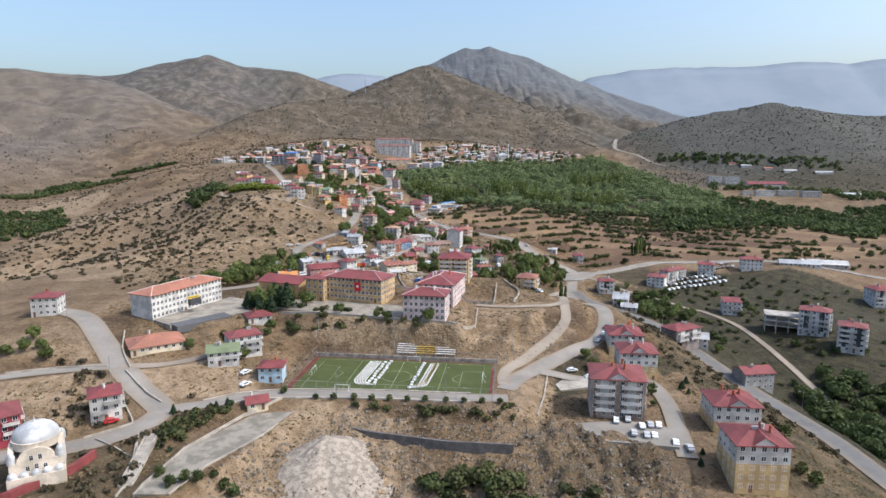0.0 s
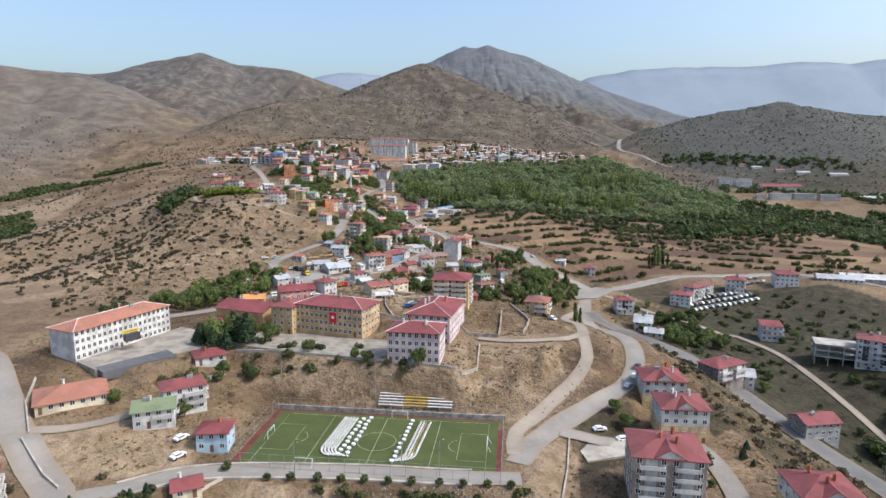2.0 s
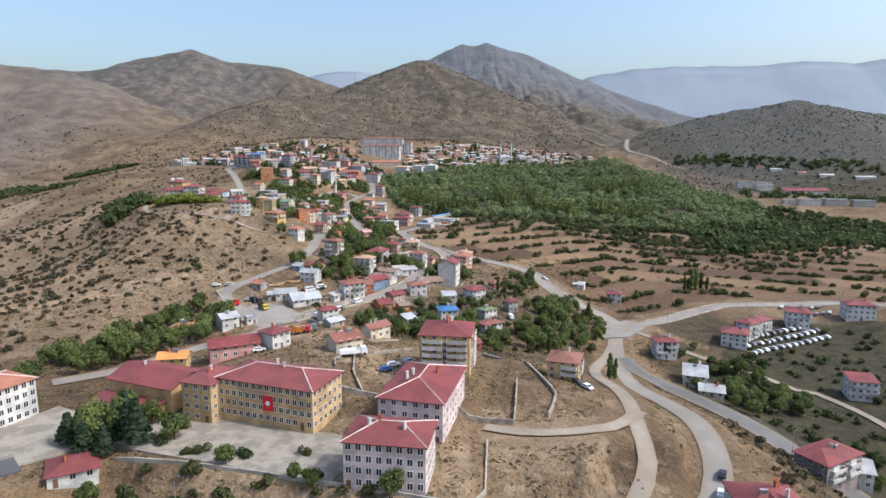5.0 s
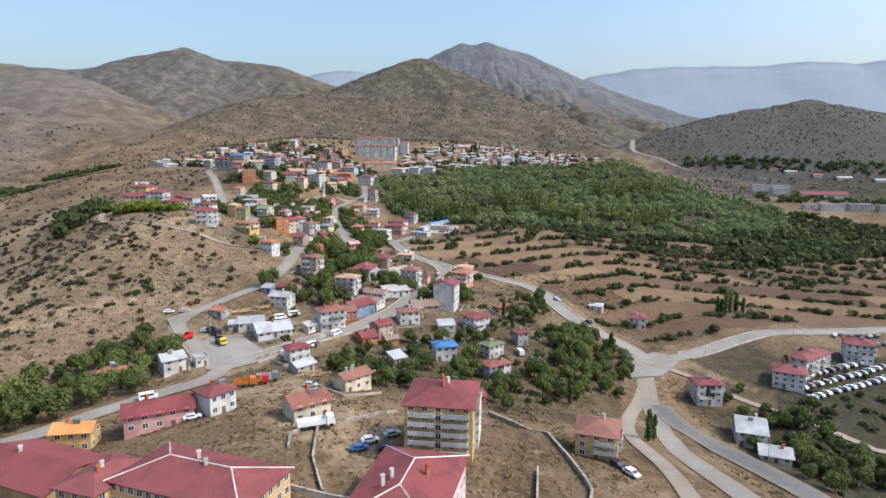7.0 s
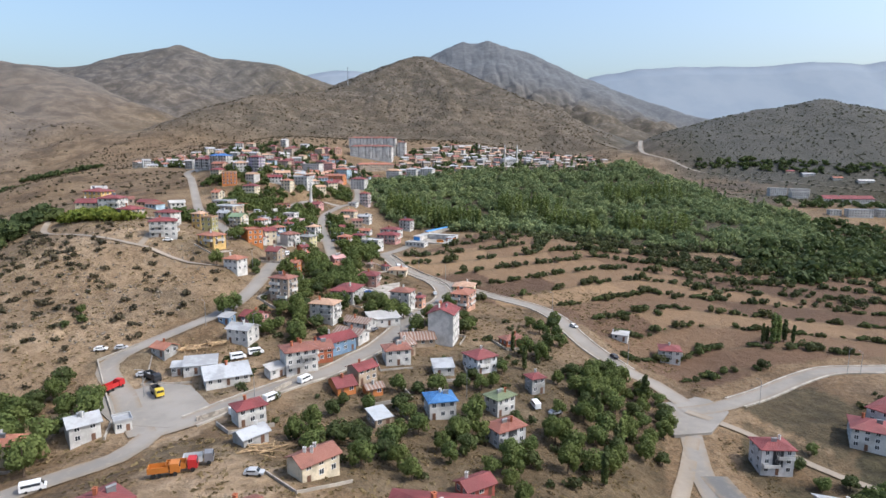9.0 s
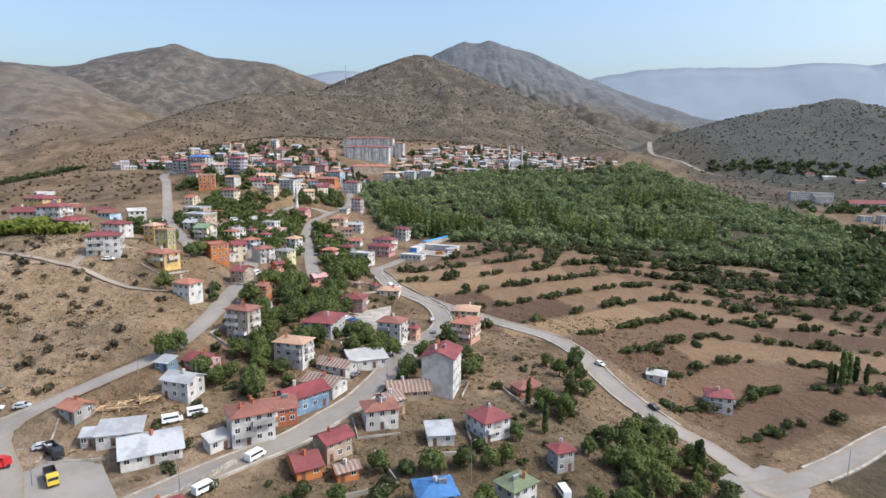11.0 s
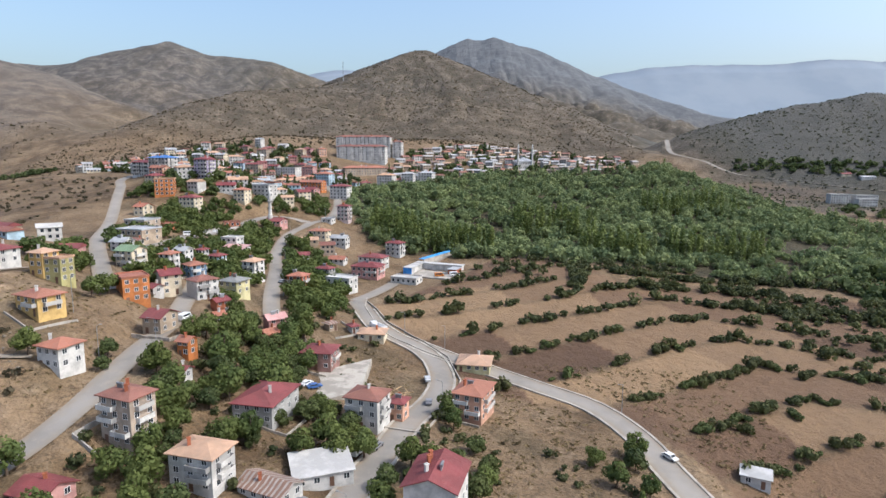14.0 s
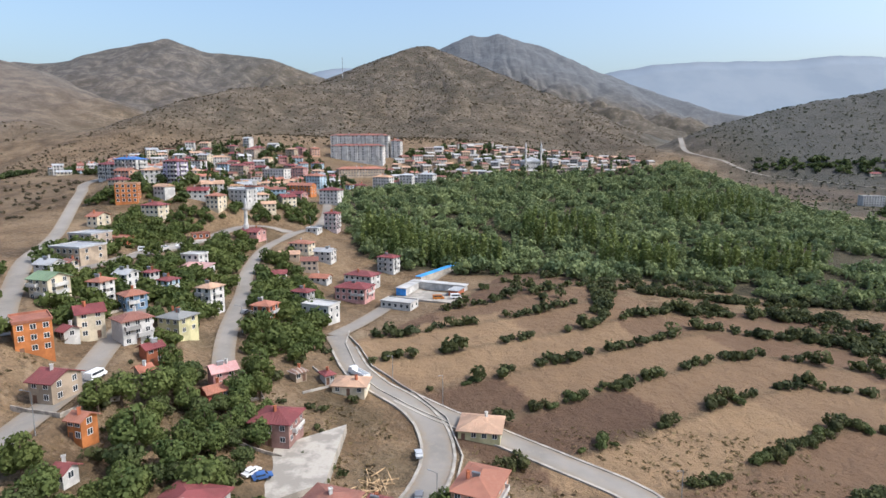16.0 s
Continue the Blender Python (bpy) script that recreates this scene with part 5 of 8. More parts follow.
def wall_run(name, pts, h, t, mat, label, category="wall", foot=1.0, level=None):
    """A wall that follows the ground along a line."""
    bm = bmesh.new()
    p = []
    for a, b in zip(pts, pts[1:]):
        n = max(1, int(math.dist(a, b) / 4))
        p += [(a[0] + (b[0] - a[0]) * k / n, a[1] + (b[1] - a[1]) * k / n) for k in range(n)]
    p.append(pts[-1])
    prev = None
    for i, (x, y) in enumerate(p):
        d = Vector(p[min(i + 1, len(p) - 1)]) - Vector(p[max(i - 1, 0)])
        d.normalize()
        nx, ny = -d.y * t / 2, d.x * t / 2
        z = ground_z(x, y) if level is None else level
        zb = min(z, ground_z(x, y)) - foot
        up = h if not isinstance(h, tuple) else h[0] + (h[1] - h[0]) * i / (len(p) - 1)
        ring = [bm.verts.new(q) for q in ((x + nx, y + ny, zb), (x - nx, y - ny, zb), (x - nx, y - ny, z + up), (x + nx, y + ny, z + up))]
        if prev:
            for k in range(4):
                bm.faces.new((prev[k], prev[(k + 1) % 4], ring[(k + 1) % 4], ring[k]))
        else:
            bm.faces.new(ring[::-1])
        prev = ring
    bm.faces.new(prev)
    bmesh.ops.recalc_face_normals(bm, faces=bm.faces)
    return tagged(part(name, bm, mat, None), label, category)


q = [pitch_point(u, v) for u, v in ((-37, 18.6), (37, 18.6), (37, -18.2))]
wall_run("pitch_wall", [(v.x, v.y) for v in q[:2]], 1.6, 0.5, STONE, "grey stone retaining wall along the pitch")
fence = root("pitch_fence", *pitch_point(0, 0), -7, "tall thin wire fence on steel posts round the pitch", "fence")
for k in range(19):
    for v in (-18.2, 18.2):
        bm = bmesh.new()
        rod(bm, (-36.6 + k * 4.06, v, 0), (-36.6 + k * 4.06, v, 4.0), 0.06, 0.05, 5)
        part("post", bm, STEEL, fence)
for k in range(1, 8):
    for u in (-36.6, 36.5):
        bm = bmesh.new()
        rod(bm, (u, -18.2 + k * 4.55, 0), (u, -18.2 + k * 4.55, 4.0), 0.06, 0.05, 5)
        part("post", bm, STEEL, fence)
for z in (0.3, 2.1, 4.0):
    bm = bmesh.new()
    for a, b in (((-36.6, -18.2), (36.5, -18.2)), ((36.5, -18.2), (36.5, 18.2)), ((36.5, 18.2), (-36.6, 18.2)), ((-36.6, 18.2), (-36.6, -18.2))):
        rod(bm, (*a, z), (*b, z), 0.035, 0.035, 4)
    part("rail", bm, STEEL, fence)


def goal(u, v, turn, wide=5.0, label="white steel football goal"):
    p = pitch_point(u, v, 0.05)
    ob = root("football_goal", p.x, p.y, p.z, turn - 7, label, "goal", "goals of the pitch")
    for x in (-wide / 2, wide / 2):
        bm = bmesh.new()
        rod(bm, (x, 0, 0), (x, 0, 2.2), 0.07, 0.07, 6)
        part("post", bm, WHITE, ob)
        bm = bmesh.new()
        rod(bm, (x, 0, 2.2), (x, 1.2, 0), 0.05, 0.05, 5)
        part("stay", bm, WHITE, ob)
    bm = bmesh.new()
    rod(bm, (-wide / 2, 0, 2.2), (wide / 2, 0, 2.2), 0.07, 0.07, 6)
    part("crossbar", bm, WHITE, ob)


goal(-31.5, 0, 90)
goal(32.2, 0, -90)
goal(-16, -15.8, 180)
goal(4, 16.2, 0)
stand_ob = root("bleachers", *pitch_point(8, 20.8, 1.6), -7, "open bleachers with white and yellow bench rows", "bleachers")
for k in range(5):
    for a, b, m in ((-12, -4, WHITE), (-4, 4, GOLDEN), (4, 12, WHITE)):
        bm = bmesh.new()
        box(bm, a, k * 0.85, 0.5 + k * 0.62, b, k * 0.85 + 0.5, 0.66 + k * 0.62)
        part("bench", bm, m, stand_ob)
for k in range(7):
    bm = bmesh.new()
    box(bm, -12 + k * 3.95, -0.2, -3.5, -11.8 + k * 3.95, 3.9, 0.0)
    box(bm, -12 + k * 3.95, 3.5, -1.0, -11.8 + k * 3.95, 3.9, 3.0)
    part("support", bm, STEEL, stand_ob)


def round_table(x, y):
    ob = root("round_table", x, y, 0.17, 0, "white round table set out on the turf", "table", "tables on the pitch")
    bm = bmesh.new()
    lathe(bm, [(0.01, 0.78), (0.62, 0.78), (0.62, 0.35), (0.58, 0.35), (0.01, 0.35)], 10)
    part("tablecloth", bm, WHITE, ob)
    bm = bmesh.new()
    rod(bm, (0, 0, 0), (0, 0, 0.32), 0.3, 0.1, 6)
    part("foot", bm, STEEL, ob)


for k in range(11):
    v = 13 - 2.5 * k
    for u, off in ((-7.0, 0.0), (-4.8, 1.2), (8.6, 0.6)):
        if u > 0 or k < 10:
            p = pitch_point(u - 0.16 * k + random.uniform(-0.3, 0.3), v + off)
            round_table(p.x, p.y)


def chair_rows(name, u0, rows, length, curl, mat, label):
    """Long rows of stacking chairs: each chair a seat and a back."""
    bm = bmesh.new()
    for r in range(rows):
        for k in range(int(length / 0.75)):
            s = k * 0.75
            u, v = u0 + r * 0.95 - 0.16 * s / 2.5, 13.5 - s
            if s > length - 8:
                bend = (s - length + 8) / 8
                u += curl * bend * bend * (4.0 + r * 0.5)
                v += bend * bend * 3.4
            box(bm, u - 0.22, v - 0.2, 0.4, u + 0.22, v + 0.2, 0.46)
            box(bm, u - 0.24, v - 0.2, 0.46, u - 0.2, v + 0.2, 0.9)
            box(bm, u - 0.05, v - 0.05, 0.05, u + 0.05, v + 0.05, 0.4)
    ob = part(name, bm, mat, None)
    ob.matrix_world = PITCH
    tagged(ob, label, "chairs", kind="stuff")


chair_rows("chair_rows", -12.6, 5, 27, 1, WHITE, "rows of white plastic chairs on the turf")
chair_rows("chair_rows", 11.4, 4, 28, -1, WHITE, "curving rows of white chairs on the turf")
chair_rows("chair_rows", 13.4, 1, 26, -1, GOLDEN, "row of yellowish chairs on the turf")

# ---- school grounds ----
SLABS = []


def slab(name, pts, z, mat, label, thick=3.0):
    bm = bmesh.new()
    SLABS.append(pts)
    up = [bm.verts.new((x, y, z)) for x, y in pts]
    dn = [bm.verts.new((x, y, z - thick)) for x, y in pts]
    bm.faces.new(up)
    bm.faces.new(dn[::-1])
    for i in range(len(pts)):
        bm.faces.new((dn[i], dn[(i + 1) % len(pts)], up[(i + 1) % len(pts)], up[i]))
    bmesh.ops.recalc_face_normals(bm, faces=bm.faces)
    tagged(part(name, bm, mat, None), label, "paving", kind="structure")


slab("pavement_courtyard", [(-90, 287), (-92, 277), (-70, 263), (-20, 248), (-14, 262), (-20, 270), (-62, 282)], 13.25, YARD, "pale paved school courtyard")
slab("pavement_school_yard", [(-124, 250), (-112, 241), (-99, 252), (-80, 268), (-86, 280), (-104, 290)], 12.35, YARD, "pale paved yard of the white school")
slab("pavement_dark_court", [(-113, 243), (-108, 238.5), (-91, 255), (-97, 261)], 12.42, asphalt("dark_court", (0.11, 0.11, 0.115), (0.15, 0.145, 0.14)), "dark tarmac sports court")
slab("pavement_lot", [(-77, 140), (-74, 163), (-63.5, 184), (-54, 194.5), (-47, 194.5), (-55, 172), (-65, 154), (-69, 140)], -1.75, LOT, "stained concrete yard with a kerb")
slab("pavement_parking", [(42, 184), (48, 172), (70, 168), (73, 180), (60, 186)], -3.6, ASPHALT, "asphalt car park of the apartment blocks")
slab("pavement_forecourt", [(43, 211), (41, 225), (58, 225), (62, 216)], -3.5, PALE, "pale concrete forecourt beside the pitch")
slab("pavement_depot", [(-98, 400), (-82, 384), (-66, 382), (-58, 394), (-72, 412), (-92, 418)], 10.35, ASPHALT, "dusty asphalt depot yard")
slab("pavement_market", [(-140, 655), (-120, 660), (-112, 690), (-112, 715), (-134, 690)], ground_z(-126, 685) + 0.9, PALE, "pale concrete market square", 3.0)
slab("pavement_junction", [(84, 412), (97, 414), (110, 429.5), (112, 441), (106, 446), (95, 455), (86, 447), (88, 436), (83, 420)], -5.82, ASPHALT, "pale asphalt apron of the road junction", 1.5)
slab("pavement_yard", [(-46, 519), (-30, 508), (-14, 520), (-14, 548), (-24, 540)], ground_z(-25, 520) + 0.4, PALE, "pale earth and concrete yard", 3.0)

wall_run("terrace_wall", [(-72, 260), (-40, 253), (-14, 246), (8, 240), (14, 252), (16, 272)], 0.9, 0.4, PALE, "low pale wall round the school terrace")
wall_run("rock_wall", [(-34, 183), (-22, 178), (1, 171.5), (21, 169)], (-0.2, 0.2), 0.7, DARKWALL, "dark stone retaining wall in the rubble slope", foot=4.0, level=-3.4)
wall_run("yard_wall", [(-34, 290), (-16, 288), (24, 282), (27, 300)], 1.5, 0.4, STONE, "grey stone wall behind the school")
wall_run("yard_wall", [(-28, 330), (-24, 318), (-22, 300), (-18, 290)], 1.2, 0.4, STONE, "rough stone yard wall")
wall_run("road_wall", [(20, 345), (30, 330), (36, 312), (38, 296), (34, 286)], 1.3, 0.5, STONE, "curving stone wall above the bank")
wall_run("court_wall", [(40, 222), (36, 205), (31, 188)], 0.9, 0.4, PALE, "pale concrete wall beside the car park")
wall_run("street_wall", [(-99, 434), (-108, 424), (-96, 406), (-84, 388), (-80, 376)], 0.9, 0.4, PALE, "pale concrete parapet along the street")
wall_run("depot_wall", [(-60, 386), (-48, 398), (-40, 412)], 1.6, 0.4, STONE, "stone retaining wall along the street")
wall_run("bend_wall", [(13, 520), (16, 541), (12, 560), (3, 572), (-5, 580), (-12, 586), (-18, 600), (-23, 609)], 0.7, 0.4, PALE, "low pale wall along the bend of the street")
wall_run("field_wall", [(-24, 616), (-23, 602), (-17, 585), (-12, 576), (1, 565), (13, 557)], 0.6, 0.4, PALE, "low wall between street and fields")
wall_run("pitch_kerb", [(-54.5, 195), (-64, 184.3), (-74.5, 163.2), (-77.4, 140)], 0.9, 0.4, PALE, "low pale kerb wall of the concrete yard")
wall_run("pitch_kerb", [(-52, 180), (-54.6, 171.8), (-64.6, 153.8), (-68.6, 140)], 0.5, 0.35, PALE, "low pale kerb wall of the concrete yard")
wall_run("school_wall", [(-128, 236), (-122, 222), (-112, 208)], 1.0, 0.4, PALE, "pale wall along the school road")
wall_run("school_wall", [(-112, 205), (-98, 192), (-92, 188)], 1.0, 0.4, PALE, "pale wall along the bare lot")

wall_run("lane_wall", [(-151, 200), (-136, 205), (-120, 208)], 0.9, 0.4, PALE, "pale wall along the west road")
wall_run("yard_wall", [(-28, 303), (-29, 309), (-25, 317), (-6, 333)], 0.9, 0.4, STONE, "low stone wall round waste ground")

wall_run("junction_wall", [(-105, 187), (-101, 183), (-96, 177), (-95, 175), (-106, 168)], 0.9, 0.35, PALE, "low pale wall round a corner house")
wall_run("park_wall", [(-102, 167), (-86, 157), (-88, 163), (-90, 169)], 0.8, 0.3, PALE, "low pale wall of the small park")
wall_run("park_wall", [(-82, 140), (-81, 148), (-89, 166)], 0.8, 0.3, PALE, "low pale wall of the small park")

# steps down to the park
stair = root("outdoor_stair", -86, 169, ground_z(-86, 169), 190, "long pale concrete stair with side walls", "stair")
for k in range(22):
    bm = bmesh.new()
    box(bm, -1.4, k * 1.15, -0.10 * k - 0.6, 1.4, k * 1.15 + 1.15, -0.10 * k + 0.25)
    part("step", bm, PALE, stair)
for sx in (-1.75, 1.4):
    bm = bmesh.new()
    v = [bm.verts.new((sx + q, yy, zz)) for q in (0, 0.35) for yy, zz in ((0, -1), (25.3, -4.0), (25.3, -1.5), (0, 0.9))]
    for f in ((3, 2, 1, 0), (4, 5, 6, 7), (0, 1, 5, 4), (1, 2, 6, 5), (2, 3, 7, 6), (3, 0, 4, 7)):
        bm.faces.new([v[i] for i in f])
    bmesh.ops.recalc_face_normals(bm, faces=bm.faces)
    part("side_wall", bm, PALE, stair)

# ---- houses ----
house(-120.3, 269.4, 39.7, 12.6, 4, 66, "white", "orange", "hip", "ridge", grid=(2.1, 1.3, 1.6))
house(-6.9, 250.8, 17.7, 12.4, 4, -9, "pink", "red", "hip", "ridge,chim", grid=(2.1, 1.3, 1.6))
house(-39.2, 282.8, 28.9, 14.9, 4, -20, "sand", "red", "hip", "ridge", grid=(2.1, 1.3, 1.6))
house(-80.9, 257.6, 10, 9, 1, 29, "white", "red", "hip", "")
house(-78.3, 229, 12, 9, 3, 32, "white", "red", "hip", "balc")
house(-83, 220.5, 11, 9, 2, 19, "white", "green", "gable", "balc")
house(-62.4, 212.4, 8.4, 8, 2, 4, "skyblue", "red", "hip", "")
house(-112.4, 228.5, 18.9, 15, 1, 33, "cream", "orange", "hip", "")
house(-105.8, 180.3, 8.5, 9.5, 3, 30, "white", "red", "hip", "balc")
house(-130.1, 169.2, 8.1, 12, 3, 39, "crimson", "red", "hip", "balc")
house(-170.7, 255.6, 10.3, 9, 3, 12, "white", "red", "hip", "")
house(58.3, 195.1, 17.2, 15, 5, -10, "greybrown", "red", "hip", "balc,chim,cross")
house(-61.7, 190.5, 6.6, 6, 1, 24, "cream", "red", "gable", "")
house(119.6, 294.9, 17, 10, 3, 27, "darkwhite", "red", "hip", "balc")
house(143.5, 268.4, 14.4, 10, 3, 9, "grey", "red", "gable", "")
house(209.2, 299.8, 12.1, 10, 5, -35, "whitedark", "red", "hip", "balc")
house(202, 319.9, 14.2, 10, 5, -35, "whitedark", "red", "hip", "balc")
house(177.5, 364.2, 10.2, 9, 3, -15, "white", "red", "shed", "balc")
house(109.5, 400.7, 9.8, 7.8, 3, -2, "whitedark", "red", "hip", "balc")
house(148.5, 412.9, 11.4, 11.3, 3, -29, "white", "red", "hip", "", fh=2.21)
house(163.3, 423.8, 20.1, 7.6, 3, 33, "white", "red", "hip", "balc", fh=2.51)
house(191.9, 435.5, 10.8, 10.1, 3, -23, "white", "red", "hip", "balc", fh=2.76)
house(226.2, 439, 13.8, 10, 3, -14, "white", "red", "hip", "")
house(6.3, 311.6, 15.4, 15.9, 6, -8, "yellow", "red", "hip", "balc,chim", fh=2.16)
house(45.5, 320.4, 9.9, 10.8, 3, -19, "yellowtan", "brown", "hip", "balc", fh=2.12)
house(-101.6, 369.3, 8.3, 5.9, 2, 4, "cream", "orange", "hip", "chim", fh=2.76)
house(-64.6, 320.9, 15.5, 8.9, 2, 25, "rose", "red", "gable", "", fh=2.26)
house(-52, 325.2, 7.4, 7, 2, 53, "white", "red", "hip", "", fh=2.79)
house(-81.5, 314.2, 8.6, 6, 2, 9, "yellow", "orange2", "gable", "")
house(-28.2, 322.5, 9.6, 8.3, 2, 35, "cream", "brown", "gable", "", fh=2.2)
house(-21.1, 354.6, 9.7, 6.3, 2, 45, "cream", "brown", "gable", "chim", fh=2.31)
house(-45.2, 385.3, 7.7, 5.8, 2, 37, "white", "red", "hip", "", fh=2.39)
house(-40.2, 370.8, 7, 5.1, 1, 49, "grey", "metal", "gable", "")
house(-62.8, 417.3, 13.5, 12.4, 1, 28, "white", "metal", "gable", "")
house(-79.8, 420.6, 3.1, 3, 1, 12, "grey", "metal", "shed", "")
house(-72.9, 423, 10.3, 7.3, 1, 17, "white", "metal", "shed", "")
house(-87.6, 429.2, 6.4, 5.7, 1, -26, "grey", "orange", "gable", "", fh=2.76)
house(-47.2, 419.2, 5.3, 3.7, 1, 47, "white", "white", "shed", "")
house(-40.4, 424.9, 10.6, 8.7, 3, 28, "white", "brown", "hip", "balc,chim", fh=2.53)
house(-35.6, 434.5, 7.9, 8.9, 2, 26, "brick", "brown", "gable", "", fh=2.26)
house(-31.1, 442.2, 13, 8.4, 2, 46, "blue", "red", "gable", "", fh=2.38)
house(-26.5, 452.9, 11.1, 7.8, 1, -25, "white", "rust", "gable", "")
house(-25, 465.5, 11.2, 6.6, 1, -25, "white", "rust", "gable", "")
house(-38.8, 466.2, 10.1, 7.5, 3, -16, "white", "tanroof", "hip", "balc", fh=2.44)
house(-57.3, 473.9, 8.8, 6.6, 4, -22, "beige", "brown", "hip", "balc")
house(-64.2, 440.9, 8.7, 7, 2, -18, "white", "metal", "gable", "")
house(-64.2, 455.2, 7.8, 7.2, 1, -19, "rose", "red", "gable", "")
house(-83.7, 493.9, 7.3, 6.8, 2, -21, "white", "orange", "hip", "", fh=2.78)
house(-101.4, 514.5, 9.9, 7.6, 2, -26, "yellow", "orange", "hip", "balc", fh=2.56)
house(-122.4, 511, 11.5, 7.2, 3, 20, "white", "red", "hip", "balc", fh=2.55)
house(-182.9, 557.9, 10.8, 9, 2, 5, "cream", "red", "gable", "")
house(-169.4, 556.4, 11.1, 10, 3, 0, "white", "red", "hip", "balc")
house(-151.6, 539.9, 9.7, 9.1, 2, -22, "beige", "red", "hip", "", fh=2.48)
house(-135.8, 546.3, 9.7, 8.1, 2, -14, "white", "red", "hip", "", fh=2.47)
house(-186.3, 574, 11.9, 10, 3, -15, "yellow", "red", "hip", "")
house(-117.1, 541.1, 5.4, 6.1, 3, -16, "yellow", "tanroof", "hip", "", fh=2.5)
house(-111.9, 540, 6.6, 5.5, 3, -13, "olive", "tanroof", "flat", "", fh=2.5)
house(9.1, 458.9, 11.4, 9.9, 4, 76, "white", "red", "gable", "chim,blindside", fh=3.12)
house(-9.8, 503.8, 9.2, 8.2, 3, -18, "white", "brown", "hip", "balc", fh=2.73)
house(-2, 510, 4.1, 4.8, 2, -18, "peach", "red", "hip", "")
house(19.1, 517.4, 8.6, 11.8, 3, -22, "peach", "orange", "hip", "balc")
house(-34.6, 497.1, 10.5, 14.7, 2, -12, "grey", "red", "hip", "", fh=2.42)
house(-16.5, 474.9, 12.6, 9.4, 1, 20, "white", "white", "shed", "", fh=2.81)
house(-1.4, 453.2, 12.4, 9.2, 1, 13, "tan", "rust", "gable", "")
house(-8, 434.5, 8.8, 7.2, 2, 17, "white", "brown", "hip", "")
house(21.7, 433.6, 8.5, 8.8, 2, 33, "whitegrey", "red", "hip", "balc")
house(8.5, 428, 6.9, 6.4, 1, 9, "white", "metal", "shed", "")
house(7.5, 399.8, 8.1, 7.6, 2, 14, "white", "blue", "hip", "")
house(26, 404.7, 7.5, 5.8, 2, 39, "white", "green", "hip", "")
house(25.9, 387.2, 9.3, 6.5, 2, 32, "whitedark", "brown", "hip", "balc", fh=2.57)
house(-5.7, 442.1, 5.5, 6.8, 2, 38, "tan", "rust", "gable", "", fh=2.13)
house(36.6, 463.9, 8.5, 5.8, 1, 27, "brick", "brown", "hip", "", fh=2.75)
house(39.5, 421.5, 4.9, 4.7, 2, 23, "grey", "red", "hip", "")
house(15.5, 356, 7.4, 5.2, 1, 32, "red", "red", "gable", "")
house(-13.7, 409.9, 5.3, 4, 1, 29, "orange", "rust", "gable", "")
house(-18.2, 418.8, 7.5, 6.2, 2, 45, "tan", "red", "gable", "", fh=2.45)
house(-10, 391.7, 5.1, 6.1, 1, 32, "tan", "metal", "shed", "", fh=2.5)
house(-23.7, 411.4, 6, 8.6, 1, 30, "orange", "red", "gable", "")
house(-73.1, 450.3, 4.7, 4, 1, -19, "blue", "metal", "shed", "", fh=2.54)
house(-86.7, 378, 7.2, 7.4, 2, 40, "white", "metal", "gable", "", fh=2.48)
house(-78.2, 381.8, 4.1, 4.7, 1, 35, "white", "metal", "flat", "", fh=2.76)
house(90.7, 495.9, 6.9, 3.6, 1, -26, "white", "white", "shed", "")
house(-61.8, 515.2, 3.5, 4, 2, -16, "orange", "orange", "gable", "", fh=2.34)
house(-57.3, 501.8, 2.5, 3.5, 1, -13, "white", "red", "gable", "", fh=2.79)
house(-110.1, 581.4, 7.8, 7.8, 3, -17, "cream", "greenroof", "gable", "balc", fh=2.39)
house(-100.6, 592.3, 5, 6, 3, -15, "white", "orange", "hip", "balc", fh=2.34)
house(-90.4, 591.8, 6.6, 6.4, 2, 49, "blue", "orange", "hip", "balc", fh=2.5)
house(-105.2, 616.3, 5.7, 6, 2, -14, "white", "metal", "gable", "", fh=2.54)
house(-99.7, 623.9, 3.2, 4.5, 2, -22, "white", "red", "hip", "")
house(-90.9, 618.5, 5.2, 5.4, 2, -22, "skyblue", "red", "hip", "balc", fh=2.57)
house(-73, 612, 6.2, 7.1, 3, -20, "white", "tanroof", "hip", "balc")
house(-69.8, 578.1, 8.1, 7.8, 2, -20, "paleyellow", "grey", "hip", "chim")
house(-76.4, 564.1, 8.1, 7.2, 3, 51, "white", "brown", "hip", "balc", fh=2.4)
house(-88.8, 564.8, 6.8, 7.5, 3, 39, "cream", "red", "gable", "", fh=2.45)
house(-92, 545.9, 8, 9.4, 3, 40, "orange", "orange", "flat", "")
house(-90.1, 557.3, 3, 4.2, 1, -27, "white", "red", "gable", "")
house(-74.9, 527.7, 6.1, 8.1, 2, -13, "tan", "red", "gable", "", fh=2.53)
house(-67.7, 556.7, 4.8, 4, 2, 54, "brick", "red", "gable", "", fh=2.47)
house(-63.9, 544.5, 3, 4, 2, 49, "tan", "orange", "gable", "", fh=2.53)
house(-48.6, 556, 6.3, 5.7, 2, 36, "rose", "pinkmetal", "gable", "", fh=2.48)
house(-48.3, 550.1, 6.1, 4.9, 1, 45, "red", "orange", "gable", "")
house(-29.5, 539.7, 9.7, 9.1, 2, -8, "rosebrown", "red", "hip", "balc", fh=2.78)
house(-16.2, 570.3, 9.6, 7.6, 1, -5, "cream", "tanroof", "hip", "")
house(-31.9, 570.5, 3.6, 3.5, 1, 46, "tan", "rust", "hip", "")
house(-23.9, 573.1, 2.8, 4, 1, 37, "white", "red", "hip", "")
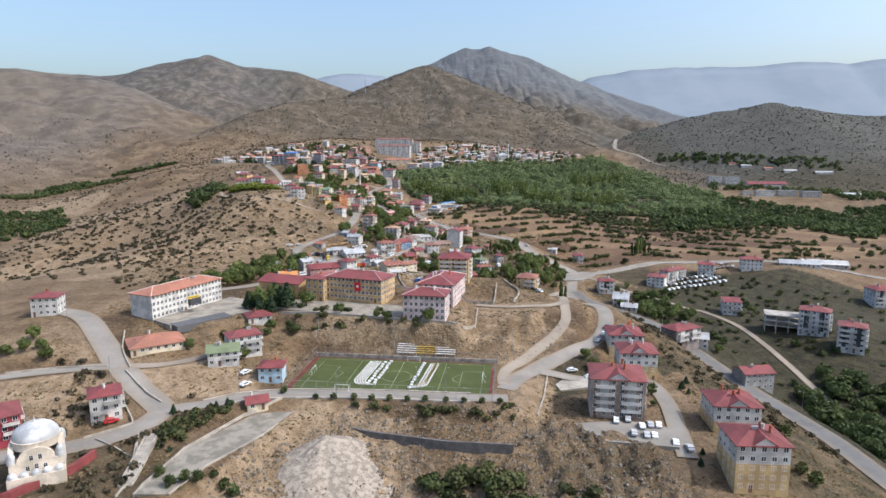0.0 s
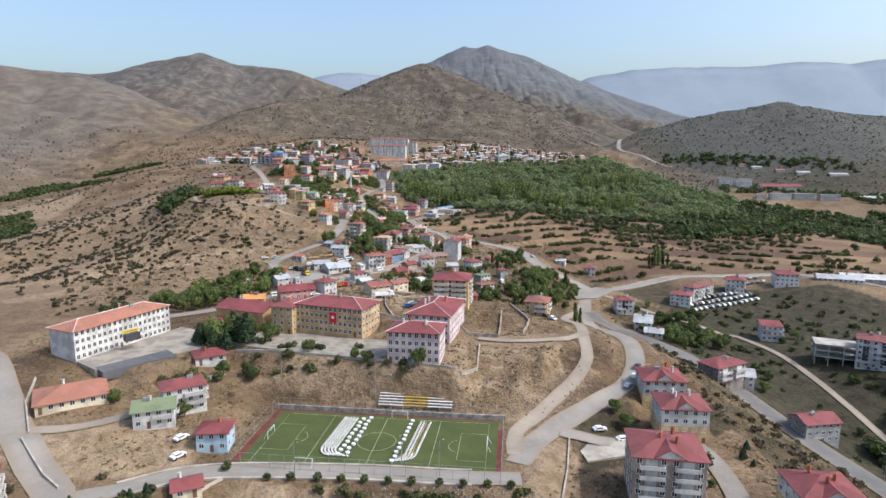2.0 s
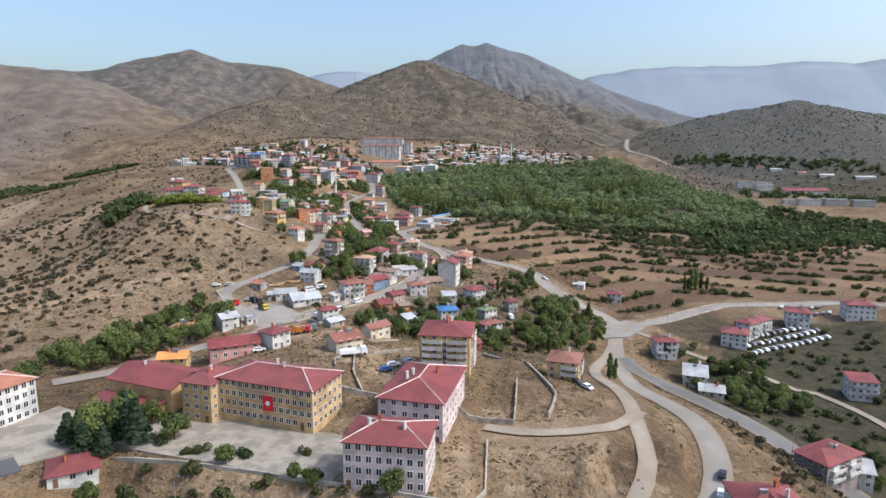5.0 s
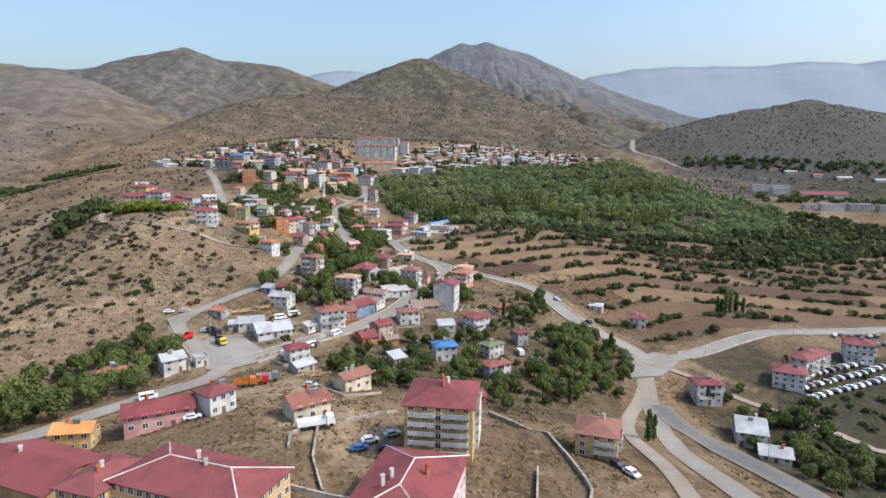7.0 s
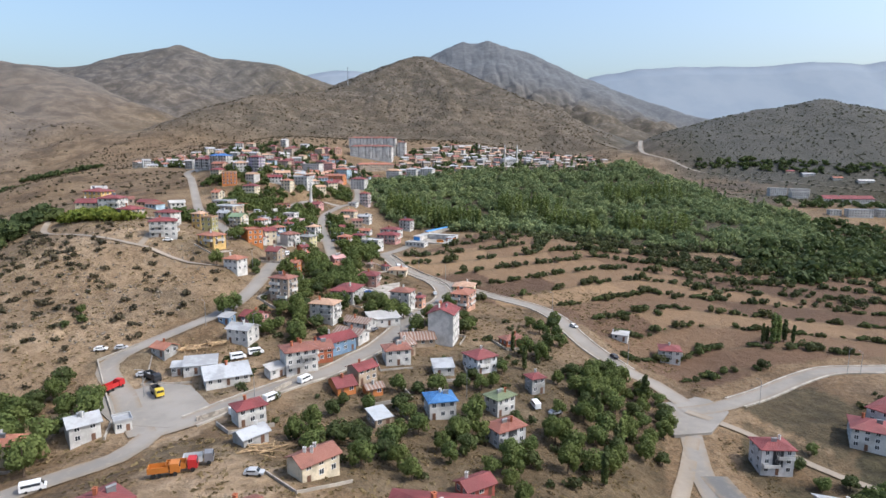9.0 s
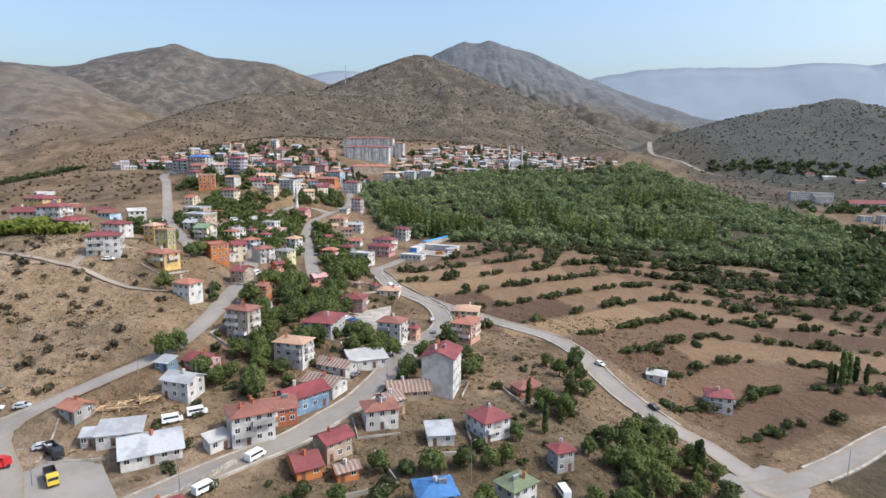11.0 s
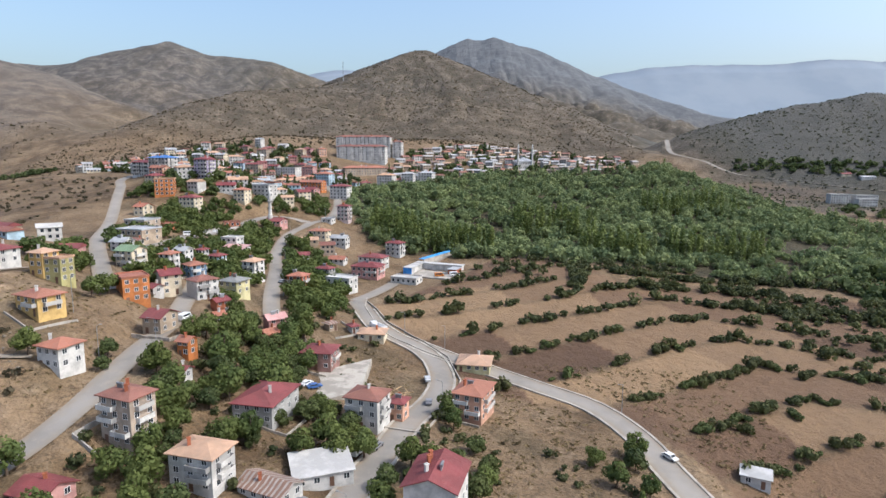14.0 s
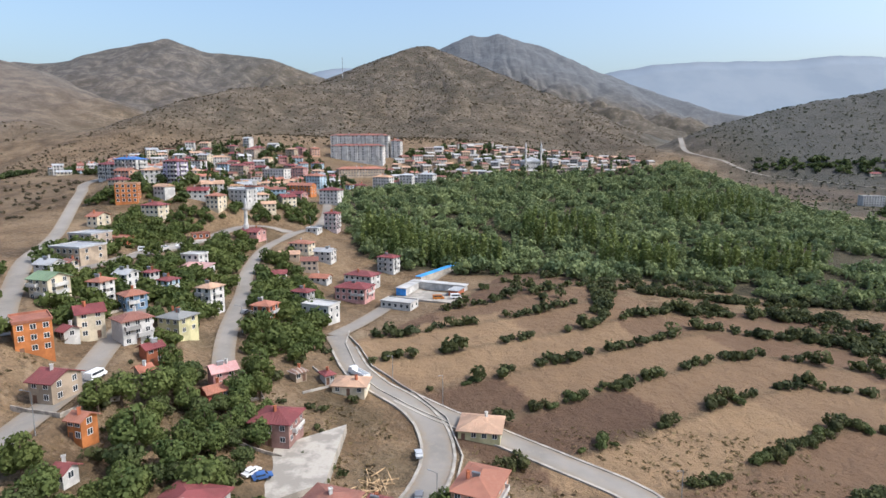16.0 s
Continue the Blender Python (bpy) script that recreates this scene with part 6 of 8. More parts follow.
house(21.3, 554.5, 11.1, 10.4, 1, -10, "paleyellow", "tanroof", "hip", "")
house(-37.5, 630.9, 12.2, 8, 2, -22, "white", "white", "flat", "", fh=2.98)
house(-29.8, 668.3, 14.6, 10.7, 2, -17, "rose", "red", "hip", "balc", fh=2.93)
house(-29.5, 690.5, 14.7, 9.1, 2, -22, "white", "red", "hip", "", fh=2.83)
house(-19.3, 718.1, 9.6, 6.9, 3, -23, "white", "red", "hip", "balc")
house(-52.9, 609.9, 7, 6.6, 2, -16, "brick", "orange", "hip", "balc", fh=2.75)
house(-49.4, 651, 8.2, 5.8, 2, -22, "grey", "red", "hip", "")
house(-48.9, 686.1, 8.6, 6.2, 1, -13, "white", "orange", "gable", "")
house(-53.2, 718.9, 9.7, 6.9, 2, -14, "white", "metal", "gable", "", fh=2.79)
house(-66.9, 725, 11.8, 7.4, 2, -16, "cream", "orange", "hip", "")
house(-59.8, 776.6, 8.4, 5.9, 4, -16, "pink", "red", "hip", "balc")
house(-75.1, 855, 15, 10, 4, -16, "white", "red", "hip", "")
house(-68.5, 763.3, 7.2, 7, 1, -13, "white", "metal", "flat", "")
house(-8.8, 658, 14.2, 8, 1, -22, "white", "white", "flat", "")
house(-135.3, 638.3, 14.6, 13.2, 2, -15, "tan", "metal", "flat", "", fh=2.82)
house(-149.9, 671.6, 12.4, 12.2, 2, -13, "beige", "metal", "flat", "")
house(-141.2, 680.3, 9.5, 8, 1, -20, "brick", "orange", "flat", "")
house(-127.6, 608.3, 6.5, 6.8, 2, -12, "white", "metal", "gable", "", fh=2.34)
house(-124.6, 615.1, 3.6, 4, 2, -19, "cream", "brown", "gable", "", fh=2.41)
house(-99.8, 664, 8.5, 7.2, 2, -12, "white", "white", "flat", "", fh=2.52)
house(-95.4, 655.3, 12.5, 7, 1, -16, "white", "pinkmetal", "shed", "", fh=2.57)
house(-171.2, 747.6, 11.7, 10, 4, 16, "orange", "tanroof", "frame", "")
house(-147.5, 729.4, 10.7, 9, 3, -13, "cream", "red", "hip", "")
house(-168.4, 711.1, 6.4, 9, 2, -13, "cream", "orange", "gable", "")
house(-217.1, 817, 21, 9, 4, -32, "whitedark", "red", "hip", "balc")
house(-197.9, 804.9, 17.8, 10, 5, -17, "white", "bluedk", "hip", "balc")
house(-156.4, 777.9, 10.4, 10, 5, -16, "purple", "red", "hip", "balc")
house(-183.4, 898.8, 11.1, 9, 3, -13, "skyblue", "red", "hip", "")
house(-124.3, 756.9, 8, 9, 3, -12, "cream", "orange", "hip", "")
house(-116, 777, 15.7, 10, 3, -20, "white", "metal", "flat", "")
house(-96.4, 734.9, 11, 9, 1, -17, "rose", "red", "gable", "")
house(-117.8, 715.2, 8.9, 5, 1, 28, "brick", "brown", "flat", "")
house(-141.7, 948.1, 23.3, 10, 4, -22, "white", "white", "flat", "")
house(-104.3, 935.4, 16, 11, 4, -19, "skyblue", "orange", "hip", "")
house(-126.3, 967.9, 13.7, 10, 4, -12, "rose", "brown", "hip", "")
house(-104.5, 885.5, 21.2, 9, 3, -18, "orange", "orange", "gable", "")
house(-46.3, 952.9, 16, 11, 4, -18, "white", "tanroof", "hip", "")
house(-25.6, 967.3, 12.2, 9, 4, -14, "white", "metal", "hip", "")
house(-7.3, 975, 15, 11, 4, -18, "white", "metal", "hip", "")
house(-100.8, 847.5, 17.3, 9, 2, -21, "rose", "red", "gable", "")
house(-174.4, 946.1, 14, 9, 4, -12, "tan", "red", "hip", "")
house(-73.9, 1001.8, 45.3, 12, 3, 23, "tan", "orange", "hip", "")
house(109, 484, 8.4, 8.4, 2, -14, "white", "red", "hip", "balc")
house(279.9, 378.3, 14.6, 12, 4, -3, "whitedark", "red", "hip", "balc")

# apartment blocks of the estate
for x, y, turn, fl, z in ((76, 230, -6, 4, -4.6), (78, 253, -6, 4, -4.6), (92, 184, -6, 4, -6.0), (86, 157.5, -4, 5, -8.0)):
    house(x, y, 14, 13, fl, turn, "white", "red", "hip", "band,chim,cross", z=z, label="cream and white apartment block with a red roof", name="apartment_block", rise=2.8)
house(-0.4, 281, 16.7, 26.3, 4, -14, "pink", "red", "hip", "ridge,chim", label="pale pink dormitory wing with a red roof", name="dormitory_wing", z=12.5)
house(-76.6, 293.9, 23, 15.1, 2, -22, "sand", "red", "gable", "", fh=3.6, label="ochre sports hall with a stepped red roof", name="sports_hall", z=12.9, rise=2.4, windows=False)
house(-81.6, 284.9, 22, 4, 1, -22, "sand", "red", "shed", "", label="low ochre entrance range with a red roof", name="entrance_range", z=12.9)
house(-58.2, 284.3, 9, 13, 4, -17, "sand", "red", "hip", "", label="ochre stair wing of the school", name="school_wing", z=13.0)

# garden walls before the village houses
wall_rng = random.Random(8)
for ob in [o for o in bpy.data.objects if o.name.split(".")[0] == "house" and 330 < o.location.y < 640 and o.location.x < 60]:
    if wall_rng.random() < 0.5:
        m = ob.matrix_basis
        a, b, d = wall_rng.uniform(7, 10), wall_rng.uniform(6.5, 8.5), wall_rng.uniform(2, 9)
        pts = [m @ Vector(p) for p in (((-a, d, 0), (-a, -b, 0), (a * 0.6, -b, 0)) if wall_rng.random() < 0.5 else ((a, d, 0), (a, -b, 0), (-a * 0.4, -b, 0)))]
        spots = [(p.x, p.y) for p in pts]
        if len(off_road(spots, 1.5)) == 3:
            wall_run("garden_wall", spots, wall_rng.uniform(0.6, 1.2), 0.3, wall_rng.choice((STONE, PALE, CONCRETE)), "low rough garden wall beside a house", "garden wall")

# the flag on the school front
flag = root("flag", -38.7, 269.0, 22.0, -17, "large red flag with a white emblem on the school wall", "flag")
bm = bmesh.new()
rod(bm, (-1.6, 0, 2.2), (1.6, 0, 2.2), 0.05, 0.05, 5)
part("flag_rail", bm, STEEL, flag)
bm = bmesh.new()
grid = [[bm.verts.new((x, -0.06 + 0.05 * math.sin(x * 3 + z), z)) for x in np.linspace(-1.5, 1.5, 7)] for z in (2.2, 1.0, -0.4, -1.8)]
for r0, r1 in zip(grid, grid[1:]):
    for i in range(6):
        bm.faces.new((r0[i], r1[i], r1[i + 1], r0[i + 1]))
part("cloth", bm, worn("flag_red", (0.55, 0.02, 0.03), 0.7, 0.1), flag)
bm = bmesh.new()
rod(bm, (0, -0.14, 0.3), (0, -0.17, 0.3), 0.62, 0.62, 14)
part("emblem", bm, WHITE, flag)
sign = root("school_sign", -110.7, 262.5, 19.0, 54, "yellow name board over the school door", "sign")
bm = bmesh.new()
box(bm, -3, -0.2, -0.5, 3, 0, 0.5)
part("board", bm, worn("sign_yellow", (0.62, 0.42, 0.03), 0.5, 0.1), sign)
bm = bmesh.new()
box(bm, -2.2, -0.24, -0.12, 2.2, -0.2, 0.12)
part("lettering_bar", bm, DARK, sign)
bm = bmesh.new()
box(bm, -2.6, -2.0, -3.2, 2.6, 0, -0.6)
part("porch", bm, DARK, sign)


# ---- the mosque by the road ----
mosque = root("mosque", -107.5, 150.5, ground_z(-112, 146), 30, "cream stone mosque with a large lead dome", "mosque")
mosque.matrix_world = mosque.matrix_world @ Matrix.Scale(0.74, 4)
MOSQUE_M = worn("mosque_stone", (0.60, 0.52, 0.42))
bm = bmesh.new()
box(bm, -8, -8, -2, 8, 8, 9)
part("hall", bm, MOSQUE_M, mosque)
for turn in range(4):
    bm = bmesh.new()
    m = pose(0, 0, 0, 0, 0, 90 * turn)
    arc = [(5.6 * math.cos(a), 9 + 4.6 * math.sin(a)) for a in np.linspace(0, math.pi, 11)]
    f = [bm.verts.new(m @ Vector((x, -8.2, z))) for x, z in arc]
    r = [bm.verts.new(m @ Vector((x, -6.6, z))) for x, z in arc]
    bm.faces.new(f[::-1])
    bm.faces.new(r)
    for i in range(10):
        bm.faces.new((f[i], f[i + 1], r[i + 1], r[i]))
    bm.faces.new((f[10], f[0], r[0], r[10]))
    part("arch_gable", bm, MOSQUE_M, mosque)
    for cx in (-6.9, 6.9):
        if cx > 0:
            bm = bmesh.new()
            p = m @ Vector((7.2, -7.2, 9))
            lathe(bm, [(1.3, 0), (1.3, 2.4), (1.2, 2.9), (0.8, 3.6), (0.05, 4.2)], 10, at=p)
            part("turret", bm, LEAD, mosque)
    for k, (cx, cz) in enumerate(((-4, 2.4), (-1.4, 2.4), (1.4, 2.4), (4, 2.4), (-2.6, 6.4), (0, 6.8), (2.6, 6.4), (-1.3, 10.2), (1.3, 10.2))):
        p = m @ Vector((cx, -8.0 if cz < 9 else -8.2, cz))
        share("window", window_mesh(1.2, 2.0), mosque, pose(p.x, p.y, p.z, 0, 0, 90 * turn))
bm = bmesh.new()
lathe(bm, [(7.3, 12.0), (7.3, 14.6), (7.6, 14.6), (7.6, 15.0), (7.2, 15.0)], 24)
part("drum", bm, MOSQUE_M, mosque)
bm = bmesh.new()
lathe(bm, [(7.3 * math.cos(a), 15 + 5.2 * math.sin(a)) for a in np.linspace(0, 1.54, 9)] + [(0.15, 21.2), (0.02, 22.6)], 24)
for f in bm.faces:
    f.smooth = True
part("dome", bm, LEAD, mosque, "grey lead dome")
for k in range(5):
    bm = bmesh.new()
    lathe(bm, [(1.5, 5.0), (1.5, 5.6)] + [(1.5 * math.cos(a), 5.6 + 1.2 * math.sin(a)) for a in np.linspace(0, 1.5, 5)], 12, at=(-7 + 3.4 * k, -10, 0))
    part("porch_dome", bm, LEAD, mosque)
bm = bmesh.new()
box(bm, -8.6, -11.6, -1.5, 8.6, -8, 5.0)
part("porch", bm, MOSQUE_M, mosque)
wall_run("mosque_roofed_wall", [(-97, 158), (-100, 148), (-112, 132)], 2.2, 1.2, ROOFS["red"], "long low wall with a red tiled coping")


def minaret(x, y, h, label):
    ob = root("minaret", x, y, ground_z(x, y), 0, label, "minaret")
    bm = bmesh.new()
    lathe(bm, [(1.5, -1), (1.5, h * 0.2), (1.1, h * 0.24), (0.95, h * 0.66), (0.9, h * 0.82)], 10)
    part("shaft", bm, WALLS["white"], ob)
    bm = bmesh.new()
    lathe(bm, [(0.9, h * 0.62), (1.7, h * 0.66), (1.7, h * 0.70), (1.0, h * 0.70)], 10)
    part("balcony", bm, WALLS["white"], ob)
    bm = bmesh.new()
    lathe(bm, [(1.0, h * 0.82), (0.5, h * 0.92), (0.03, h)], 10)
    part("spire", bm, LEAD, ob)


minaret(-100, 735, 19, "slim white minaret with a grey spire")
minaret(96, 1062, 30, "tall white minaret of the town mosque")
minaret(113, 1066, 30, "tall white minaret of the town mosque")
house(104, 1075, 20, 20, 2, 10, "white", "metal", "hip", "", fh=4, label="white town mosque below twin minarets", name="town_mosque", rise=5)

# ---- apartment blocks and houses of the far town ----
for x, y, w, d, fl, wall in ((-84, 1058, 57, 12, 6, "white"), (-86, 1092, 66, 12, 7, "white"), (-45, 1088, 11, 12, 7, "white")):
    ob = house(x, y, w, d, fl, -8, wall, "brown", "hip", "", label="long pale pink housing block of many storeys" if w > 30 else "pale high housing block", name="housing_block", windows="joined")
    for k in range(int(w / 14) + 1):
        bm = bmesh.new()
        cx = -w / 2 + w * (k + 0.5) / (int(w / 14) + 1)
        box(bm, cx - 1.6, -d / 2 - 0.5, 0, cx + 1.6, -d / 2 + 0.1, fl * 2.75)
        part("stair_bay", bm, WALLS["white"], ob)

town_rng = random.Random(11)
taken = [(o.location.x, o.location.y) for o in bpy.data.objects if o.type == "EMPTY" and o.parent is None]
KINDS = [("white", "red"), ("white", "orange"), ("cream", "red"), ("white", "metal"), ("tan", "red"), ("rose", "red"), ("skyblue", "brown"), ("peach", "orange"), ("cream", "tanroof"), ("white", "brown"), ("grey", "metal"), ("white", "white"), ("cream", "metal"), ("tan", "tanroof"), ("white", "tanroof"), ("grey", "white"), ("beige", "brown")]
PALE_KINDS = [("grey", "metal"), ("tan", "tanroof"), ("white", "metal"), ("beige", "rust"), ("tan", "brown"), ("tan", "flat"), ("white", "brown"), ("beige", "flat"), ("cream", "flat"), ("grey", "rust"), ("white", "orange")]
TOWN = ([(-380, 1010), (-311, 1030), (-194, 1055), (-136, 1070), (-122, 1040), (-66, 950), (-117, 865), (-87, 815), (-127, 745), (-190, 770), (-260, 900), (-330, 930)], 170), \
       ([(-30, 1110), (-10, 1134), (40, 1164), (128, 1172), (217, 1106), (246, 1085), (198, 1047), (139, 1053), (76, 1035), (17, 1008), (-36, 965), (-52, 1000), (-50, 1040)], 150), \
       ([(-160, 760), (-100, 770), (-95, 850), (-190, 860)], 12), \
       ([(-200, 575), (-140, 572), (-128, 600), (-190, 610)], 8), ([(-60, 650), (-40, 700), (-66, 740), (-78, 700)], 3)
far_homes = []
for poly, count in TOWN:
    for x, y in scatter(np.random.RandomState(count), count * 4, poly):
        if count <= 0:
            break
        if any((x - a) ** 2 + (y - b) ** 2 < (13 if x < -50 else 10.5) ** 2 for a, b in taken) or not off_road([(x, y)], 6):
            continue
        taken.append((x, y))
        count -= 1
        wall, roof = KINDS[town_rng.randrange(len(KINDS))] if x < -50 else PALE_KINDS[town_rng.randrange(len(PALE_KINDS))]
        fl = town_rng.choice((1, 1, 2, 2, 2, 3) if x < -50 else (1, 1, 1, 2))
        if x > -50 or count < 70:
            far_homes.append((x, y, wall, roof, fl))
            continue
        house(x, y, town_rng.uniform(8.5, 13) if x < -50 else town_rng.uniform(6.5, 9.5), town_rng.uniform(7, 10) if x < -50 else town_rng.uniform(6, 8), fl, town_rng.choice((-25, -15, 10, 25, 35)), wall, roof, town_rng.choice(("hip", "hip", "gable", "flat")) if roof not in ("metal", "white") else "gable", "", windows="joined")

bm = bmesh.new()
kit = sorted({h[2] for h in far_homes}) + sorted({"r_" + h[3] for h in far_homes}) + ["glass"]
for x, y, wall, roof, fl in far_homes:
    w, d, top = town_rng.uniform(7, 10.5), town_rng.uniform(6, 8), fl * 2.65 + 0.3
    m = pose(x, y, ground_z(x, y), 0, 0, town_rng.choice((-25, -15, 10, 25, 35)))
    box(bm, -w / 2, -d / 2, -3, w / 2, d / 2, top, kit.index(wall), m)
    rim = [m @ Vector(p) for p in ((-w / 2 - 0.5, -d / 2 - 0.5, top), (w / 2 + 0.5, -d / 2 - 0.5, top), (w / 2 + 0.5, d / 2 + 0.5, top), (-w / 2 - 0.5, d / 2 + 0.5, top), (-w / 2 - 0.5, 0, top + 1.6), (w / 2 + 0.5, 0, top + 1.6))]
    v = [bm.verts.new(p) for p in rim]
    for f in ((0, 1, 5, 4), (2, 3, 4, 5), (3, 0, 4), (1, 2, 5), (3, 2, 1, 0)):
        bm.faces.new([v[i] for i in f]).material_index = kit.index("r_" + roof)
    for k in range(fl):
        for u in (-w * 0.3, 0, w * 0.3):
            box(bm, u - 0.6, -d / 2 - 0.06, k * 2.65 + 1.2, u + 0.6, -d / 2 + 0.05, k * 2.65 + 2.5, kit.index("glass"), m)
tagged(part("far_houses", bm, [ROOFS[k[2:]] if k.startswith("r_") else GLASS if k == "glass" else WALLS[k] for k in kit], None), "crowded small houses with pale and red roofs below the hill", "houses", kind="stuff")

# buildings across the valley
for x, y, w, d, fl, wall, roof, kind in ((474, 1066, 22, 11, 4, "white", "white", "flat"), (502, 1062, 24, 11, 4, "white", "white", "flat"), (490, 1042, 20, 10, 3, "white", "white", "flat"), (538, 1018, 62, 20, 2, "white", "red", "gable"),
                                         (470, 892, 26, 10, 3, "white", "metal", "flat"), (503, 892, 26, 10, 3, "grey", "metal", "flat"), (535, 886, 26, 10, 3, "grey", "metal", "flat"), (448, 900, 12, 8, 2, "white", "white", "flat"), (580, 1174, 18, 9, 1, "white", "metal", "gable"),
                                         (610, 1150, 14, 8, 1, "white", "orange", "gable"), (640, 1130, 22, 9, 1, "white", "white", "gable"), (560, 1190, 12, 8, 1, "cream", "red", "gable"), (690, 1110, 30, 10, 1, "white", "metal", "gable"), (600, 900, 30, 12, 1, "white", "metal", "gable")):
    house(x, y, w, d, fl, -6, wall, roof, kind, "", windows="joined")
for x, y, w, d, fl, wall, roof in ((262, 440, 26, 10, 1, "white", "metal"), (290, 455, 30, 12, 1, "grey", "white"), (330, 380, 16, 12, 5, "whitedark", "red"), (128, 300, 14, 10, 2, "white", "metal"), (112, 372, 9, 14, 2, "white", "metal"), (113, 358, 9, 8, 1, "white", "metal")):
    house(x, y, w, d, fl, -20, wall, roof, "gable" if fl < 3 else "hip", "")
house(108, 735, 10, 6, 1, 10, "white", "white", "shed")
house(86, 728, 12, 6, 1, 15, "white", "white", "shed")

# unfinished concrete frame
frame_ob = root("concrete_frame", 190, 330, ground_z(190, 330), -25, "unfinished grey concrete building frame", "building")
for f in range(3):
    bm = bmesh.new()
    box(bm, -9, -6, f * 3 + 2.7, 9, 6, f * 3 + 3)
    part("slab", bm, CONCRETE, frame_ob)
    for a in (-8.5, -3, 3, 8.5):
        for b in (-5.5, 0, 5.5):
            bm = bmesh.new()
            box(bm, a - 0.2, b - 0.2, f * 3 - (2 if f == 0 else 0), a + 0.2, b + 0.2, f * 3 + 2.7)
            part("column", bm, CONCRETE, frame_ob)

# the yard with long sheds by the forest
compound = root("shed_range", 6, 683, ground_z(6, 683), -22, "long white shed range open to a yard", "shed")
for nm, b0, m in (("back_range", (-14, 3, -1, 14, 7, 3.6), WALLS["white"]), ("side_range", (-14, -12, -1, -9.5, 3, 3.4), WALLS["white"]), ("low_range", (9.5, -6, -1, 14, 3, 3.0), WALLS["brick"])):
    bm = bmesh.new()
    box(bm, *b0)
    part(nm, bm, m, compound)
    bm = bmesh.new()
    box(bm, b0[0] - 0.5, b0[1] - 0.5, b0[5], b0[3] + 0.5, b0[4] + 0.5, b0[5] + 0.3)
    part("roof", bm, ROOFS["white"] if nm != "low_range" else ROOFS["metal"], compound)
bm = bmesh.new()
box(bm, -14.3, -12.2, 0, -9.3, -11.9, 3.2)
part("blue_door", bm, worn("blue_paint", (0.06, 0.25, 0.62), 0.5), compound)
slab("pavement_shed_yard", [(-6, 668), (16, 660), (20, 676), (-2, 686)], ground_z(6, 672) + 0.5, PALE, "pale yard before the sheds", 3)
canal = root("blue_canopy", 8, 717, ground_z(8, 717), 61, "long narrow bright blue canopy roof", "canopy")
bm = bmesh.new()
box(bm, -22, -1.6, 2.6, 22, 1.6, 2.9)
part("roof", bm, worn("bright_blue_sheet", (0.07, 0.32, 0.72), 0.5, 0.15), canal)
bm = bmesh.new()
box(bm, -22, -1.8, -3, 22, -1.2, 2.6)
part("wall", bm, PALE, canal)
bm = bmesh.new()
box(bm, 22, -3.5, -2, 27, 3, 4.5)
part("end_hut", bm, WALLS["white"], canal)

# ---- rubble heap and loose things ----
heap_rng = np.random.RandomState(9)


def heap_height(u, v):
    """The heap over its own middle: a tip with an uneven edge and runnels down its face."""
    r, a = np.hypot(u, v), np.arctan2(v, u)
    reach = 19 + 2.2 * np.sin(2 * a + 0.6) + 1.2 * np.sin(5 * a) + 0.7 * np.sin(9 * a + 1)
    return 9.0 * (1 - np.sqrt((r / reach) ** 2 + 0.012)) - 0.2 + 0.35 * rough(u, v, 5, 23) + 0.5 * rough(u, v, 13, 24) * (r / 19)


bm = bmesh.new()
rings = []
for r in np.linspace(0.4, 27, 26):
    a = np.linspace(0, 2 * math.pi, 72, endpoint=False)
    u, v = 1.2 * r * np.cos(a), r * np.sin(a)
    rings.append([bm.verts.new(p) for p in zip(u, v, heap_height(u, v))])
for lo, hi in zip(rings, rings[1:]):
    for k in range(72):
        j = (k + 1) % 72
        bm.faces.new((lo[k], hi[k], hi[j], lo[j])).smooth = True
bm.faces.new(rings[0])
heap = part("gravel_mound", bm, worn("pale_rubble", (0.30, 0.255, 0.205), 0.95, 0.3, size=0.35, grime=0.5), None)
heap.matrix_world = pose(-35, 169, ground_z(-34, 170) - 2.6, 0, 0, 20)
tagged(heap, "large pale heap of gravel and rubble on the slope", "rubble")


def rocks(name, poly, count, lo, hi, seed, mat, label):
    """Loose stones strewn over a slope."""
    rng = np.random.RandomState(seed)
    pts = scatter(rng, count, poly)
    bm_v, bm_f = [], []
    a = np.array(pts)
    zs = ground_many(a[:, 0], a[:, 1])
    for (x, y), z in zip(pts, zs):
        s = rng.uniform(lo, hi) * rng.uniform(0.5, 1)
        v = np.array([(1, 0, 0), (-1, 0, 0), (0, 1, 0), (0, -1, 0), (0, 0, 0.8), (0, 0, -0.6)]) * s * rng.uniform(0.6, 1.3, (6, 3))
        t = rng.uniform(0, 6.28)
        rot = np.array([(math.cos(t), -math.sin(t), 0), (math.sin(t), math.cos(t), 0), (0, 0, 1)])
        base = len(bm_v)
        bm_v += (v @ rot.T + np.array([x, y, z + s * 0.25])).tolist()
        bm_f += [(base + i, base + j, base + k) for i, j, k in ((0, 2, 4), (2, 1, 4), (1, 3, 4), (3, 0, 4), (2, 0, 5), (1, 2, 5), (3, 1, 5), (0, 3, 5))]
    me = bpy.data.meshes.new(name)
    me.from_pydata(bm_v, [], bm_f)
    me.materials.append(mat)
    tagged(new(name, me), label, "rocks", kind="stuff")


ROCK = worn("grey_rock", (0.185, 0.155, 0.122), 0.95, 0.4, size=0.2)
stone_rng = np.random.RandomState(29)
stones = []
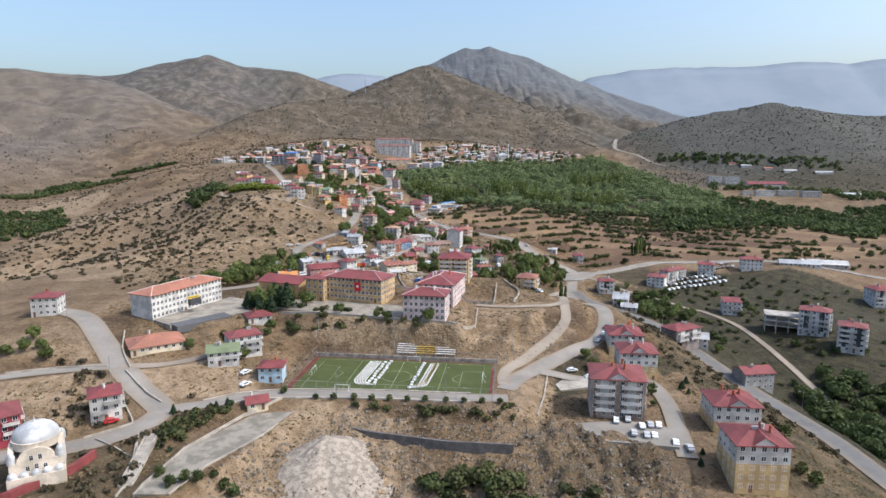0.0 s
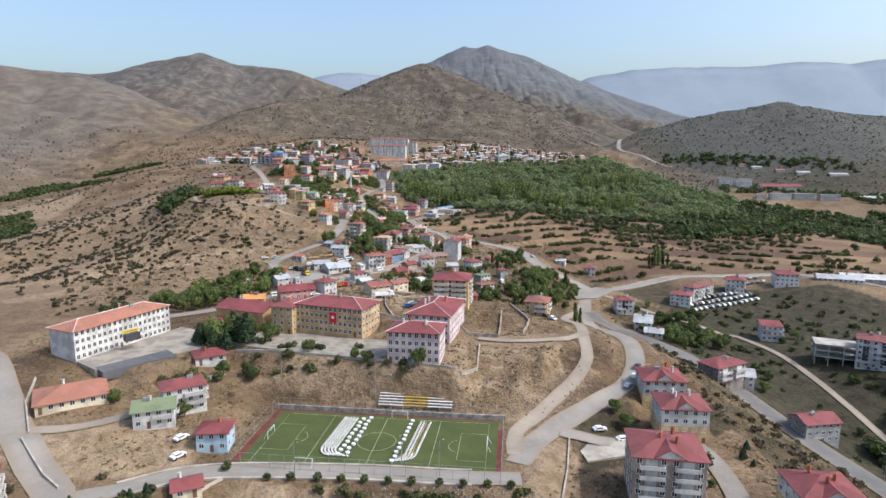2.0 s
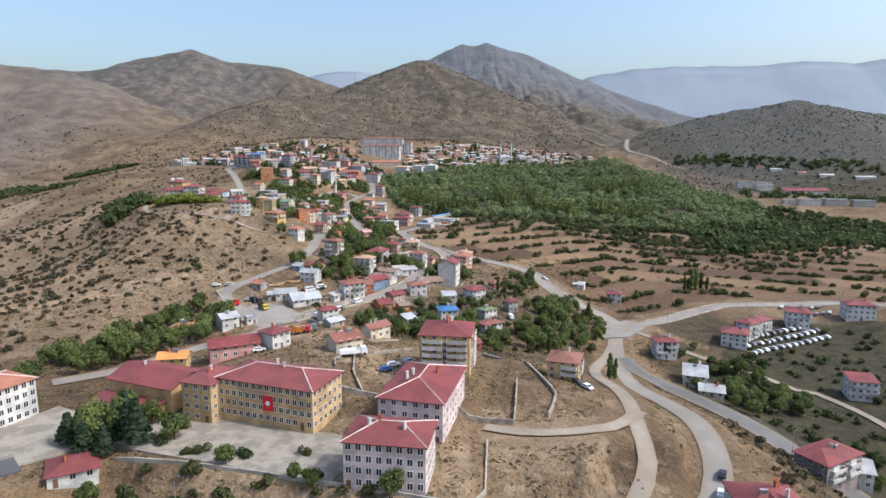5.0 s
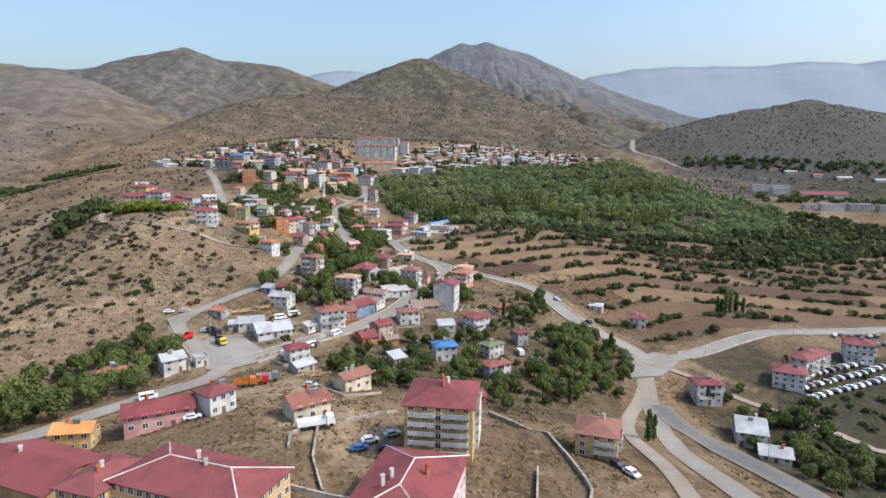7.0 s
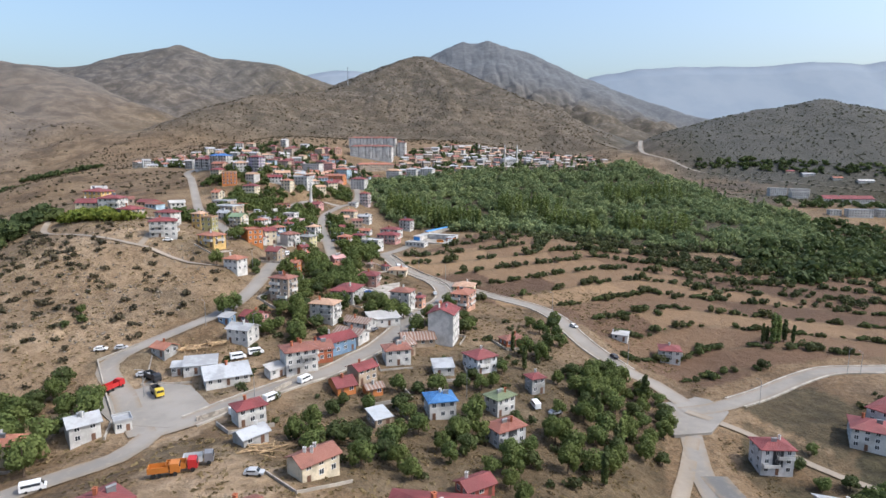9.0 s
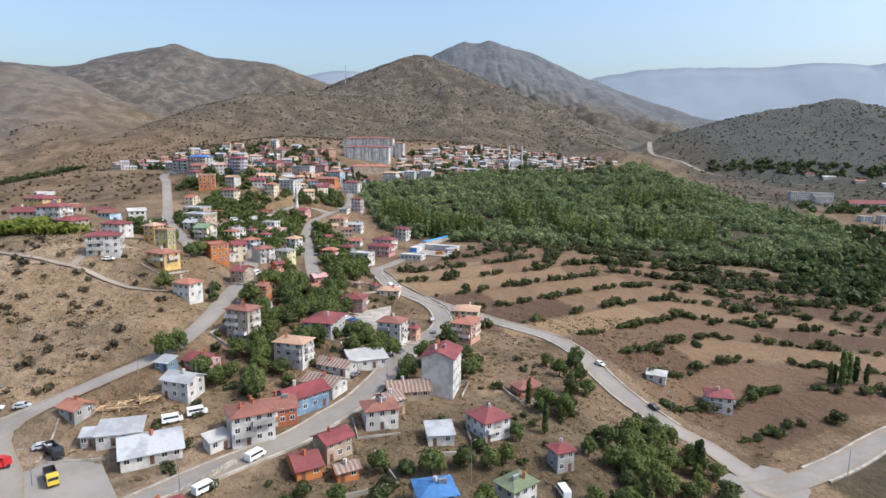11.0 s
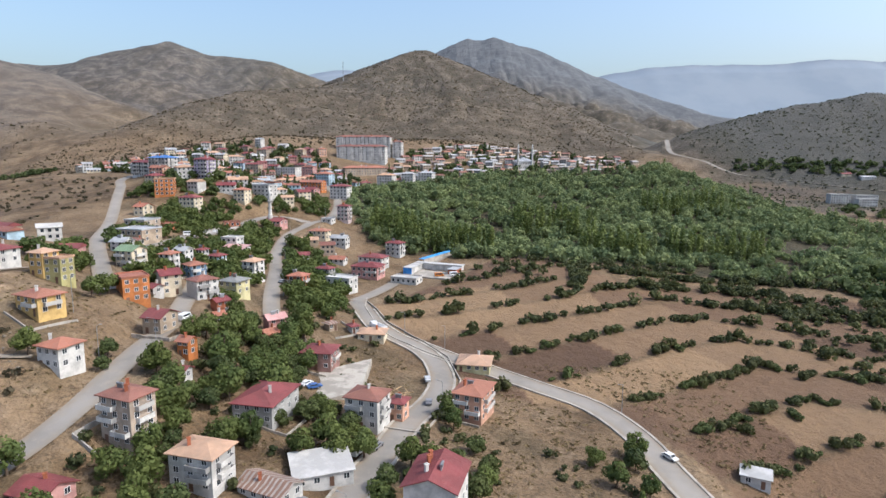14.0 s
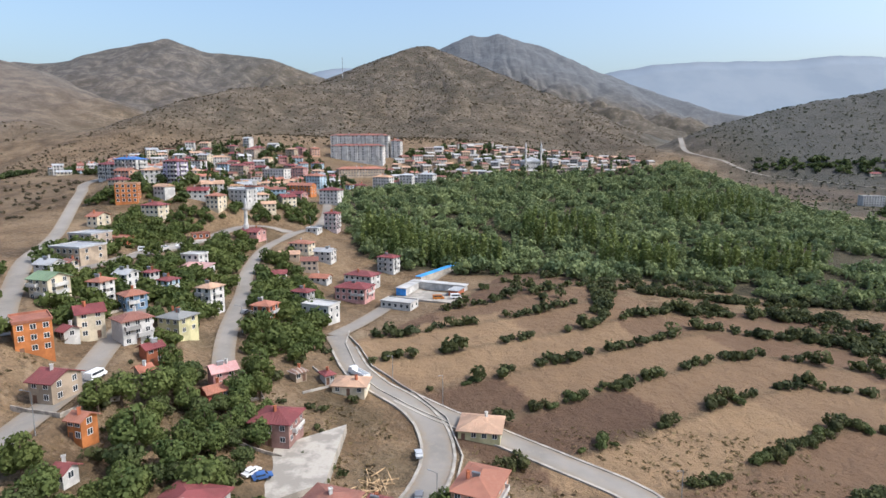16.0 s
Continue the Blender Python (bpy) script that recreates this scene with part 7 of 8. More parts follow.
for _ in range(900):
    r, t = 22 * math.sqrt(stone_rng.uniform(0.02, 1)), stone_rng.uniform(0, 6.28)
    u, v = 1.2 * r * math.cos(t), r * math.sin(t)
    k = stone_rng.uniform(0.12, 0.3) * (1 + (r > 15) * stone_rng.uniform(0, 1.3))
    stones.append((np.array([(1, 0, 0), (-1, 0, 0), (0, 1, 0), (0, -1, 0), (0, 0, 0.8), (0, 0, -0.6)]) * k * stone_rng.uniform(0.6, 1.3, (6, 3)) + np.array([u, v, float(heap_height(u, v)) + k * 0.2])).tolist())
me = bpy.data.meshes.new("heap_stones")
me.from_pydata(sum(stones, []), [], [(6 * n + i, 6 * n + j, 6 * n + k) for n in range(len(stones)) for i, j, k in ((0, 2, 4), (2, 1, 4), (1, 3, 4), (3, 0, 4), (2, 0, 5), (1, 2, 5), (3, 1, 5), (0, 3, 5))])
me.materials.append(ROCK)
ob = new("heap_stones", me)
ob.matrix_world = heap.matrix_world
tagged(ob, "loose grey stones on the rubble heap", "rocks", kind="stuff")
rocks("rubble_stones", [(-64, 142), (-10, 142), (68, 140), (66, 166), (46, 182), (20, 192), (-30, 190), (-58, 165)], 3600, 0.2, 0.85, 3, ROCK, "loose grey stones on the quarried slope")
rocks("bank_stones", [(-30, 236), (30, 232), (56, 250), (52, 262), (10, 246), (-25, 250)], 500, 0.2, 0.8, 4, ROCK, "stones on the cut bank behind the pitch")
rocks("hill_stones", [(-175, 440), (-115, 425), (-88, 460), (-90, 500), (-160, 520)], 700, 0.25, 0.9, 5, ROCK, "stones on the dry hillside")


def log_pile(x, y, turn, count, label):
    ob = root("log_pile", x, y, ground_z(x, y), turn, label, "log pile")
    rng = random.Random(int(abs(x * 7 + y)))
    for k in range(count):
        bm = bmesh.new()
        a = rng.uniform(-0.6, 0.6) + (1.5 if rng.random() < 0.3 else 0)
        cx, cy, cz, ln = rng.uniform(-4, 4), rng.uniform(-3, 3), 0.2 + 0.18 * (k % 4), rng.uniform(1.5, 3.2)
        rod(bm, (cx - ln * math.cos(a), cy - ln * math.sin(a), cz), (cx + ln * math.cos(a), cy + ln * math.sin(a), cz + rng.uniform(-0.1, 0.3)), 0.17, 0.14, 6)
        part("log", bm, TRUNKS, ob)


for x, y, t, c, s in ((-80, 433, 20, 34, "heap of pale cut logs in a timber yard"), (-72, 438, 40, 26, "heap of pale cut logs in a timber yard"), (-36, 365, 10, 22, "stack of cut poles beside a shed"), (-8, 520, 30, 18, "heap of old timber on bare ground"), (-18, 376, 0, 14, "firewood heap on bare ground"), (-4, 527, 80, 20, "heap of old timber on bare ground")):
    log_pile(x, y, t, c, s)

# ---- vehicles ----
PAINTS = {k: worn("car_" + k, c, 0.3, 0.05, grime=0.05) for k, c in {"white": (0.75, 0.75, 0.74), "silver": (0.45, 0.46, 0.47), "black": (0.03, 0.03, 0.035), "red": (0.42, 0.03, 0.03), "blue": (0.05, 0.12, 0.32), "grey": (0.18, 0.18, 0.19), "yellow": (0.62, 0.45, 0.05), "orange": (0.42, 0.15, 0.03)}.items()}
CARS = {}


def wheels(ob, spots, r=0.32):
    for x, y in spots:
        bm = bmesh.new()
        rod(bm, (x, y - 0.1, r), (x, y + 0.1, r), r, r, 10)
        part("wheel", bm, TYRE, ob)


def car_template(colour, kind):
    ob = new("van" if kind == "van" else "car")
    tagged(ob, f"{colour} {'van' if kind == 'van' else 'car'} parked on the ground", "van" if kind == "van" else "car")
    if kind == "van":
        prof, wide, glass = [(-2.6, 0.4), (2.5, 0.4), (2.6, 1.0), (2.1, 1.2), (1.5, 2.15), (-2.5, 2.2), (-2.6, 2.0)], 0.98, (-2.2, 1.75, 1.35, 1.95)
    else:
        prof, wide, glass = [(-2.1, 0.35), (2.1, 0.35), (2.15, 0.72), (1.15, 0.92), (0.55, 1.42), (-1.2, 1.45), (-1.9, 0.98), (-2.15, 0.9)], 0.86, (-1.45, 0.8, 0.98, 1.34)
    bm = bmesh.new()
    a = [bm.verts.new((x, -wide, z)) for x, z in prof]
    b = [bm.verts.new((x, wide, z)) for x, z in prof]
    bm.faces.new(a)
    bm.faces.new(b[::-1])
    for i in range(len(prof)):
        j = (i + 1) % len(prof)
        bm.faces.new((a[j], a[i], b[i], b[j]))
    part("body", bm, PAINTS[colour], ob)
    bm = bmesh.new()
    x0, x1, z0, z1 = glass
    box(bm, x0, -wide - 0.012, z0, x1 - 0.3, wide + 0.012, z1)
    part("side_glass", bm, GLASS, ob)
    bm = bmesh.new()
    s = [bm.verts.new(v) for v in ((prof[3][0] + 0.03, -wide * 0.88, prof[3][1] + 0.03), (prof[3][0] + 0.03, wide * 0.88, prof[3][1] + 0.03), (prof[4][0] + 0.05, wide * 0.85, prof[4][1] - 0.02), (prof[4][0] + 0.05, -wide * 0.85, prof[4][1] - 0.02))]
    bm.faces.new(s)
    part("windscreen", bm, GLASS, ob)
    wheels(ob, ((-1.3, -wide + 0.05), (1.35, -wide + 0.05), (-1.3, wide - 0.05), (1.35, wide - 0.05)))
    return ob


def car(x, y, turn, colour="white", kind="car", lift=0.28, group=""):
    key = (colour, kind)
    m = pose(x, y, ground_z(x, y) + lift, 0, 0, turn)
    if key not in CARS:
        CARS[key] = car_template(colour, kind)
        CARS[key].matrix_basis = m
        ob = CARS[key]
    else:
        ob = copy_thing(CARS[key], m)
    if group:
        ob["group"] = group


car_rng = random.Random(3)
for x, y in ((56, 185), (60, 186), (63, 181), (66, 182), (68.6, 182), (59, 176), (62.5, 175), (65, 175), (70, 171), (73, 168)):
    car(x, y, 80 + car_rng.uniform(-8, 8), car_rng.choice(("white", "white", "black", "silver")), lift=0.5, group="cars at the apartment blocks")
for k in range(34):
    x, y = 152 + (k % 12) * 4.2 + car_rng.uniform(-0.5, 0.5), 402 + (k % 12) * 1.7 + (k // 12) * 7
    car(x, y, 110 + car_rng.uniform(-12, 12), car_rng.choice(("white", "white", "white", "silver", "grey")), group="cars in the dirt car park")
for k in range(12):
    car(198 + (k % 6) * 4, 448 + (k // 6) * 12 + car_rng.uniform(-2, 2), 60, car_rng.choice(("white", "silver", "grey", "black")), group="cars in the dirt car park")
for x, y, t, c, kd in ((-13, 309, 20, "blue", "car"), (-11, 313, 20, "white", "car"), (-7, 309, 20, "black", "car"), (-6, 316, 30, "silver", "car"), (48, 311, -60, "black", "car"), (50, 307, -60, "white", "car"),
                       (-56, 320, 30, "white", "car"), (-33, 350, 0, "silver", "car"), (-82, 351, 30, "white", "van"), (-30, 521, 60, "white", "car"), (-27.5, 520.5, 30, "blue", "car"), (-72, 538, 80, "white", "van"),
                       (5, 541, 100, "silver", "car"), (6, 522, 90, "grey", "car"), (-50, 391, 50, "white", "van"), (-43, 400, 55, "white", "van"), (-36, 414, 60, "white", "van"), (-62, 428, 30, "white", "van"), (-57, 432, 30, "white", "van"),
                       (38, 410, 100, "white", "van"), (44, 408, 20, "silver", "car"), (70, 500, -60, "white", "car"), (80, 468, -70, "black", "car"), (-10, 487, 65, "white", "van"), (-6, 490, 65, "grey", "car"), (-19, 464, 65, "grey", "car"),
                       (-70, 205, 60, "white", "car"), (-72, 212, 60, "white", "car"), (72, 262, 60, "white", "car"), (75, 268, 60, "black", "car"), (68, 256, 50, "silver", "car"), (51, 229, 10, "white", "car"), (57, 224, 10, "white", "car"),
                       (-128, 528, 20, "white", "car"), (-118, 505, 10, "white", "car"), (-90, 418, 30, "silver", "car"), (-110, 430, 20, "white", "car"), (-104, 432, 20, "silver", "car"), (-102, 176, 40, "red", "car"), (-60, 610, 70, "grey", "car"),
                       (-66, 645, 70, "white", "van"), (-68, 649, 70, "silver", "car"), (-118, 690, 70, "white", "car"), (-122, 684, 70, "silver", "car"), (-126, 672, 20, "white", "van"), (8, 668, 10, "orange", "van"), (16, 668, 10, "white", "van")):
    car(x, y, t, c, kd, 0.3 if abs(x) > 15 else 0.4)


def truck(x, y, turn, cab, bed, label, length=8.0):
    ob = root("truck", x, y, ground_z(x, y) + 0.35, turn, label, "truck")
    bm = bmesh.new()
    p = [(length / 2 - 2.0, 0.7), (length / 2, 0.7), (length / 2, 1.7), (length / 2 - 0.3, 2.7), (length / 2 - 2.0, 2.8)]
    a, b = [bm.verts.new((q, -1.15, z)) for q, z in p], [bm.verts.new((q, 1.15, z)) for q, z in p]
    bm.faces.new(a)
    bm.faces.new(b[::-1])
    for i in range(5):
        bm.faces.new((a[(i + 1) % 5], a[i], b[i], b[(i + 1) % 5]))
    part("cab", bm, PAINTS[cab], ob)
    bm = bmesh.new()
    box(bm, -length / 2, -1.2, 1.0, length / 2 - 2.3, 1.2, 1.2)
    for q in (-1.2, 1.1):
        box(bm, -length / 2, q, 1.2, length / 2 - 2.3, q + 0.1, 2.3)
    box(bm, -length / 2, -1.1, 1.2, -length / 2 + 0.1, 1.1, 2.3)
    box(bm, length / 2 - 2.4, -1.1, 1.2, length / 2 - 2.3, 1.1, 2.5)
    part("tipper_bed", bm, PAINTS[bed], ob)
    bm = bmesh.new()
    box(bm, length / 2 - 0.14, -1.0, 1.75, length / 2 + 0.0, 1.0, 2.4)
    part("windscreen", bm, GLASS, ob)
    wheels(ob, [(q, s) for q in (-length / 2 + 1.2, -length / 2 + 2.4, length / 2 - 1.0) for s in (-1.1, 1.1)], 0.5)


truck(-52, 349, 15, "orange", "orange", "orange tipper truck parked in a row", 6.5)
truck(-49, 351, 15, "red", "orange", "red and orange tipper truck parked in a row", 6.5)
truck(-47, 355, 15, "grey", "silver", "grey flatbed truck parked in a row", 6.5)
truck(-94, 407, 70, "red", "red", "red fire truck parked on the depot yard", 7)
truck(-79, 404, -50, "yellow", "black", "yellow tanker truck on the depot yard", 7)
truck(-86, 416, -40, "black", "black", "dark flatbed truck on the depot yard", 8)
truck(-24, 314, 20, "white", "white", "white lorry parked on waste ground", 9)
truck(-60, 420, 30, "white", "white", "white lorry beside the sheds", 7)
truck(-15, 578, 130, "white", "white", "white bus-like lorry on the bend", 9)

# ---- poles ----
def lamp_pole(x, y, h=9.0, arm=1.6, turn=0.0, label="grey steel street lamp beside the road"):
    ob = root("street_lamp", x, y, ground_z(x, y), turn, label, "street lamp", "street lamps")
    bm = bmesh.new()
    rod(bm, (0, 0, -0.5), (0, 0, h), 0.11, 0.07, 6)
    part("pole", bm, STEEL, ob)
    bm = bmesh.new()
    rod(bm, (0, 0, h), (arm, 0, h + 0.4), 0.05, 0.04, 5)
    part("arm", bm, STEEL, ob)
    bm = bmesh.new()
    box(bm, arm - 0.1, -0.12, h + 0.34, arm + 0.5, 0.12, h + 0.46)
    part("lamp_head", bm, STEEL, ob)


for name in ("main_street", "junction_road", "valley_road", "pitch_front_road", "east_street", "hill_street", "school_road", "highway"):
    w, _, which = ROADS[name]
    q = ROAD_LINES[which][1]
    for i in range(5, len(q) - 2, 11):
        d = q[i + 1] - q[i]
        d /= np.hypot(*d)
        x, y = q[i] + np.array([d[1], -d[0]]) * (w / 2 + 1.4)
        lamp_pole(x, y, turn=math.degrees(math.atan2(d[0], -d[1])))
for x, y in ((112, 300), (172, 460), (-20, 240), (28, 236), (-52, 245), (1, 195), (-36, 195), (-60, 440), (-78, 500), (16, 410), (-96, 520)):
    lamp_pole(x, y, 10.5, 0.8, 20, "slim utility pole with a short arm")
mast = root("radio_mast", -222, 1790, ground_z(-222, 1790), 0, "thin lattice radio mast on the hill", "mast")
bm = bmesh.new()
rod(bm, (0, 0, -2), (0, 0, 44), 0.8, 0.4, 5)
part("mast_pole", bm, STEEL, mast)
for z in (20, 32, 40):
    bm = bmesh.new()
    rod(bm, (-1.4, 0, z), (1.4, 0, z), 0.5, 0.5, 6)
    part("antenna", bm, STEEL, mast)

# ---- trees and bushes ----
rng = np.random.RandomState(4)
pick = random.Random(4)
BROAD = [tree("broad", 8.5, 3.9, LEAF, 1150, 0.28, 1, "round-crowned green tree among the houses"), tree("broad", 7.0, 3.4, LEAF_DARK, 1050, 0.27, 2, "dark green leafy tree among the houses"), tree("broad", 9.5, 3.6, LEAF, 1150, 0.28, 3, "tall leafy green tree among the houses")]
POPLAR = [tree("poplar", 15, 1.7, LEAF_POPLAR, 520, 0.42, 4, "slender tall pale green poplar", "poplar"), tree("poplar", 12, 1.5, LEAF_DARK, 480, 0.40, 5, "slender dark green poplar tree", "poplar")]
PINE = [tree("pine", 8, 2.6, LEAF_PINE, 560, 0.34, 6, "dark pointed pine tree", "pine")]
BUSH = [tree("bush", 3.2, 2.3, LEAF_BUSH, 300, 0.30, 7, "low rounded field bush", "bush"), tree("bush", 2.6, 2.6, LEAF_DARK, 300, 0.30, 8, "low dark field bush", "bush"), tree("bush", 4.2, 2.6, LEAF_BUSH, 340, 0.32, 9, "tall bush at a field edge", "bush")]
ROUND = [tree("broad", 3.4, 1.5, LEAF_DARK, 260, 0.2, 10, "small clipped round street tree", "tree")]
park((BROAD[0], (-62, 268)), (BROAD[1], (-86, 300)), (BROAD[2], (40, 450)), (POPLAR[0], (160, 494)), (POPLAR[1], (82, 436)), (PINE[0], (-80, 268)), (BUSH[0], (100, 520)), (BUSH[1], (120, 530)), (BUSH[2], (140, 560)), (ROUND[0], (-55, 199.6)))
homes = [(o.location.x, o.location.y) for o in bpy.data.objects if o.type == "EMPTY" and o.parent is None and o.name.split(".")[0] in ("house", "apartment_block")] + [h[:2] for h in far_homes]


def clear_of_homes(spots, gap=7.5):
    return [(x, y) for x, y in spots if all((x - a) ** 2 + (y - b) ** 2 > gap * gap for a, b in homes)]


# the row before the pitch
stand(ROUND, [(x, y + 0.4) for x, y in ((-43, 194.5), (-37, 194.2), (-30, 193.8), (-24, 193.4), (-18, 193), (-12, 192.6), (-6, 192.2), (1, 191.8), (7, 191.4), (13, 191), (19, 190.6))], pick, 0.72, 0.88, "row of round trees before the pitch")
stand(PINE, [(-84, 173), (-81, 170), (-82, 164), (-78, 162), (-85, 181), (-74, 180), (-73, 185), (-70, 187), (-78, 179), (88, 213), (89, 209), (92, 219), (76, 166), (73, 160)], pick, 0.28, 0.5)
stand(ROUND, [(-64, 147), (-61, 150), (-58, 149), (-55, 147), (-67, 146), (-75, 149), (-70, 144), (75, 208), (72.5, 198), (112, 187), (104, 157), (103, 162)], pick, 0.8, 1.5)
stand(BROAD, off_road([(-159, 212), (-154, 215), (-150, 218), (-143, 210), (-158, 226), (67, 261), (57, 241), (58, 250), (62, 247), (127, 397), (126, 407), (127, 383), (127, 353), (151, 357), (152, 367), (181, 358), (190, 363), (143, 303), (151, 315), (148, 321), (268, 393), (117, 399)], 1), pick, 0.35, 0.8)
stand(BUSH, [(-4, 160), (-1, 157), (3, 160), (7, 157), (10, 160), (13, 156), (17, 158), (20, 155), (1, 155), (15, 152)], pick, 0.9, 1.5)
stand(BROAD, [(-85, 242), (-81, 243), (-73, 244), (-73, 249), (-65, 249), (-76, 238), (-87, 239)], pick, 0.5, 0.8)
stand(BUSH, [(-56, 261), (-47, 261), (-28, 260), (-79, 275), (-64, 266), (-53, 262), (-42, 260), (-63, 256), (-52, 254), (-54, 249), (-22, 246)], pick, 0.5, 1.0)
stand(BROAD, [(-86, 276), (-80, 281), (-77, 272), (-72, 277), (-83, 268)], pick, 0.8, 1.15)
stand(PINE, [(-84, 272), (-78, 276), (-74, 270), (-70, 266), (-88, 268), (-82, 264), (-76, 262), (-90, 276)], pick, 0.9, 1.5)
stand(BROAD, clear_of_homes(off_road(scatter(rng, 46, [(-150, 300), (-130, 356), (-121, 385), (-106, 418), (-92, 395), (-84, 365), (-100, 338), (-120, 312)], 4.0)), 6), pick, 0.75, 1.2)
stand(BROAD, clear_of_homes(off_road(scatter(rng, 52, [(46, 440), (74, 452), (90, 442), (85, 416), (69, 385), (41, 372), (39, 398)], 4.4) + scatter(rng, 9, [(47, 496), (67, 506), (57, 453), (40, 445)], 4.0)), 7), pick, 0.6, 1.0)
stand(BROAD, clear_of_homes(off_road(scatter(rng, 60, [(-35, 365), (28, 352), (34, 380), (30, 440), (10, 430), (-25, 400)], 5.0)), 7), pick, 0.6, 1.05)
stand(BROAD, clear_of_homes(off_road(scatter(rng, 62, [(-62, 480), (-46, 488), (-34, 508), (-30, 545), (-46, 572), (-66, 555), (-64, 520)], 4.5)), 6), pick, 0.75, 1.2)
stand(BROAD, clear_of_homes(off_road(scatter(rng, 64, [(-70, 440), (0, 440), (25, 480), (10, 520), (-40, 500)], 5.0)), 7.2), pick, 0.6, 1.05)
stand(BROAD, clear_of_homes(off_road(scatter(rng, 46, [(100, 345), (112, 330), (150, 350), (150, 395), (118, 392), (106, 372)], 4.0)), 6), pick, 0.6, 1.05)
stand(BROAD, off_road([(-90, 240), (-62, 246), (-70, 250), (-86, 234), (-92, 226), (-99, 228), (-76, 224), (-128, 440), (-124, 444), (-127, 449), (58, 238), (55, 243), (60, 232), (86, 236), (88, 242), (-24, 248), (-6, 243), (-28, 250), (-45, 256)], 1), pick, 0.45, 0.75)
stuff_of("valley_thicket", "dark green trees crowding the valley below the road", "trees", off_road(scatter(rng, 120, [(150, 232), (165, 270), (185, 284), (215, 266), (232, 230), (205, 185), (172, 180), (156, 205)], 3.5)), rng, [(2, "broad", 8, 4.0, 300, 0.5), (1, "broad", 6, 3.2, 240, 0.45)], LEAF_DARK)
stand(POPLAR, [(156, 495), (159, 497), (163, 495), (167, 497), (170, 495), (165, 499), (83, 440), (62, 398), (64, 402), (60, 396), (58, 410), (36, 455), (52, 468), (70, 352), (74, 358), (50, 372), (-20, 360), (38, 436)], pick, 0.6, 0.95)

stuff_of("village_trees", "leafy garden trees between the upper village houses", "trees", clear_of_homes(off_road(scatter(rng, 230, [(-195, 745), (-127, 735), (-60, 795), (-85, 830), (-118, 880), (-185, 820)], 4.5)), 7) + clear_of_homes(off_road(scatter(rng, 120, [(-50, 575), (-32, 580), (-34, 640), (-60, 690), (-70, 640)], 4.0)), 6.0) + clear_of_homes(off_road(scatter(rng, 430, [(-140, 560), (-66, 560), (-66, 720), (-160, 740), (-150, 620)], 3.6)), 5.6), rng, [(2, "broad", 7, 3.4, 230, 0.45), (1, "broad", 5, 2.6, 180, 0.38)], LEAF)
stand(BROAD, [(-75.9, 497.5), (-98.9, 534), (-53.5, 485), (-48.5, 474.5), (-73.1, 458.5), (-76, 455.5), (-54.1, 451.2), (-57, 446), (-25.7, 498.6), (-19.6, 499.6), (-8.4, 485.1), (-33.9, 481.5), (-30.4, 492.3), (-37, 480), (-51.5, 470), (-51.3, 465), (-12.3, 491.8), (-97.5, 541), (-92.2, 494.3), (-78.5, 505), (-62, 449)], pick, 0.6, 1.05)

# garden shrubs between the village houses
stuff_of("garden_shrubs", "shrubs and low garden plants between the houses", "shrubs", clear_of_homes(off_road(scatter(rng, 420, [(-70, 430), (-35, 365), (28, 352), (78, 395), (76, 462), (30, 505), (-5, 560), (-30, 600), (-60, 700), (-150, 720), (-140, 600), (-66, 540)]), 1.5), 6.5), rng,
         [(2, "bush", 1.7, 1.3, 60, 0.28), (1, "bush", 2.6, 1.9, 80, 0.34)], LEAF_BUSH)

# hedges of the fields
edge = []
for k in range(14, 32):
    x = -20.0
    while x < 330:
        x += pick.choice((2, 3, 5, 8, 13))
        for _ in range(pick.choice((1, 2, 3, 4, 5, 7))):
            y0 = 25 * k + float(field_rise(x))
            y = y0 - float(rough(np.array([x]), np.array([y0]), 170, 21)[0]) * 4
            edge.append((x + pick.uniform(-1, 1), y + pick.uniform(-1.6, 1.6)))
            x += pick.uniform(2.0, 3.4)
mask = inside(np.array([p[0] for p in edge]), np.array([p[1] for p in edge]), *FIELDS)
edge = off_road([p for p, m in zip(edge, mask) if m and not (90 < p[0] < 230 and 632 < p[1] < 700)])
pick.shuffle(edge)
near_edge = sorted(edge, key=lambda p: p[1])[:290]
stand(BUSH, near_edge, pick, 0.4, 1.2, "bushes along the field edges")
rest = [p for p in edge if p not in set(near_edge)]
stuff_of("field_hedges", "lines of green bushes between dry fields", "bushes", rest + scatter(rng, 70, [(23, 686), (70, 679), (103, 711), (153, 719), (184, 684), (214, 662), (198, 639), (168, 655), (141, 690), (93, 684), (56, 663)], 3.5) + off_road(scatter(rng, 260, [(230, 480), (420, 640), (700, 800), (700, 500), (400, 400)])) + scatter(rng, 110, [(92, 640), (100, 640), (178, 636), (230, 628), (230, 640), (178, 646)]) + scatter(rng, 60, [(92, 648), (140, 662), (190, 668), (190, 674), (138, 669), (92, 655)]) + scatter(rng, 90, [(104, 682), (196, 690), (230, 684), (230, 692), (196, 697), (104, 689)]) + scatter(rng, 40, [(71, 636), (78, 640), (92, 690), (82, 694)]) + scatter(rng, 220, [(150, 560), (230, 546), (300, 577), (400, 660), (400, 690), (240, 700), (160, 630)]), rng,
         [(3, "bush", 3.0, 2.3, 66, 0.5), (1, "broad", 6, 2.6, 90, 0.5)], LEAF_BUSH)

# the wood in the valley
CLEARING = [(228, 792), (252, 750), (300, 770), (310, 790), (262, 800)]
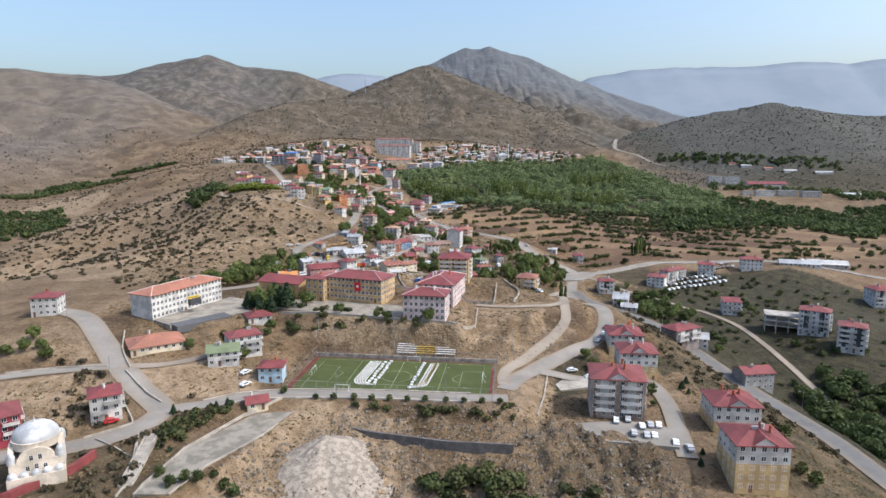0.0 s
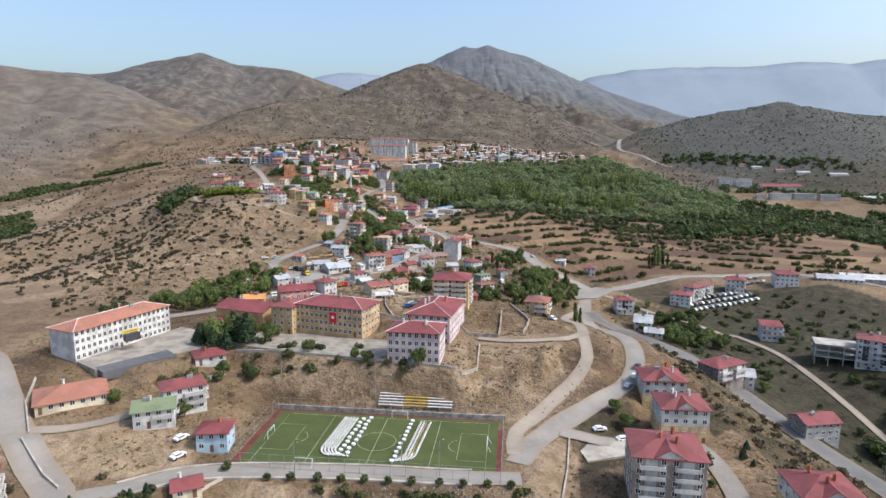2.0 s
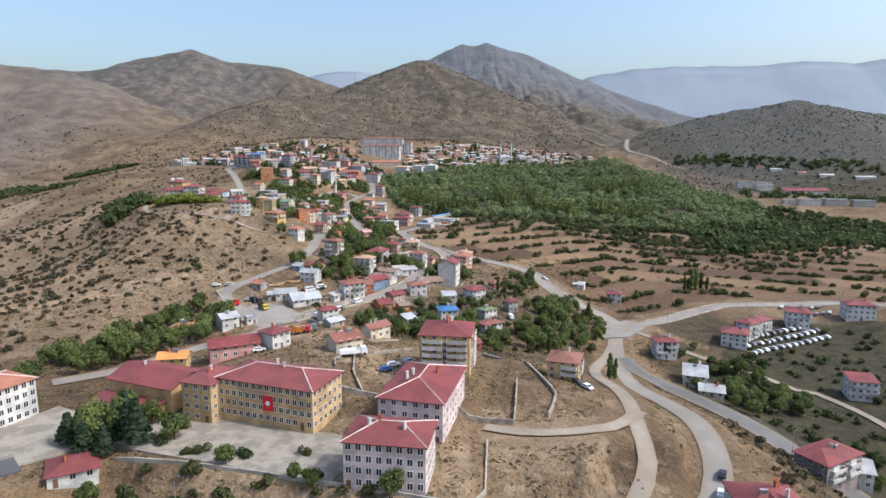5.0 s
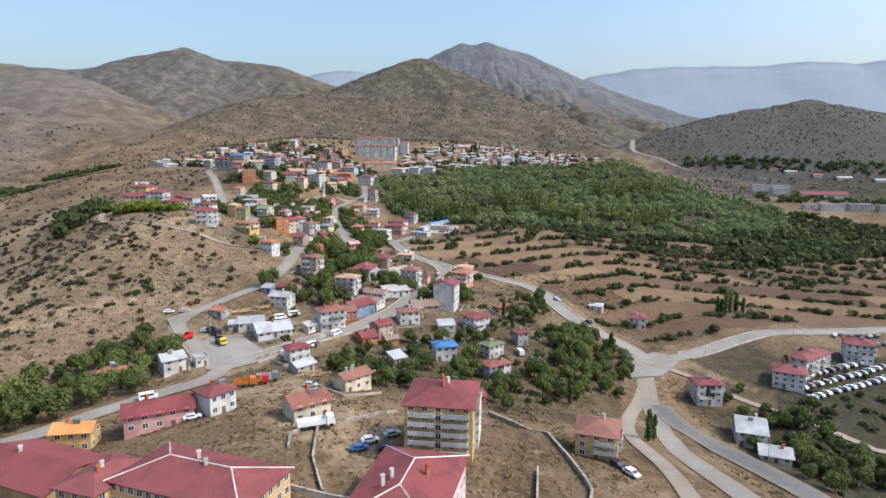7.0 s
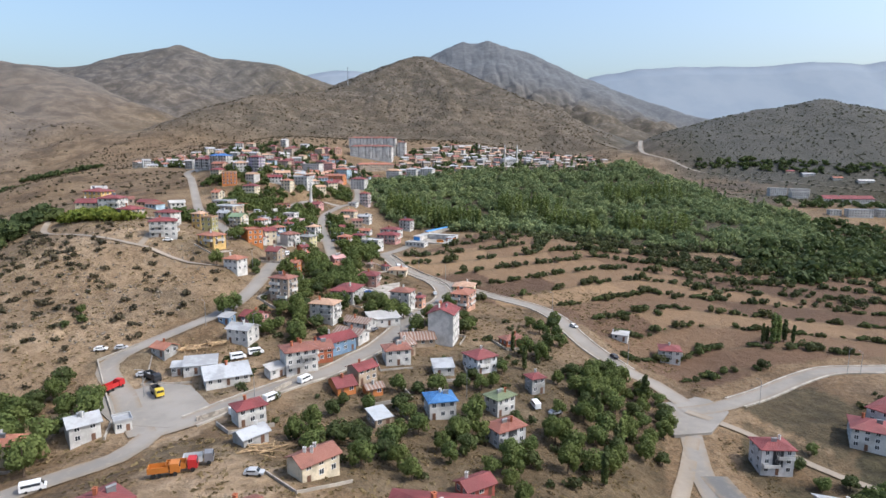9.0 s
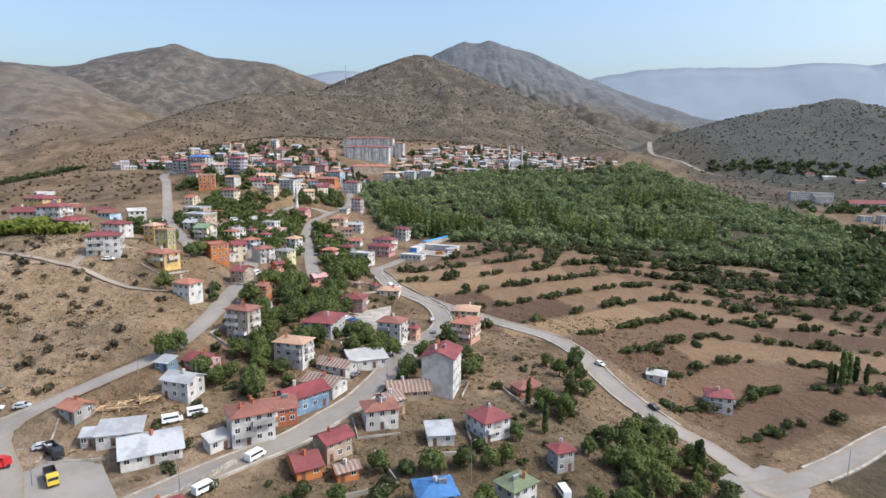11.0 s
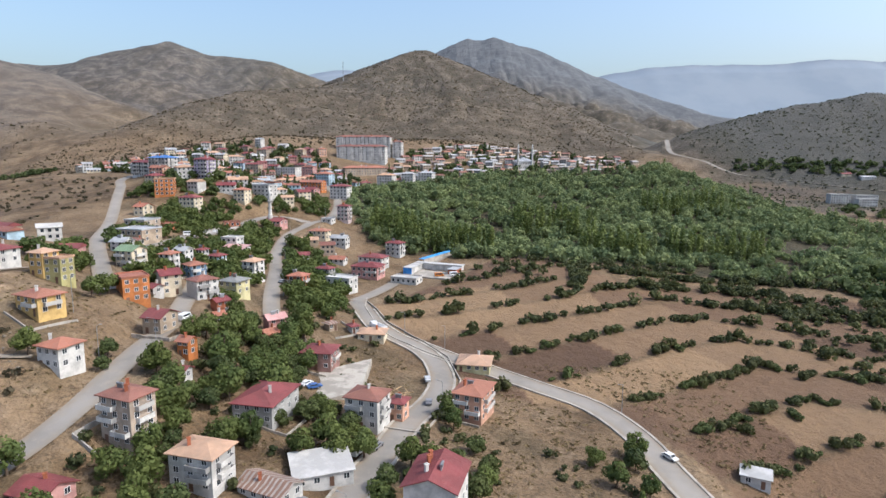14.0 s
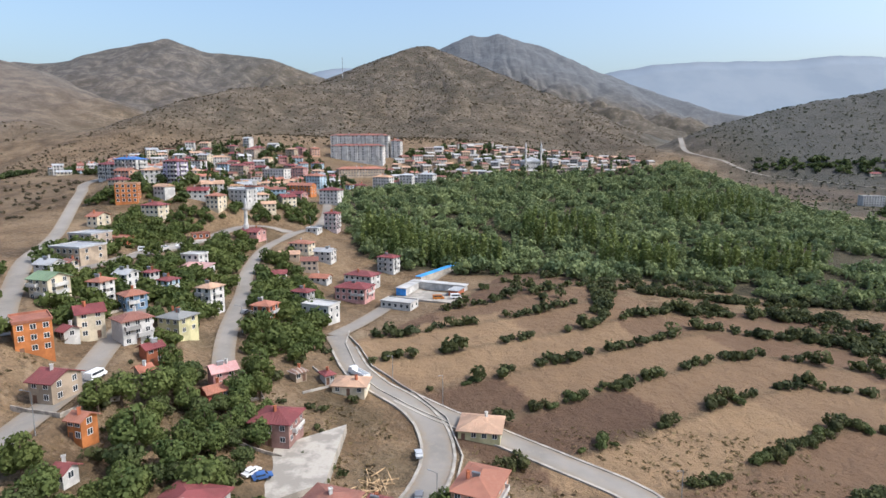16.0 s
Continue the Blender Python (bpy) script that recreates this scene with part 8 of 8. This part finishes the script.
wood = [p for p in scatter(rng, 2450, FOREST, 5.2) if not inside(np.array([p[0]]), np.array([p[1]]), *CLEARING)[0]]
stuff_of("valley_wood", "dense green wood of broadleaf trees and poplars", "wood", wood, rng,
         [(3, "broad", 10.5, 5.2, 170, 0.66), (4, "broad", 8, 4.4, 140, 0.6), (2, "broad", 5.5, 3.2, 90, 0.5), (0.5, "poplar", 16, 1.8, 110, 0.55)], LEAF_WOOD)
stuff_of("valley_poplars", "stands of tall pale green poplars", "poplars", scatter(rng, 130, [(-38, 745), (0, 730), (40, 725), (44, 750), (0, 765), (-40, 790)], 2.5) + scatter(rng, 60, [(100, 745), (140, 735), (150, 760), (110, 770)], 2.5) + scatter(rng, 90, [(180, 860), (290, 900), (280, 960), (190, 930)], 3) + scatter(rng, 60, [(60, 800), (120, 790), (130, 830), (70, 850)], 3) + scatter(rng, 50, [(160, 745), (220, 735), (225, 760), (165, 772)], 3),
         rng, [(1, "poplar", 18, 1.8, 120, 0.55)], LEAF_POPLAR)
stuff_of("far_wood", "dark belt of trees along the valley floor", "wood", off_road(scatter(rng, 520, [(300, 700), (373, 757), (420, 720), (409, 645), (470, 690), (560, 730), (700, 800), (519, 800), (465, 836), (428, 858), (392, 902)], 4) + scatter(rng, 150, [(390, 642), (533, 735), (560, 720), (420, 590)], 4) + scatter(rng, 150, [(560, 860), (760, 840), (800, 960), (620, 990)], 4) + scatter(rng, 120, [(430, 1240), (560, 1190), (720, 1110), (760, 1140), (560, 1230), (450, 1270)], 4) + scatter(rng, 60, [(420, 940), (600, 920), (600, 990), (430, 1000)], 4) + scatter(rng, 260, [(230, 600), (330, 640), (420, 700), (330, 760), (236, 690)], 4)), rng,
         [(3, "broad", 8, 4.4, 48, 1.2), (2, "bush", 4, 3.4, 40, 1.0)], LEAF_DARK)
# trees between the far houses
stuff_of("town_trees", "garden trees between the houses of the town", "trees", clear_of_homes(off_road(scatter(rng, 900, TOWN[0][0]) + scatter(rng, 700, TOWN[1][0]) + scatter(rng, 60, TOWN[2][0])), 8), rng,
         [(3, "broad", 7, 3.2, 46, 0.9), (1, "poplar", 11, 1.4, 46, 0.65)], LEAF_DARK)
# hilltop thicket and roadside green
stuff_of("hilltop_thicket", "yellow-green thicket below the hilltop houses", "bushes", scatter(rng, 70, [(-190, 540), (-150, 530), (-146, 541), (-188, 552)], 1.5), rng, [(1, "bush", 4.5, 3.2, 110, 0.5)], LEAF_YELLOW)
stuff_of("valley_trees", "green trees in the side valley", "wood", scatter(rng, 340, [(-435, 590), (-409, 602), (-402, 647), (-475, 755), (-527, 759), (-620, 800), (-600, 640), (-500, 560)], 4) + scatter(rng, 170, [(-700, 913), (-656, 962), (-672, 1045), (-665, 1098), (-567, 1115), (-611, 1085), (-638, 1045), (-640, 940)], 4) + scatter(rng, 50, [(-620, 1149), (-509, 1172), (-505, 1160), (-615, 1138)], 4) + scatter(rng, 40, [(-233, 552), (-213, 567), (-196, 553), (-215, 524)], 3), rng, [(1, "broad", 7, 3.8, 60, 0.95)], LEAF_DARK)
# scrub on the dry slopes
slopes = scatter(rng, 620, [(-330, 380), (-180, 330), (-150, 400), (-140, 480), (-200, 560), (-260, 700), (-420, 700), (-400, 500)]) + scatter(rng, 260, [(-170, 310), (-110, 420), (-80, 470), (-110, 520), (-190, 520), (-220, 400)]) \
    + scatter(rng, 300, [(-420, 720), (-230, 620), (-200, 760), (-260, 880), (-480, 900)]) + scatter(rng, 150, [(-140, 215), (-95, 130), (-82, 140), (-80, 165), (-70, 188), (-100, 200)]) + scatter(rng, 130, [(96, 200), (130, 180), (134, 260), (108, 330), (90, 300)])
spur_spots = scatter(rng, 620, [(-340, 405), (-190, 375), (-160, 420), (-190, 480), (-215, 545), (-262, 600), (-345, 545)]) + scatter(rng, 60, [(-160, 420), (-120, 430), (-130, 470), (-200, 540)])
stuff_of("spur_bushes", "dark bushes dotted over the gullied spur", "bushes", off_road(spur_spots), rng, [(3, "bush", 1.5, 1.2, 30, 0.32), (1, "bush", 2.2, 1.7, 44, 0.4)], LEAF_SCRUB)
stuff_of("slope_scrub", "dark thorny scrub on the dry slopes", "scrub", off_road(slopes), rng, [(1, "bush", 1.8, 1.6, 30, 0.42), (1, "bush", 1.2, 1.1, 24, 0.34)], LEAF_DRY)
stuff_of("valley_scrub", "dark green bushes over the grassy valley side", "bushes", off_road(scatter(rng, 210, [(146, 150), (152, 225), (140, 290), (118, 345), (150, 395), (240, 400), (330, 330), (300, 160)])), rng, [(2, "bush", 1.8, 1.6, 44, 0.36), (1, "bush", 2.8, 2.4, 70, 0.46)], LEAF_DARK)
stuff_of("bank_scrub", "green and dry bushes on the bank before the pitch", "scrub", scatter(rng, 20, [(-36, 188), (24, 182), (24, 189), (-36, 192)]) + scatter(rng, 70, [(-10, 138), (40, 138), (42, 152), (0, 155)]) + scatter(rng, 40, [(-88, 166), (-72, 191), (-67, 188), (-78, 165)]) + scatter(rng, 12, [(-60, 250), (0, 240), (0, 246), (-60, 258)])
         + off_road(scatter(rng, 130, [(118, 330), (200, 300), (260, 400), (170, 450), (130, 400)])), rng, [(1, "bush", 2.0, 1.5, 90, 0.3)], LEAF_BUSH)
hill = scatter(rng, 9500, [(-560, 1270), (-250, 1230), (200, 1240), (330, 1330), (420, 1700), (200, 2050), (-150, 2030), (-420, 1750)])
hill += scatter(rng, 2600, [(-620, 1000), (-380, 1040), (-150, 1085), (0, 1180), (240, 1120), (330, 1330), (200, 1240), (-250, 1230), (-560, 1270)]) + scatter(rng, 2600, [(-1250, 1050), (-800, 820), (-460, 740), (-380, 930), (-600, 1000), (-620, 1400), (-950, 1500)])
stuff_of("hill_scrub", "dark scrub dotted over the hill above the town", "scrub", hill, rng, [(4, "bush", 0.9, 0.9, 5, 0.55), (1, "bush", 1.8, 1.8, 9, 0.75)], LEAF_DRY)
hill2 = scatter(rng, 9000, [(380, 1060), (470, 980), (1000, 930), (1500, 1000), (1500, 1650), (600, 1700), (420, 1450)])
stuff_of("valley_hill_scrub", "dark scrub over the hill across the valley", "scrub", hill2, rng, [(3, "bush", 1.0, 1.2, 6, 0.62), (1, "bush", 1.8, 2.0, 9, 0.8)], LEAF_HAZED)


# dry grass and weeds over the open ground
def tufts(label, count, x0, x1, y0, y1, seed, size):
    """Small tufts of dry grass, in patches, off the roads and paving."""
    rng = np.random.RandomState(seed)
    x, y = rng.uniform(x0, x1, count), rng.uniform(y0, y1, count)
    keep = (road_bed(x, y)[1] < 0.55) & (rough(x, y, 30, 61) + rough(x, y, 9, 62) > rng.uniform(-1.0, 0.6, count))
    for pts in SLABS:
        keep &= ~inside(x, y, *pts)
    p = np.array([pitch_point(u, v)[:2] for u, v in ((-37.5, -19), (37.5, -19), (37.5, 19), (-37.5, 19))])
    keep &= ~inside(x, y, *[tuple(q) for q in p])
    x, y = x[keep], y[keep]
    z = ground_many(x, y)
    n = len(x)
    k = 3
    sz = size * rng.uniform(0.5, 1.5, (n, 1, 1)) * np.ones((n, k, 1))
    at = np.stack([x, y, z], -1)[:, None] + np.concatenate([rng.normal(size=(n, k, 2)) * sz * 0.6, np.zeros((n, k, 1)) - 0.03], -1)
    a = rng.uniform(0, 6.28, (n, k))
    side = np.stack([np.cos(a), np.sin(a), 0 * a], -1) * sz * 0.7
    lean = np.concatenate([rng.normal(size=(n, k, 2)) * 0.6, np.ones((n, k, 1)) * 0.7], -1) * sz
    q = np.stack([at - side, at + side, at + side * 0.6 + lean, at - side * 0.7 + lean * 0.8], 2).reshape(-1, 4, 3)
    tagged(new("dry_grass", quads_mesh("dry_grass", q, LEAF_STRAW)), label, "grass", kind="stuff")


tufts("dry straw-coloured grass tufts on the near slopes", 30000, -150, 130, 132, 330, 71, 0.42)
tufts("dry straw-coloured grass tufts round the village", 22000, -190, 110, 330, 560, 72, 0.5)
